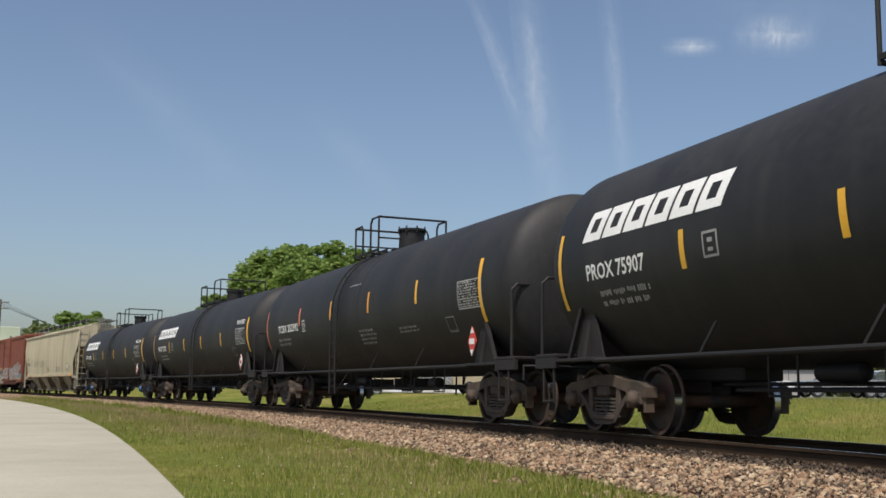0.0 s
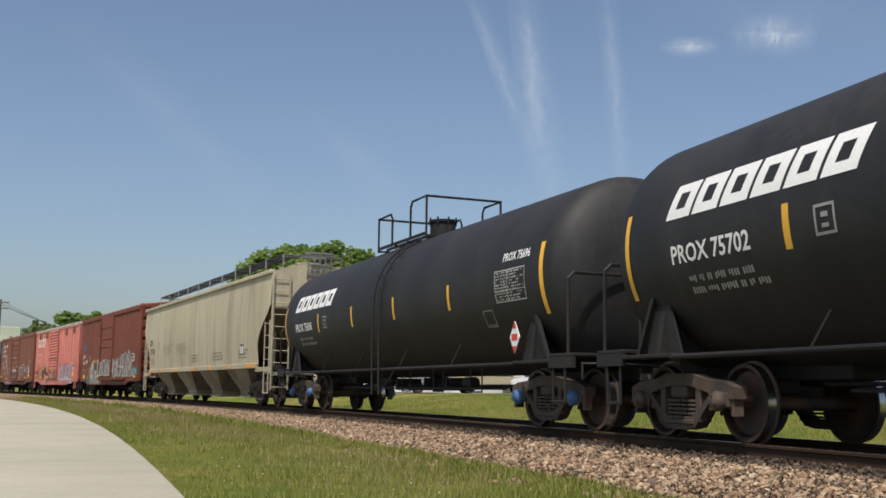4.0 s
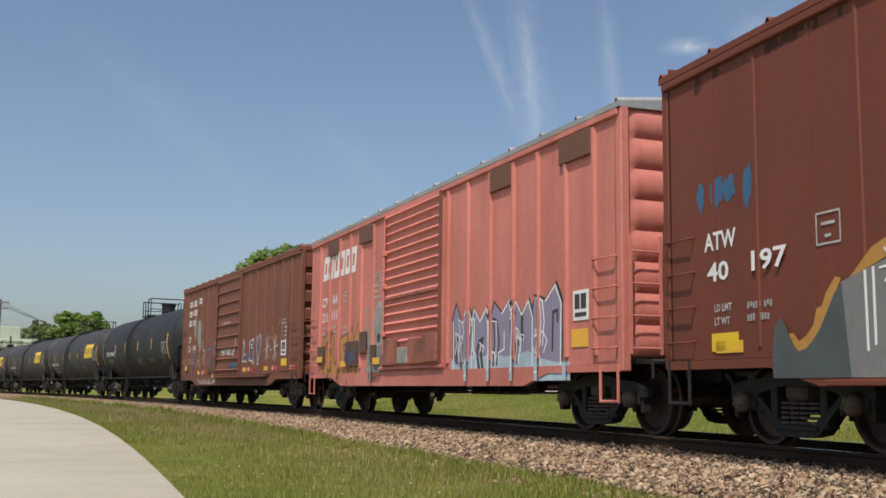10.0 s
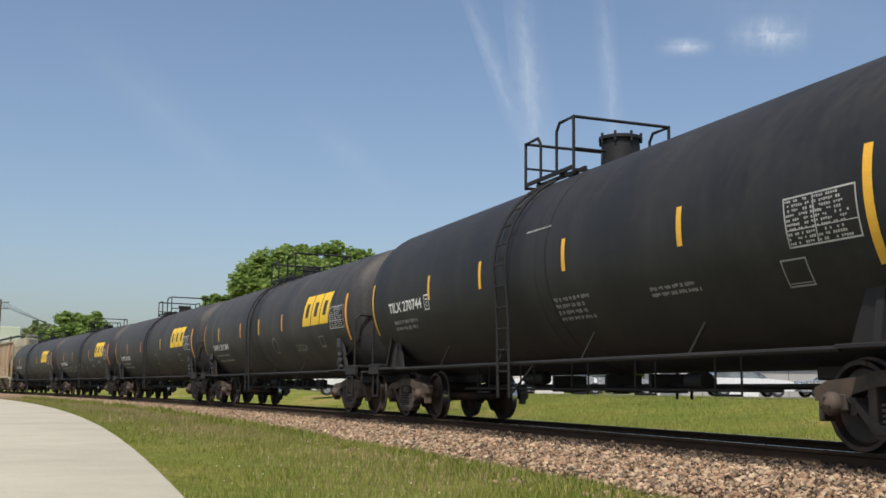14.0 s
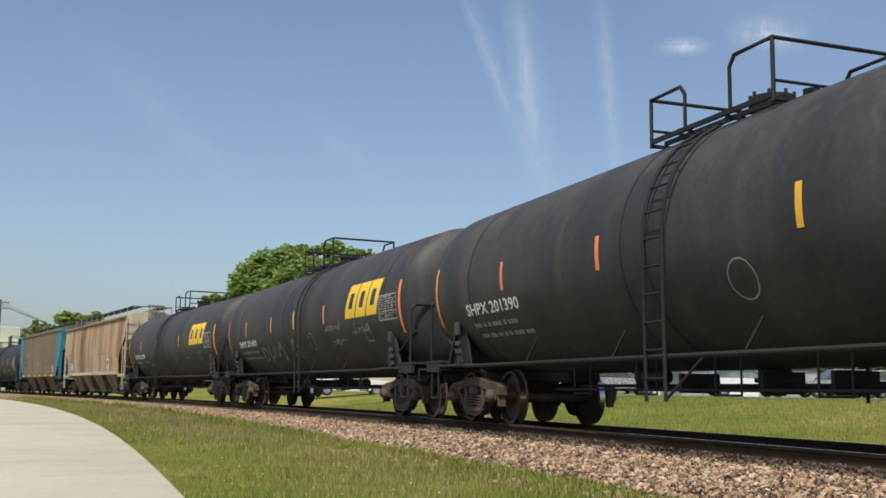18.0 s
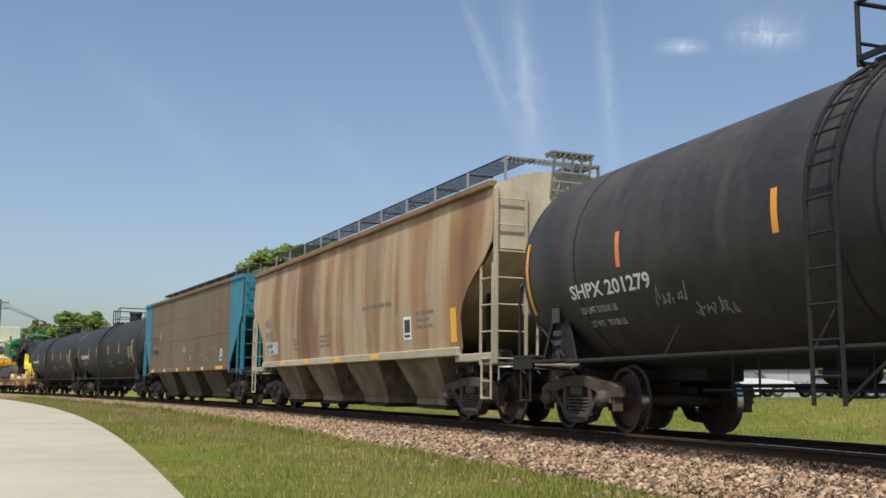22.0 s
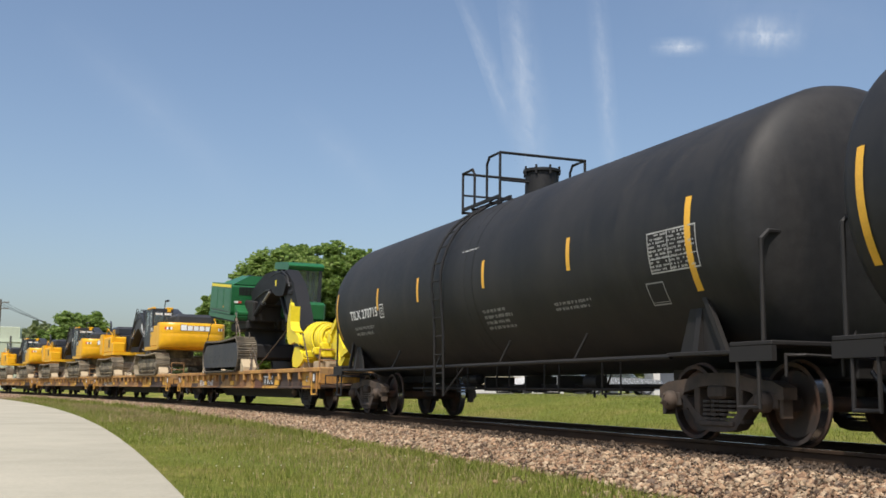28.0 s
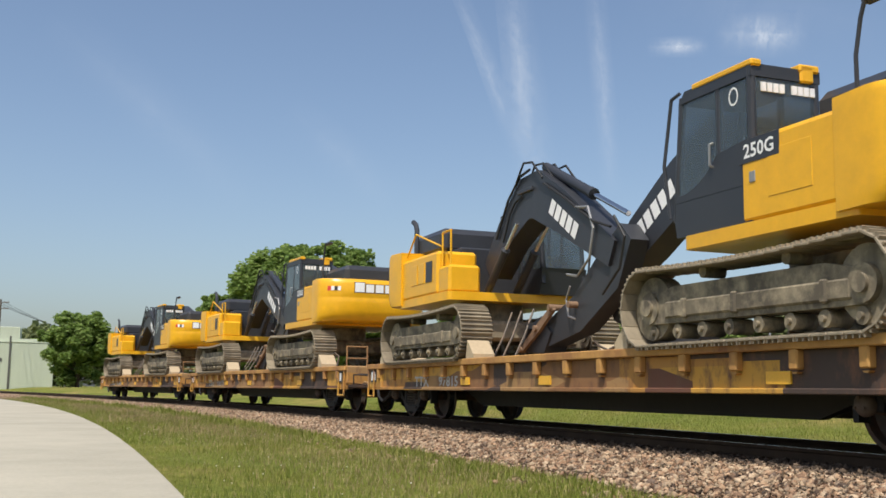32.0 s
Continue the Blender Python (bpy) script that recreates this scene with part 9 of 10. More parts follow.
# ---- ground ----
def lateral(x, y):
    """For arrays of places: s along the line, and n towards the camera's side."""
    P = np.stack([x.ravel(), y.ravel()], 1)
    keep = (_s > -330) & (_s < 120)
    ls, lx, ly, lh = _s[keep][::4], _x[keep][::4], _y[keep][::4], _h[keep][::4]
    out_s, out_n = np.empty(len(P)), np.empty(len(P))
    for a in range(0, len(P), 4000):
        d = (P[a:a + 4000, 0:1] - lx) ** 2 + (P[a:a + 4000, 1:2] - ly) ** 2
        i = d.argmin(1)
        dx, dy = P[a:a + 4000, 0] - lx[i], P[a:a + 4000, 1] - ly[i]
        out_s[a:a + 4000] = ls[i]
        out_n[a:a + 4000] = dx * np.sin(lh[i]) - dy * np.cos(lh[i])
    return out_s.reshape(x.shape), out_n.reshape(x.shape)


LOT = RAIL + 0.40


def terrain(x, y):
    s, n = lateral(x, y)
    far = np.clip((-n - 3.0) / 12.0, 0, 1)
    far = far * far * (3 - 2 * far)
    z = np.where(n < 0, 0.02 + (LOT - 0.02) * far, 0.0)
    z = np.where(np.abs(n) < 2.9, -0.12, z)
    z = z + 0.03 * np.sin(x * 0.9 + 1.3 * np.sin(y * 0.35)) * np.sin(y * 0.7) * (np.abs(n) > 4)
    return z, s, n


gx = np.concatenate([[-3000, -1500, -700, -350, -200, -140, -110], np.arange(-90, 60, 1.0), [64, 72, 85, 110, 150, 220, 400, 800, 1600, 3000]])
gy = np.concatenate([[-2000, -800, -300, -120, -60, -30], np.arange(-20, 125, 1.0), [130, 140, 155, 180, 220, 300, 450, 800, 1500, 3500]])
GX, GY = np.meshgrid(gx, gy)
GZ, _, _ = terrain(GX, GY)
_b = B()
_b.v = [tuple(p) for p in np.stack([GX.ravel(), GY.ravel(), GZ.ravel()], 1)]
nx_ = len(gx)
_b.f = [(j * nx_ + i, j * nx_ + i + 1, (j + 1) * nx_ + i + 1, (j + 1) * nx_ + i) for j in range(len(gy) - 1) for i in range(nx_ - 1)]
ground = new("ground", _b.mesh("ground", GRASS, 60))
tagged(ground, "mown green lawn with dry patches", "ground", kind="structure")


def along_strip(profile, s0, s1, step, name, mat, parent=None, label="", category="", kind="structure"):
    """A profile of (n, z) drawn along the line."""
    b = B()
    rings = []
    for s in np.arange(s0, s1 + step, step):
        r = []
        for n, z in profile:
            x, y, _ = on_line(s, n)
            r.append((x, y, z))
        rings.append(r)
    b.loft(rings)
    if parent:
        return part(name, b, mat, parent, label)
    ob = new(name, b.mesh(name, mat))
    return tagged(ob, label, category, kind=kind)


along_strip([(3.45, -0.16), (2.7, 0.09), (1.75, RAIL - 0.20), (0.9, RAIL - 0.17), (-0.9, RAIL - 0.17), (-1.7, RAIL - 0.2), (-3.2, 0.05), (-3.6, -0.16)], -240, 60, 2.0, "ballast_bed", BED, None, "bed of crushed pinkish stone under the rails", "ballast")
along_strip([(1.62, RAIL - 0.24), (1.50, RAIL - 0.168), (-1.28, RAIL - 0.165), (-1.32, RAIL - 0.24)], -240, 60, 2.0, "shaded_oily_ballast", SHADED_OILY, None, "oil-stained stone between the sleepers, with the train's shade in its colour", "ballast")
track = thing("railway_track", "single railway track with rusty rails on wooden sleepers", "railway track", kind="structure")
for n_ in (-0.755, 0.755):
    along_strip([(n_ - 0.07, RAIL - 0.172), (n_ + 0.07, RAIL - 0.172), (n_ + 0.07, RAIL - 0.155), (n_ + 0.012, RAIL - 0.13), (n_ + 0.012, RAIL - 0.05), (n_ + 0.036, RAIL - 0.035), (n_ + 0.036, RAIL - 0.008), (n_ + 0.028, RAIL - 0.001), (n_ - 0.028, RAIL - 0.001), (n_ - 0.036, RAIL - 0.008), (n_ - 0.036, RAIL - 0.035), (n_ - 0.012, RAIL - 0.05), (n_ - 0.012, RAIL - 0.13), (n_ - 0.07, RAIL - 0.155)], -240, 60, 1.0, "rail", RAIL_RUST, track, "rusty steel rail with a worn bright head")
    along_strip([(n_ - 0.026, RAIL - 0.0012), (n_ + 0.026, RAIL - 0.0012), (n_ + 0.026, RAIL), (n_ - 0.026, RAIL)], -240, 60, 1.0, "rail_head", RAIL_TOP, track)
SLEEPER = B().box(-0.11, 0.11, -1.30, 1.30, -0.15, 0.0, 0.015).mesh("sleeper", WOOD_TIE)
_plate = B()
for n_ in (-0.755, 0.755):
    _plate.box(-0.09, 0.09, n_ - 0.17, n_ + 0.17, 0.0, 0.012)
    for dx_ in (-0.05, 0.05):
        for dy_ in (-0.1, 0.1):
            _plate.box(dx_ - 0.012, dx_ + 0.012, n_ + dy_ - 0.02, n_ + dy_ + 0.02, 0.012, 0.035)
TIE_PLATE = _plate.mesh("tie_plate", RAIL_RUST)
rnd = random.Random(5)
for k in range(250):
    s_ = 26 - k * 0.5
    x_, y_, h_ = on_line(s_)
    t_ = part("sleeper", SLEEPER, None, track, at=pose(x_, y_, RAIL - 0.150 + rnd.uniform(-0.010, 0.0), 0, 0, math.degrees(h_) + rnd.uniform(-1, 1)))
    if s_ > -12:
        part("tie_plate", TIE_PLATE, None, t_)


def path_edge(y):
    d = y - 9.6
    return -2.3 - 0.34 * d - 0.00155 * d * d


_b = B()
rings_ = []
for y_ in np.arange(-14, 120, 2.0):
    x_ = path_edge(max(y_, 2)) if y_ > 2 else path_edge(2) + 0.1 * (2 - y_)
    rings_.append([(x_ - 5.6, y_ - 2.2, -0.1), (x_, y_, -0.1), (x_, y_, 0.035), (x_ - 0.05, y_, 0.05), (x_ - 5.55, y_ - 2.2, 0.05), (x_ - 5.6, y_ - 2.2, 0.035)])
_b.loft(rings_)
pav = new("path", _b.mesh("path", PAVING))
tagged(pav, "pale worn concrete path with a curving edge", "path", kind="structure")

rs = np.random.RandomState(3)


def scatter_mesh(name, pts, shape_v, shape_f, scale, spin, tilt, mat, jitter=0.0, squash=None):
    """Many small copies of one shape in a single mesh."""
    n, k = len(pts), len(shape_v)
    V = np.repeat(shape_v[None], n, 0)
    if jitter:
        V = V * (1 + rs.uniform(-jitter, jitter, (n, k, 1)))
    V = V * scale[:, None, None]
    if squash is not None:
        V = V * squash[:, None, :]
    c, s = np.cos(tilt)[:, None], np.sin(tilt)[:, None]
    y, z = V[..., 1] * c - V[..., 2] * s, V[..., 1] * s + V[..., 2] * c
    x = V[..., 0]
    c, s = np.cos(spin)[:, None], np.sin(spin)[:, None]
    V = np.stack([x * c - y * s, x * s + y * c, z], 2) + pts[:, None, :]
    F = np.array(shape_f)
    F = (F[None] + (np.arange(n) * k)[:, None, None]).reshape(-1, F.shape[1])
    me = bpy.data.meshes.new(name)
    me.vertices.add(n * k)
    me.vertices.foreach_set("co", V.astype(np.float32).ravel())
    w = F.shape[1]
    me.loops.add(F.size)
    me.loops.foreach_set("vertex_index", F.astype(np.int32).ravel())
    me.polygons.add(len(F))
    me.polygons.foreach_set("loop_start", np.arange(0, F.size, w, dtype=np.int32))
    me.update(calc_edges=True)
    me.materials.append(mat)
    return new(name, me)


def bed_height(n):
    return np.interp(n, [-3.6, -3.2, -1.7, -0.9, 0.9, 1.75, 2.7, 3.45], [-0.16, 0.05, RAIL - 0.2, RAIL - 0.17, RAIL - 0.17, RAIL - 0.2, 0.09, -0.16])


# crushed stone: dense where the camera stands close
octa = np.array([(1, 0, 0), (-1, 0, 0), (0, 1, 0), (0, -1, 0), (0, 0, 1), (0, 0, -1), (0.62, 0.62, 0.5), (-0.6, -0.6, 0.55)], float)
octa_f = [(6, 0, 2), (6, 2, 4), (6, 4, 0), (7, 1, 3), (7, 3, 4), (7, 4, 1), (2, 1, 4), (0, 3, 4), (2, 0, 5), (1, 2, 5), (3, 1, 5), (0, 3, 5)]
groups_ = [(-8, 19, 21000, 0.036), (-32, -8, 15000, 0.042), (-80, -32, 11000, 0.056)]
ps, sc = [], []
for a_, c_, n_, r_ in groups_:
    s_ = rs.uniform(a_, c_, n_)
    q_ = np.where(rs.rand(n_) < 0.94, rs.uniform(1.40, 3.25, n_), rs.uniform(-2.6, -1.3, n_))
    q_ = q_ + np.where(q_ > 2.9, rs.exponential(0.12, n_), 0)
    x_, y_, _ = on_line(s_, q_)
    z_ = np.maximum(bed_height(q_), np.where(q_ > 3.0, 0.0, -1))
    ps.append(np.stack([x_, y_, z_ + r_ * 0.25], 1))
    sc.append(r_ * rs.uniform(0.6, 1.5, n_))
ps, sc = np.concatenate(ps), np.concatenate(sc)
n_ = len(ps)
stones = scatter_mesh("ballast_stones", ps, octa, octa_f, sc, rs.uniform(0, 6.28, n_), rs.uniform(-0.5, 0.5, n_), STONE, 0.28, np.stack([rs.uniform(0.8, 1.3, n_), rs.uniform(0.7, 1.2, n_), rs.uniform(0.6, 1.0, n_)], 1))
tagged(stones, "pinkish crushed stone along the rails", "ballast", kind="stuff")
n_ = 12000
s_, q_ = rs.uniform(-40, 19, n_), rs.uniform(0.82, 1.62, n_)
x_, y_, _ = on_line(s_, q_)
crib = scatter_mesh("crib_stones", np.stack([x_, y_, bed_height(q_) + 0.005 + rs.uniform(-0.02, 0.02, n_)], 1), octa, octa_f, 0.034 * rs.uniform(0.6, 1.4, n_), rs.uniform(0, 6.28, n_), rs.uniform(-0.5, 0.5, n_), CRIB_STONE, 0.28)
tagged(crib, "oily crushed stone between the sleepers, darkened for the train's shade", "ballast", kind="stuff")

# grass blades: on the near lawn, and along the ballast's foot
blade = np.array([(-0.5, 0, 0), (0.5, 0, 0), (0.3, 0.12, 0.55), (-0.3, 0.12, 0.55), (0.0, 0.38, 1.0)], float) * np.array([0.085, 1, 1])
blade_f = [(0, 1, 2), (0, 2, 3), (3, 2, 4)]
N = 330000
nn = 3.05 + 9.0 * rs.rand(N) ** 1.4
ss_ = 17 - 72 * rs.rand(N) ** 1.6
x_, y_, _ = on_line(ss_, nn)
keep = (x_ > path_edge(y_) + rs.normal(0, 0.03, N)) & (y_ > 6.5) & (np.abs(x_ / np.maximum(y_, 1)) < 0.47)
x_, y_, nn = x_[keep], y_[keep], nn[keep]
clump = np.sin(x_ * 1.7 + 2 * np.sin(y_ * 0.9)) * np.sin(y_ * 1.3 + x_ * 0.6)
dist = np.hypot(x_, y_)
h_ = (0.036 + 0.05 * (clump + 1) / 2 + 0.10 * np.exp(-((nn - 3.3) / 0.35) ** 2) * rs.rand(len(x_))) * rs.uniform(0.6, 1.4, len(x_)) * np.clip(dist / 18, 0.9, 2.0)
tz, _, _ = terrain(x_, y_)
lawn = scatter_mesh("lawn_grass", np.stack([x_, y_, np.maximum(tz, -0.02) - 0.005], 1), blade, blade_f, h_, rs.uniform(0, 6.28, len(x_)), rs.uniform(-0.5, 0.3, len(x_)), BLADES)
tagged(lawn, "short green grass with dry stalks", "grass", kind="stuff")
# dry stalks at the ballast's foot and in patches
D = 95000
nn = 2.95 + np.abs(rs.normal(0, 1.3, D))
ss_ = 16 - 75 * rs.rand(D) ** 1.2
x_, y_, _ = on_line(ss_, nn)
keep = (x_ > path_edge(y_) + 0.05) & (y_ > 6.5) & (np.abs(x_ / np.maximum(y_, 1)) < 0.47) & (np.sin(x_ * 0.9 + y_ * 0.31) + np.sin(y_ * 0.55 - x_ * 0.4) > rs.uniform(-1.6, 1.0, D))
x_, y_ = x_[keep], y_[keep]
tz, _, _ = terrain(x_, y_)
dry_ = scatter_mesh("dry_stalks", np.stack([x_, y_, np.maximum(tz, -0.02) - 0.005], 1), blade, blade_f, 0.085 * rs.uniform(0.5, 1.4, len(x_)) * np.clip(np.hypot(x_, y_) / 18, 0.9, 2.0), rs.uniform(0, 6.28, len(x_)), rs.uniform(-0.9, 0.7, len(x_)), DRY)
tagged(dry_, "dry straw-coloured stalks along the ballast", "grass", kind="stuff")
# far bank
M = 210000
nn = -3.2 - 15 * rs.rand(M) ** 1.5
ss_ = 24 - 50 * rs.rand(M)
x_, y_, _ = on_line(ss_, nn)
keep = (y_ > 5) & (np.abs(x_ / np.maximum(y_, 1)) < 0.5)
x_, y_ = x_[keep], y_[keep]
tz, _, _ = terrain(x_, y_)
far_ = scatter_mesh("bank_grass", np.stack([x_, y_, tz - 0.01], 1), blade, blade_f, 0.085 * rs.uniform(0.4, 1.5, len(x_)), rs.uniform(0, 6.28, len(x_)), rs.uniform(-0.5, 0.3, len(x_)), BLADES)
tagged(far_, "green grass on the bank beyond the rails", "grass", kind="stuff")
# clover heads
K = 200
ss_ = 16 - 30 * rs.rand(K)
nn = 3.6 + 5 * rs.rand(K)
x_, y_, _ = on_line(ss_, nn)
keep = (x_ > path_edge(y_) + 0.2) & (y_ > 7)
fl = scatter_mesh("clover_flowers", np.stack([x_[keep], y_[keep], 0.06 + 0.03 * rs.rand(keep.sum())], 1), octa, octa_f, 0.010 * rs.uniform(0.6, 1.2, keep.sum()), rs.uniform(0, 6, keep.sum()), rs.uniform(-0.3, 0.3, keep.sum()), PETALS)
tagged(fl, "small pale clover heads in the lawn", "flowers", kind="stuff")


# ---- trees ----
leaf = np.array([(-0.5, -0.35, 0), (0.5, -0.35, 0.1), (0.55, 0.4, 0.0), (-0.45, 0.38, 0.12)], float)
leaf_f = [(0, 1, 2, 3)]


def tree(x, y, z, height, spread, seed, label, leaves=9000, size=0.42, mat=None, low=0.22, balls=26):
    """A trunk with limbs that end in clumps; the clumps crowd towards the outside of a lumpy dome."""
    r = np.random.RandomState(seed)
    t = thing("tree", label, "tree", "broadleaf trees", at=pose(x, y, z))
    b = B()
    top = height * 0.62
    b.cyl((0, 0, -0.3), (0.1, 0, top * 0.45), height * 0.028, 10, height * 0.02).cyl((0.1, 0, top * 0.45), (0, 0.1, top), height * 0.02, 8, height * 0.008)
    body = height * (1 - low)
    centres, lobes = [], r.uniform(0, 6.28, 5)
    for k in range(balls):
        d = r.normal(0, 1, 3)
        d /= np.linalg.norm(d)
        a = math.atan2(d[1], d[0])
        lump = 1 + 0.10 * math.sin(3 * a + lobes[0]) + 0.08 * math.sin(5 * a + lobes[1] + 2 * d[2]) + 0.06 * math.sin(7 * d[2] + lobes[2])
        q = (0.35 + 0.65 * r.rand() ** 0.45) * lump * 0.86
        c = Vector((d[0] * q * spread, d[1] * q * spread, height * low + body * (0.5 + 0.47 * d[2] * q)))
        rad = spread * r.uniform(0.12, 0.22)
        centres.append((c, rad))
        if k % 4 == 0:
            b.cyl(Vector((0.05, 0.05, min(top, c.z * 0.6))), c, height * 0.009, 5, height * 0.003)
    part("trunk", b, BARK, t)
    n = leaves // balls
    P = []
    for c, rad in centres:
        d = r.normal(0, 1, (n, 3))
        d /= np.linalg.norm(d, axis=1)[:, None]
        rr = rad * (0.30 + 0.85 * r.rand(n) ** 0.7)
        P.append(np.array(c) + d * rr[:, None] * np.array([1, 1, 0.80]))
    P = np.concatenate(P)
    P[:, 2] = np.maximum(P[:, 2], low * height * 0.6)
    n = len(P)
    V = np.repeat(leaf[None], n, 0) * (size * r.uniform(0.45, 1.15, (n, 1, 1)))
    a1, a2 = r.uniform(0, 6.28, n), r.uniform(-1.2, 1.2, n)
    c2, s2 = np.cos(a2)[:, None], np.sin(a2)[:, None]
    Y, Z = V[..., 1] * c2 - V[..., 2] * s2, V[..., 1] * s2 + V[..., 2] * c2
    c1, s1 = np.cos(a1)[:, None], np.sin(a1)[:, None]
    V = np.stack([V[..., 0] * c1 - Y * s1, V[..., 0] * s1 + Y * c1, Z], 2) + P[:, None, :]
    me = bpy.data.meshes.new("crown")
    me.from_pydata([tuple(q) for q in V.reshape(-1, 3)], [], [(4 * i, 4 * i + 1, 4 * i + 2, 4 * i + 3) for i in range(n)])
    me.materials.append(mat or LEAVES)
    part("crown", me, None, t)
    return t


def at_view(u, dist):
    """A place on the ground, u to the side for each metre ahead."""
    return u * dist, dist


def place_tree(u, dist, top, wide, seed, label, **kw):
    x, y = at_view(u, dist)
    tree(x, y, 0.5, 1.04 * top * dist + EYE - 0.5, 1.12 * wide * dist, seed, label, **kw)


GREEN_TREE = "full green broadleaf tree in summer leaf"
for u_, d_, top_, wide_, seed_, low_, n_ in (
        (-0.153, 118, 0.141, 0.047, 61, 0.05, 90000), (-0.095, 122, 0.146, 0.038, 62, 0.05, 74000), (-0.125, 127, 0.139, 0.034, 60, 0.08, 40000),
        (-0.055, 126, 0.112, 0.032, 63, 0.06, 34000), (-0.213, 130, 0.098, 0.022, 64, 0.08, 20000), (-0.190, 132, 0.086, 0.022, 65, 0.10, 16000),
        (-0.372, 175, 0.056, 0.022, 67, 0.05, 14000), (0.02, 130, 0.085, 0.030, 68, 0.08, 14000), (0.142, 115, 0.098, 0.042, 69, 0.05, 30000), (0.262, 120, 0.080, 0.024, 59, 0.05, 16000)):
    place_tree(u_, d_, top_, wide_, seed_, GREEN_TREE, leaves=n_, size=0.46, low=low_, balls=max(70, n_ // 170))
place_tree(-0.342, 150, 0.074, 0.031, 66, "dark green rounded tree beside a shed", leaves=26000, size=0.42, low=0.03, balls=150)


def tree_line(u0, u1, dist, tops, seed, n, name="far_trees"):
    """A far wood as one mass of leaves."""
    r = np.random.RandomState(seed)
    u = r.uniform(u0, u1, n)
    d = dist * r.uniform(0.94, 1.10, n)
    t = np.interp(u, np.linspace(u0, u1, len(tops)), tops)
    bumps = 0.92 + 0.06 * np.sin(u * 150 + seed) * np.sin(u * 61) + 0.035 * np.sin(u * 420 + 2 * np.sin(u * 97))
    z = EYE - 0.5 + (t * bumps * dist) * r.rand(n) ** 0.55
    P = np.stack([u * d, d, z], 1)
    ob = scatter_mesh(name, P, leaf, leaf_f, dist * 0.0055 * r.uniform(0.5, 1.3, n), r.uniform(0, 6.28, n), r.uniform(-1.3, 1.3, n), FAR_LEAVES)
    tagged(ob, "distant line of green trees", "trees", kind="stuff")


tree_line(-0.43, -0.27, 260, [0.052, 0.060, 0.058, 0.050, 0.045], 71, 9000)
tree_line(0.26, 0.46, 150, [0.060, 0.078, 0.086, 0.092, 0.100, 0.104], 72, 30000)
tree_line(0.10, 0.33, 185, [0.060, 0.074, 0.070, 0.074, 0.070], 73, 22000)
tree_line(-0.30, 0.12, 330, [0.045, 0.05, 0.05, 0.045], 74, 9000)


# ---- buildings ----
SHED_GREEN = paint("pale_green_cladding", (0.50, 0.55, 0.43), (0.42, 0.47, 0.36), 0.6, big=0.1, amount=0.4, streak=0.3)
SHED_DARK = paint("dark_trim", (0.10, 0.10, 0.09), (0.06, 0.06, 0.055), 0.6)
PALE_WALL = paint("pale_wall", (0.62, 0.60, 0.54), (0.5, 0.48, 0.43), 0.7, big=0.2)
ROOF_GREY = paint("shingle_roof", (0.22, 0.20, 0.18), (0.14, 0.13, 0.12), 0.85)
CAR_WHITE = paint("car_white", (0.75, 0.75, 0.74), (0.65, 0.65, 0.64), 0.25, amount=0.2, bumpy=0.0)
CAR_SILVER = paint("car_silver", (0.42, 0.43, 0.44), (0.36, 0.37, 0.38), 0.25, 0.6, amount=0.2, bumpy=0.0)
CAR_RED = paint("car_red", (0.30, 0.02, 0.02), (0.2, 0.02, 0.02), 0.25, amount=0.2, bumpy=0.0)
CAR_TAN = paint("car_tan", (0.42, 0.36, 0.24), (0.35, 0.30, 0.2), 0.3, amount=0.2, bumpy=0.0)
TYRE = paint("tyre", (0.02, 0.02, 0.02), (0.04, 0.04, 0.04), 0.8)


def shed():
    # it stands square to the line of sight, its right wall end on
    d = 165.0
    t = thing("shed", "pale green clad shed with a stepped roofline", "building", at=pose(-0.3650 * d, d, 0.40, 0, 0, 20))
    r = d / math.cos(radians(20)) * 1.0

    def wall(x0, x1, top, y0, deep):
        part("wall", B().box(x0 * r, x1 * r, y0, y0 + deep, -0.5, top * r, 0.05), SHED_GREEN, t)
    wall(-0.0500, 0.0, 0.0405, 0.0, 9)
    wall(-0.0490, -0.0290, 0.0545, 0.8, 8)
    wall(-0.0290, -0.0150, 0.0440, 0.6, 8)
    part("pilaster", B().box(-0.0372 * r, -0.0356 * r, -0.14, -0.002, -0.5, 0.046 * r), SHED_DARK, t)
    part("coping", B().box(-0.0500 * r, 0.0005 * r, -0.08, 9, 0.0406 * r, 0.0416 * r, 0.03), SHED_GREEN, t)
    part("vent", B().box(-0.0450 * r, -0.0425 * r, -0.1, -0.002, 0.024 * r, 0.027 * r, 0.02), SHED_DARK, t)
    part("lean_to", B().prism([(0.0, 0.021 * r), (0.012 * r, 0.016 * r), (0.012 * r, 0.018 * r), (0.0, 0.024 * r)], 2, 8), PALE_WALL, t)
    for k in range(16):
        x = -0.0495 * r + k * 0.0031 * r
        part("cladding_rib", B().box(x - 0.02, x + 0.02, -0.025, -0.001, -0.4, 0.0400 * r), SHED_GREEN, t)


shed()


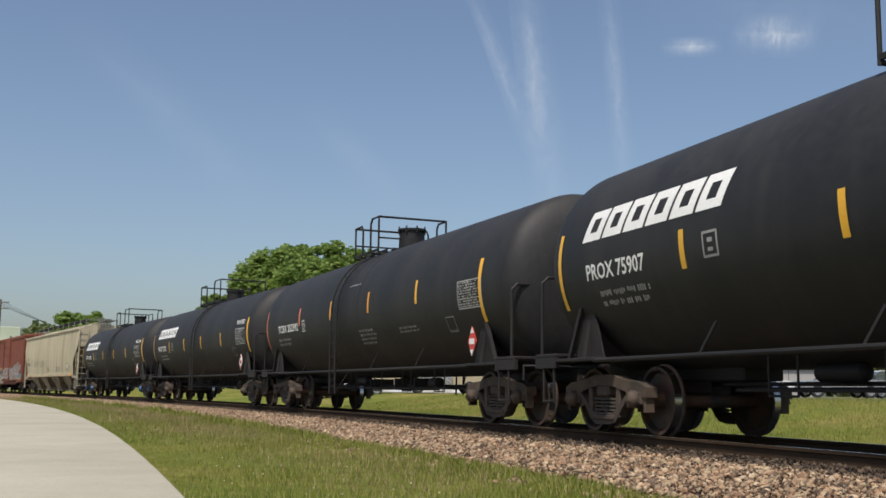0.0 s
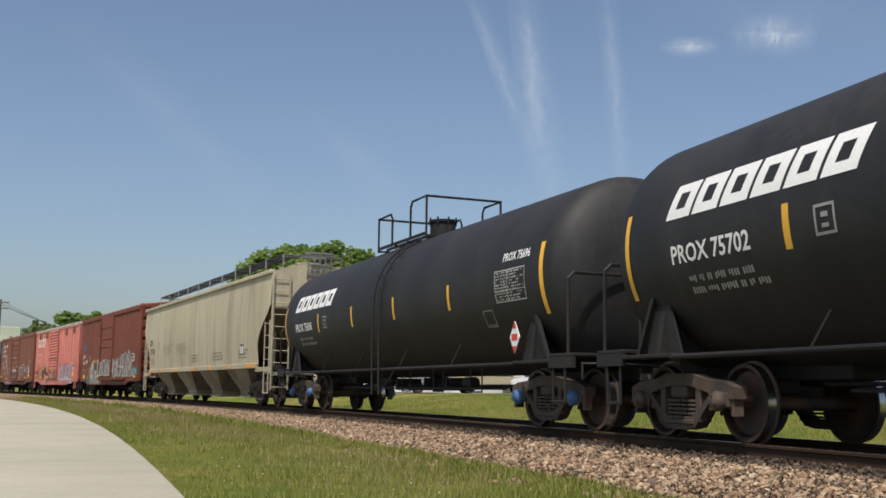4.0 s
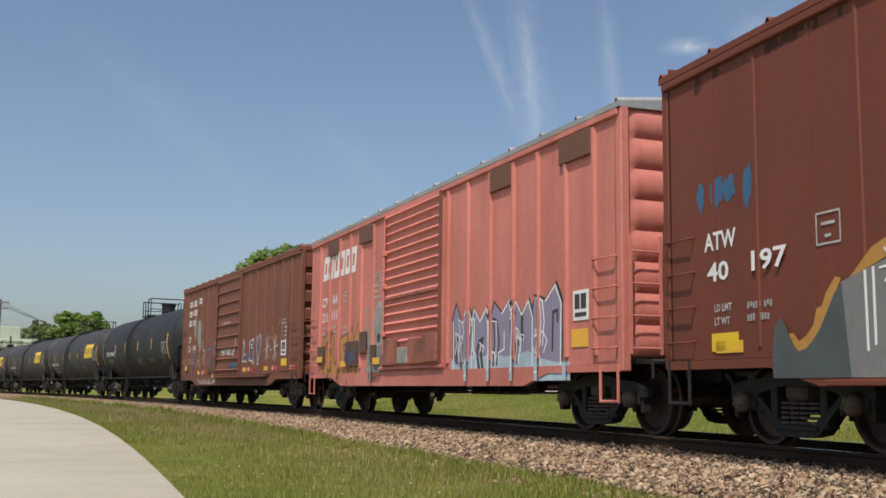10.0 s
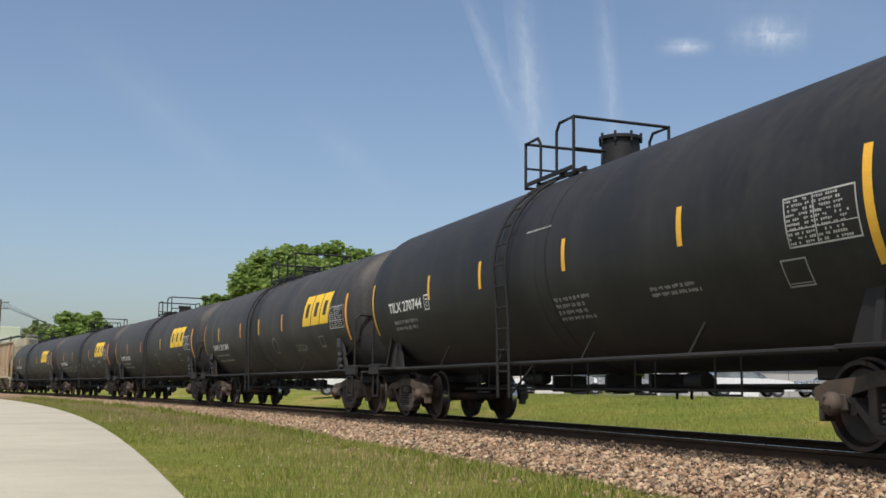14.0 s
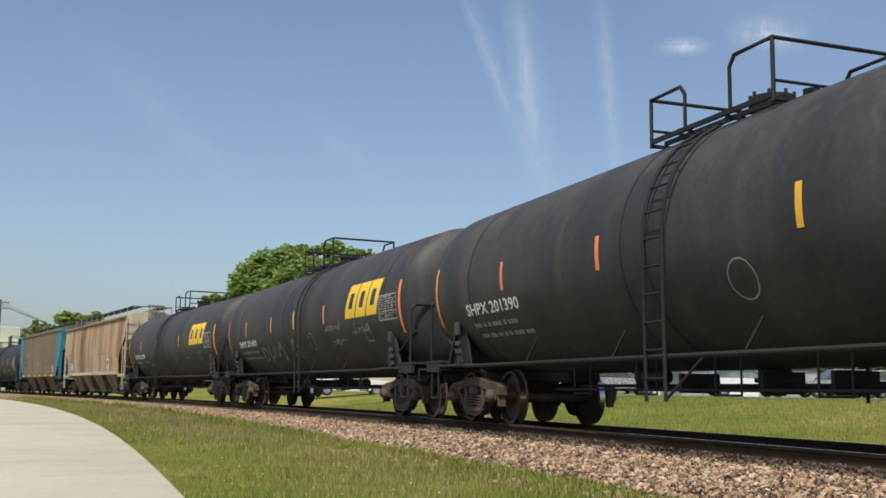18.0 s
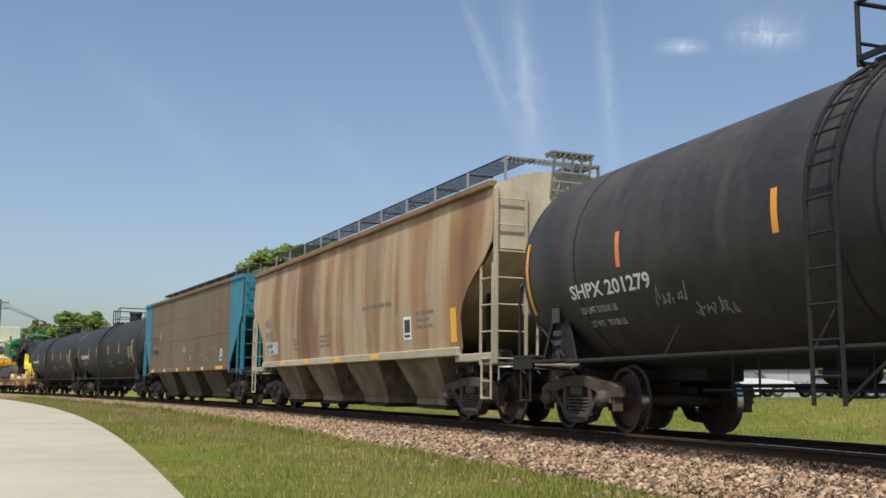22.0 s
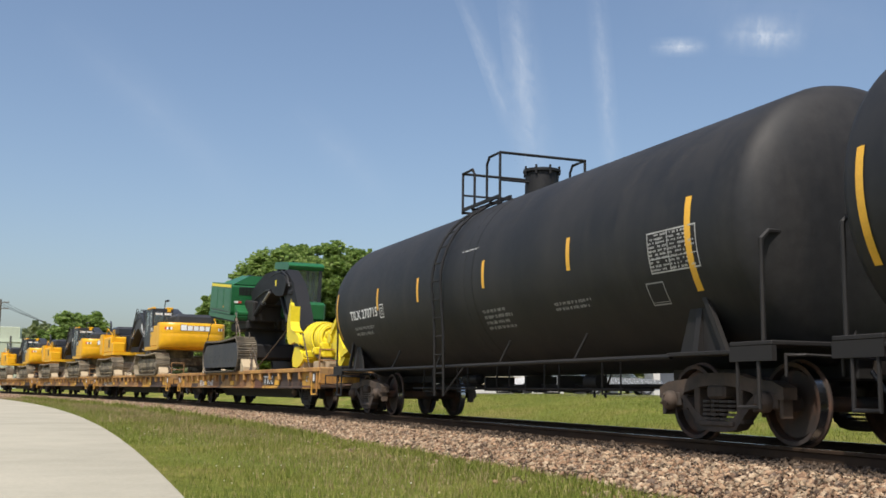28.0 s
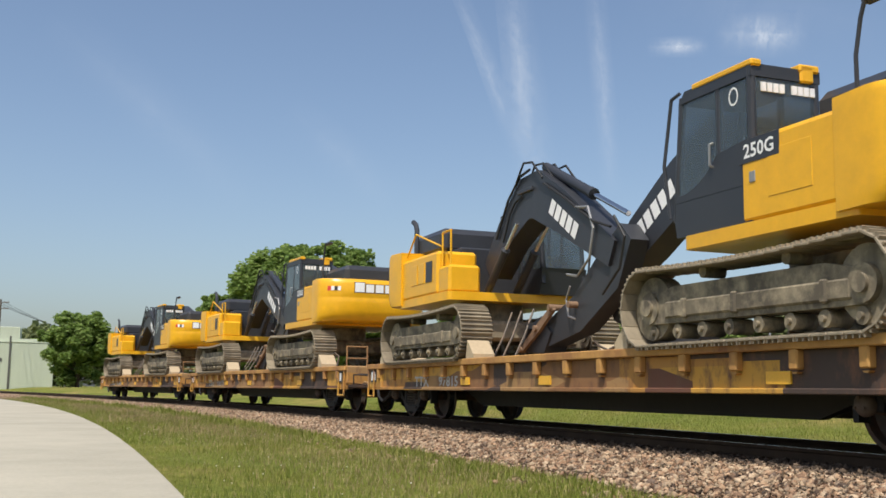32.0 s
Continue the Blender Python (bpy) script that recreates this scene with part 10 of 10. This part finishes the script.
def house(u, dist, wide, eave, ridge, label):
    x, y = at_view(u, dist)
    t = thing("house", label, "house", at=pose(x, y, LOT - 0.05))
    w, dp = wide / 2, wide * 0.8
    part("wall", B().box(-w, w, 0, dp, -0.3, eave, 0.02).prism([(-w, eave), (w, eave), (0, ridge)], 0, dp), PALE_WALL, t)
    b = B()
    for s in (-1, 1):
        b.prism([(s * (w + 0.35), eave - 0.2), (s * (w + 0.35), eave), (0, ridge + 0.22), (0, ridge)], -0.3, dp + 0.3)
    part("roof", b, ROOF_GREY, t)
    for s in (-0.45, 0.35):
        win = part("window", B().box(s * w - 0.45, s * w + 0.45, -0.05, 0.02, 0.9, 2.1, 0.02), PALE_WALL, t)
        part("pane", B().box(s * w - 0.38, s * w + 0.38, -0.06, -0.05, 0.97, 2.03), GLASS, win)
    part("door", B().box(-0.05 * w - 0.45, -0.05 * w + 0.45, -0.04, 0.02, 0, 2.05, 0.01), SHED_DARK, t)


house(0.228, 95, 5.4, 3.4, 5.1, "small white gabled house beyond the lot")
house(0.065, 90, 9.0, 2.9, 3.9, "low pale house beyond the lot")


def low_block(u0, u1, dist, high, mat, label, doors=()):
    t = thing("lot_building", label, "building", at=pose(0, 0, LOT - 0.05))
    part("wall", B().box(u0 * dist, u1 * dist, dist, dist + 7, -0.3, high, 0.05), mat, t)
    part("roof_edge", B().box(u0 * dist - 0.2, u1 * dist + 0.2, dist - 0.2, dist + 7.2, high, high + 0.22, 0.03), ROOF_GREY, t)
    for u, w, h in doors:
        part("door", B().box(u * dist, u * dist + w, dist - 0.05, dist - 0.003, 0, h, 0.01), CAR_WHITE, t)
    for k in range(int((u1 - u0) * dist / 3)):
        x = u0 * dist + 1.5 + 3 * k
        part("wall_joint", B().box(x - 0.03, x + 0.03, dist - 0.03, dist - 0.002, 0, high), ROOF_GREY, t)


low_block(0.225, 0.355, 74, 2.0, concrete("block_wall", (0.40, 0.39, 0.36), (0.33, 0.32, 0.30)), "low grey block building beside the parking lot", ((0.268, 2.2, 1.7),))
low_block(-0.09, 0.055, 82, 1.5, PALE_WALL, "low pale shed across the lot", ((-0.05, 1.6, 1.3), (0.01, 1.6, 1.3)))


def parked_car(u, dist, mat, turn, label, tall=1.45, length=4.5):
    x, y = at_view(u, dist)
    z = float(terrain(np.array([x]), np.array([y]))[0][0])
    c = thing("parked_car", label, "car", "cars on the far lot", at=pose(x, y, z + (0.03 if z > LOT - 0.06 else 0.0), 0, 0, turn))
    l = length / 2
    low = rounded([(-l, 0.32), (l, 0.30), (l, 0.72), (l - 0.15, 0.82), (l * 0.42, 0.92), (-l * 0.9, 0.95), (-l, 0.85)], 0.10)
    body = part("body", B().prism(low, -0.86, 0.86), mat, c)
    top = rounded([(l * 0.44, 0.90), (l * 0.12, tall), (-l * 0.55, tall), (-l * 0.92, 0.92)], 0.12)
    part("greenhouse", B().prism(top, -0.74, 0.74), GLASS, c)
    part("roof", B().prism([(l * 0.10, tall - 0.03), (l * 0.08, tall + 0.02), (-l * 0.54, tall + 0.02), (-l * 0.57, tall - 0.03)], -0.72, 0.72), mat, c)
    for x_ in (-l * 0.60, l * 0.62):
        for y_ in (-0.80, 0.80):
            w = part("wheel", B().cyl((x_, y_ - 0.1, 0.32), (x_, y_ + 0.1, 0.32), 0.32, 20), TYRE, c)
            part("rim", B().cyl((x_, y_ - 0.115, 0.32), (x_, y_ + 0.115, 0.32), 0.19, 16), CAR_SILVER, w)
    for y_ in (-0.6, 0.6):
        part("headlight", B().box(l - 0.04, l + 0.01, y_ - 0.15, y_ + 0.15, 0.6, 0.72, 0.01), WHITE, c)


for u_, d_, m_, a_, l_ in ((-0.085, 60, CAR_WHITE, 8, "white parked car on the far lot"), (-0.045, 61, CAR_TAN, 2, "tan parked car on the far lot"), (0.0, 60, CAR_SILVER, 5, "silver parked car on the far lot"), (0.048, 59, CAR_TAN, 4, "tan parked car on the far lot"), (0.105, 57, CAR_WHITE, 178, "white parked car on the far lot"), (0.165, 57, CAR_SILVER, 3, "silver parked car on the far lot"), (0.285, 54, CAR_WHITE, 2, "white parked car on the far lot"), (0.372, 55, CAR_SILVER, 183, "silver parked car on the far lot"), (0.430, 56, CAR_WHITE, 2, "white parked car on the far lot")):
    parked_car(u_, d_, m_, a_, l_)

_b = B()
rings_ = []
for s_ in np.linspace(-62, 8, 15):
    (xa_, ya_, _), (xc_, yc_, _) = on_line(s_, -15.5), on_line(s_, -62)
    rings_.append([(xa_, ya_, LOT - 0.2), (xa_, ya_, LOT + 0.025), (xc_, yc_, LOT + 0.025), (xc_, yc_, LOT - 0.2)])
_b.loft(rings_)
lot = new("parking_lot", _b.mesh("parking_lot", ASPHALT))
tagged(lot, "grey parking lot beyond the bank", "parking lot", kind="structure")


def pole(u, dist, top, r, label, arms=0, mat=None):
    x, y = at_view(u, dist)
    t = thing("utility_pole", label, "utility pole", "poles", at=pose(x, y, 0.3))
    part("shaft", B().cyl((0, 0, -0.4), (0, 0, top), r, 10, r * 0.75), mat or BARK, t)
    for k in range(arms):
        part("cross_arm", B().box(-1.2, 1.2, -0.06, 0.06, top - 0.5 - k * 0.9, top - 0.38 - k * 0.9, 0.01), mat or BARK, t)
        for x_ in (-1.05, -0.5, 0.5, 1.05):
            part("insulator", B().cyl((x_, 0, top - 0.38 - k * 0.9), (x_, 0, top - 0.22 - k * 0.9), 0.05, 8), GREY_STEEL, t)


pole(-0.4185, 155, 13.2, 0.16, "weathered wooden utility pole", 2)
pole(0.310, 78, 7.4, 0.10, "grey steel lamp pole", 0, GREY_STEEL)
pole(0.212, 88, 5.4, 0.10, "short grey wooden pole", 0, GREY_STEEL)
for k in range(3):
    a_, c_ = Vector((-0.4185 * 155 - 0.9 + 0.8 * k, 155, 13.0)), Vector((-0.30 * 210, 210, 9.5 - 0.6 * k))
    pts_ = []
    for i in range(13):
        p_ = a_.lerp(c_, i / 12)
        p_.z -= 2.2 * 4 * (i / 12) * (1 - i / 12) * 0.35
        pts_.append(p_)
    w_ = new("overhead_wire", B().tube(pts_, 0.03, 5).mesh("overhead_wire", BLACK_STEEL))
    tagged(w_, "thin sagging overhead wire", "wire", "wires")


# ---- high thin clouds, far off ----
def vapour(name, opacity, stretch, rough_scale, ends=0.7, sides=1.6):
    m, t, p = nodes_of(name)
    t.nodes.remove(p)
    co = coords(t, stretch, "Generated")
    n1 = noise_of(t, co, rough_scale, 5, 0.65)
    tc = t.nodes.new("ShaderNodeTexCoord")
    sx = t.nodes.new("ShaderNodeSeparateXYZ")
    t.links.new(tc.outputs["Generated"], sx.inputs[0])

    def hump(sock, power):
        a = t.nodes.new("ShaderNodeMath")
        a.operation = "MULTIPLY_ADD"
        t.links.new(sock, a.inputs[0])
        a.inputs[1].default_value, a.inputs[2].default_value = 2, -1
        b = t.nodes.new("ShaderNodeMath")
        b.operation = "ABSOLUTE"
        t.links.new(a.outputs[0], b.inputs[0])
        c = t.nodes.new("ShaderNodeMath")
        c.operation = "SUBTRACT"
        c.inputs[0].default_value, c.use_clamp = 1.0, True
        t.links.new(b.outputs[0], c.inputs[1])
        d = t.nodes.new("ShaderNodeMath")
        d.operation = "POWER"
        t.links.new(c.outputs[0], d.inputs[0])
        d.inputs[1].default_value = power
        return d.outputs[0]
    k1 = t.nodes.new("ShaderNodeMath")
    k1.operation = "MULTIPLY"
    t.links.new(hump(sx.outputs[0], sides), k1.inputs[0])
    t.links.new(hump(sx.outputs[1], ends), k1.inputs[1])
    r = ramp(t, [(0.15, (0, 0, 0)), (0.80, (1, 1, 1))])
    t.links.new(n1.outputs[0], r.inputs[0])
    k2 = t.nodes.new("ShaderNodeMath")
    k2.operation = "MULTIPLY"
    t.links.new(k1.outputs[0], k2.inputs[0])
    t.links.new(r.outputs[0], k2.inputs[1])
    k3 = t.nodes.new("ShaderNodeMath")
    k3.operation, k3.use_clamp = "MULTIPLY", True
    t.links.new(k2.outputs[0], k3.inputs[0])
    k3.inputs[1].default_value = opacity
    e = t.nodes.new("ShaderNodeEmission")
    e.inputs[0].default_value, e.inputs[1].default_value = (0.80, 0.86, 0.95, 1), 0.85
    tr = t.nodes.new("ShaderNodeBsdfTransparent")
    mx = t.nodes.new("ShaderNodeMixShader")
    t.links.new(k3.outputs[0], mx.inputs[0])
    t.links.new(tr.outputs[0], mx.inputs[1])
    t.links.new(e.outputs[0], mx.inputs[2])
    t.links.new(mx.outputs[0], t.nodes["Material Output"].inputs[0])
    return m


CONTRAIL, PUFF, VEIL = vapour("contrail_vapour", 0.40, (1.6, 3.5, 1), 2.6, 0.8, 1.6), vapour("cloud_vapour", 1.3, (1.6, 1.6, 1), 2.2, 1.6, 1.6), vapour("veil_vapour", 0.11, (1.2, 2, 1), 1.5)
drifting = []
FAR = 3200.0


def sky_place(px, py):
    """The place on the far sky seen px, py from the middle of the view, in parts of its half width."""
    half = math.tan(radians(45.50) / 2)
    return STAND @ Vector((px * half * FAR, py * half * FAR, -FAR))


def cloud(ends, widths, mat, label, name="cloud", drift=-0.030):
    """A sheet of vapour from end to end on the far sky."""
    b = B()
    a, c = ends
    rows_ = []
    n = 12
    for i in range(n + 1):
        t = i / n
        px, py = a[0] + (c[0] - a[0]) * t, a[1] + (c[1] - a[1]) * t
        px += 0.006 * math.sin(3 * t + a[0] * 9)
        w = widths[0] + (widths[1] - widths[0]) * t
        l = math.hypot(c[0] - a[0], c[1] - a[1])
        ox, oy = -(c[1] - a[1]) / l * w, (c[0] - a[0]) / l * w
        rows_.append([sky_place(px + ox * k, py + oy * k) for k in (-1, 0, 1)])
    # a flat sheet in its own plane, so that it can drift as one
    origin = rows_[n // 2][1].copy()
    turn = STAND.to_3x3().to_4x4() @ Matrix.Rotation(math.atan2(-(c[0] - a[0]), c[1] - a[1]), 4, "Z")
    inv = (Matrix.Translation(origin) @ turn).inverted()
    b.loft([[tuple(inv @ p) for p in r] for r in rows_], closed=False, caps=False)
    me = b.mesh(name, mat, 60)
    ob = new(name, me)
    tagged(ob, label, "cloud", kind="stuff")
    ob.visible_shadow = False
    drifting.append((ob, origin, turn, drift))
    return ob


TRAIL = "faint white contrail spreading in the blue sky"
cloud(((0.045, 0.62), (0.215, 0.20)), (0.018, 0.034), CONTRAIL, TRAIL, "contrail")
cloud(((0.170, 0.66), (0.262, 0.06)), (0.040, 0.062), CONTRAIL, TRAIL, "contrail")
cloud(((0.195, 0.60), (0.222, 0.16)), (0.022, 0.030), CONTRAIL, TRAIL, "contrail")
cloud(((0.370, 0.64), (0.415, 0.12)), (0.030, 0.030), CONTRAIL, TRAIL, "contrail")
cloud(((0.64, 0.485), (0.86, 0.483)), (0.045, 0.060), PUFF, "small soft white cloud", "cloud")
cloud(((0.49, 0.455), (0.63, 0.458)), (0.022, 0.028), PUFF, "small soft white cloud", "cloud")
cloud(((-0.86, 0.52), (-0.40, 0.10)), (0.075, 0.09), VEIL, "thin veil of high cloud", "cloud")
cloud(((-0.32, 0.32), (-0.08, 0.10)), (0.05, 0.07), VEIL, "thin veil of high cloud", "cloud")
cloud(((0.45, 0.58), (1.10, 0.50)), (0.16, 0.20), VEIL, "thin veil of high cloud", "cloud")


# ---- movement ----
def motions():
    times = [0.5 * k for k in range(65)]
    for ob, s0, place in riding:
        if isinstance(place, tuple):
            along, turned = place
            put = pose(along, 0, 1.085, 0, 0, turned)
        else:
            put = Matrix.Identity(4)
        walk(ob, [(t, car_pose(s0, t) @ put) for t in times])
    for w, s0, x, own in rolling:
        # a wheel is out of sight until its car is within 110 m, and after it has passed
        inside = [t / 30 for t in range(0, 961, 2) if -70 < s0 + x + gone(t / 30) < 24]
        if len(inside) < 2:
            continue
        rows = [(t, pose(own, 0, 0.457) @ Matrix.Rotation((gone(t) - gone(inside[0])) / 0.457, 4, "Y")) for t in inside]
        if inside[0] > 0:
            rows = [(0.0, rows[0][1])] + rows
        if inside[-1] < 32:
            rows = rows + [(32.0, rows[-1][1])]
        walk(w, rows)
    for ob, origin, turn, drift in drifting:
        side = STAND.to_3x3() @ Vector((1, 0, 0))
        step = side * drift * math.tan(radians(45.50) / 2) * FAR
        walk(ob, [(0.0, Matrix.Translation(origin) @ turn), (32.0, Matrix.Translation(origin + step) @ turn)])


motions()
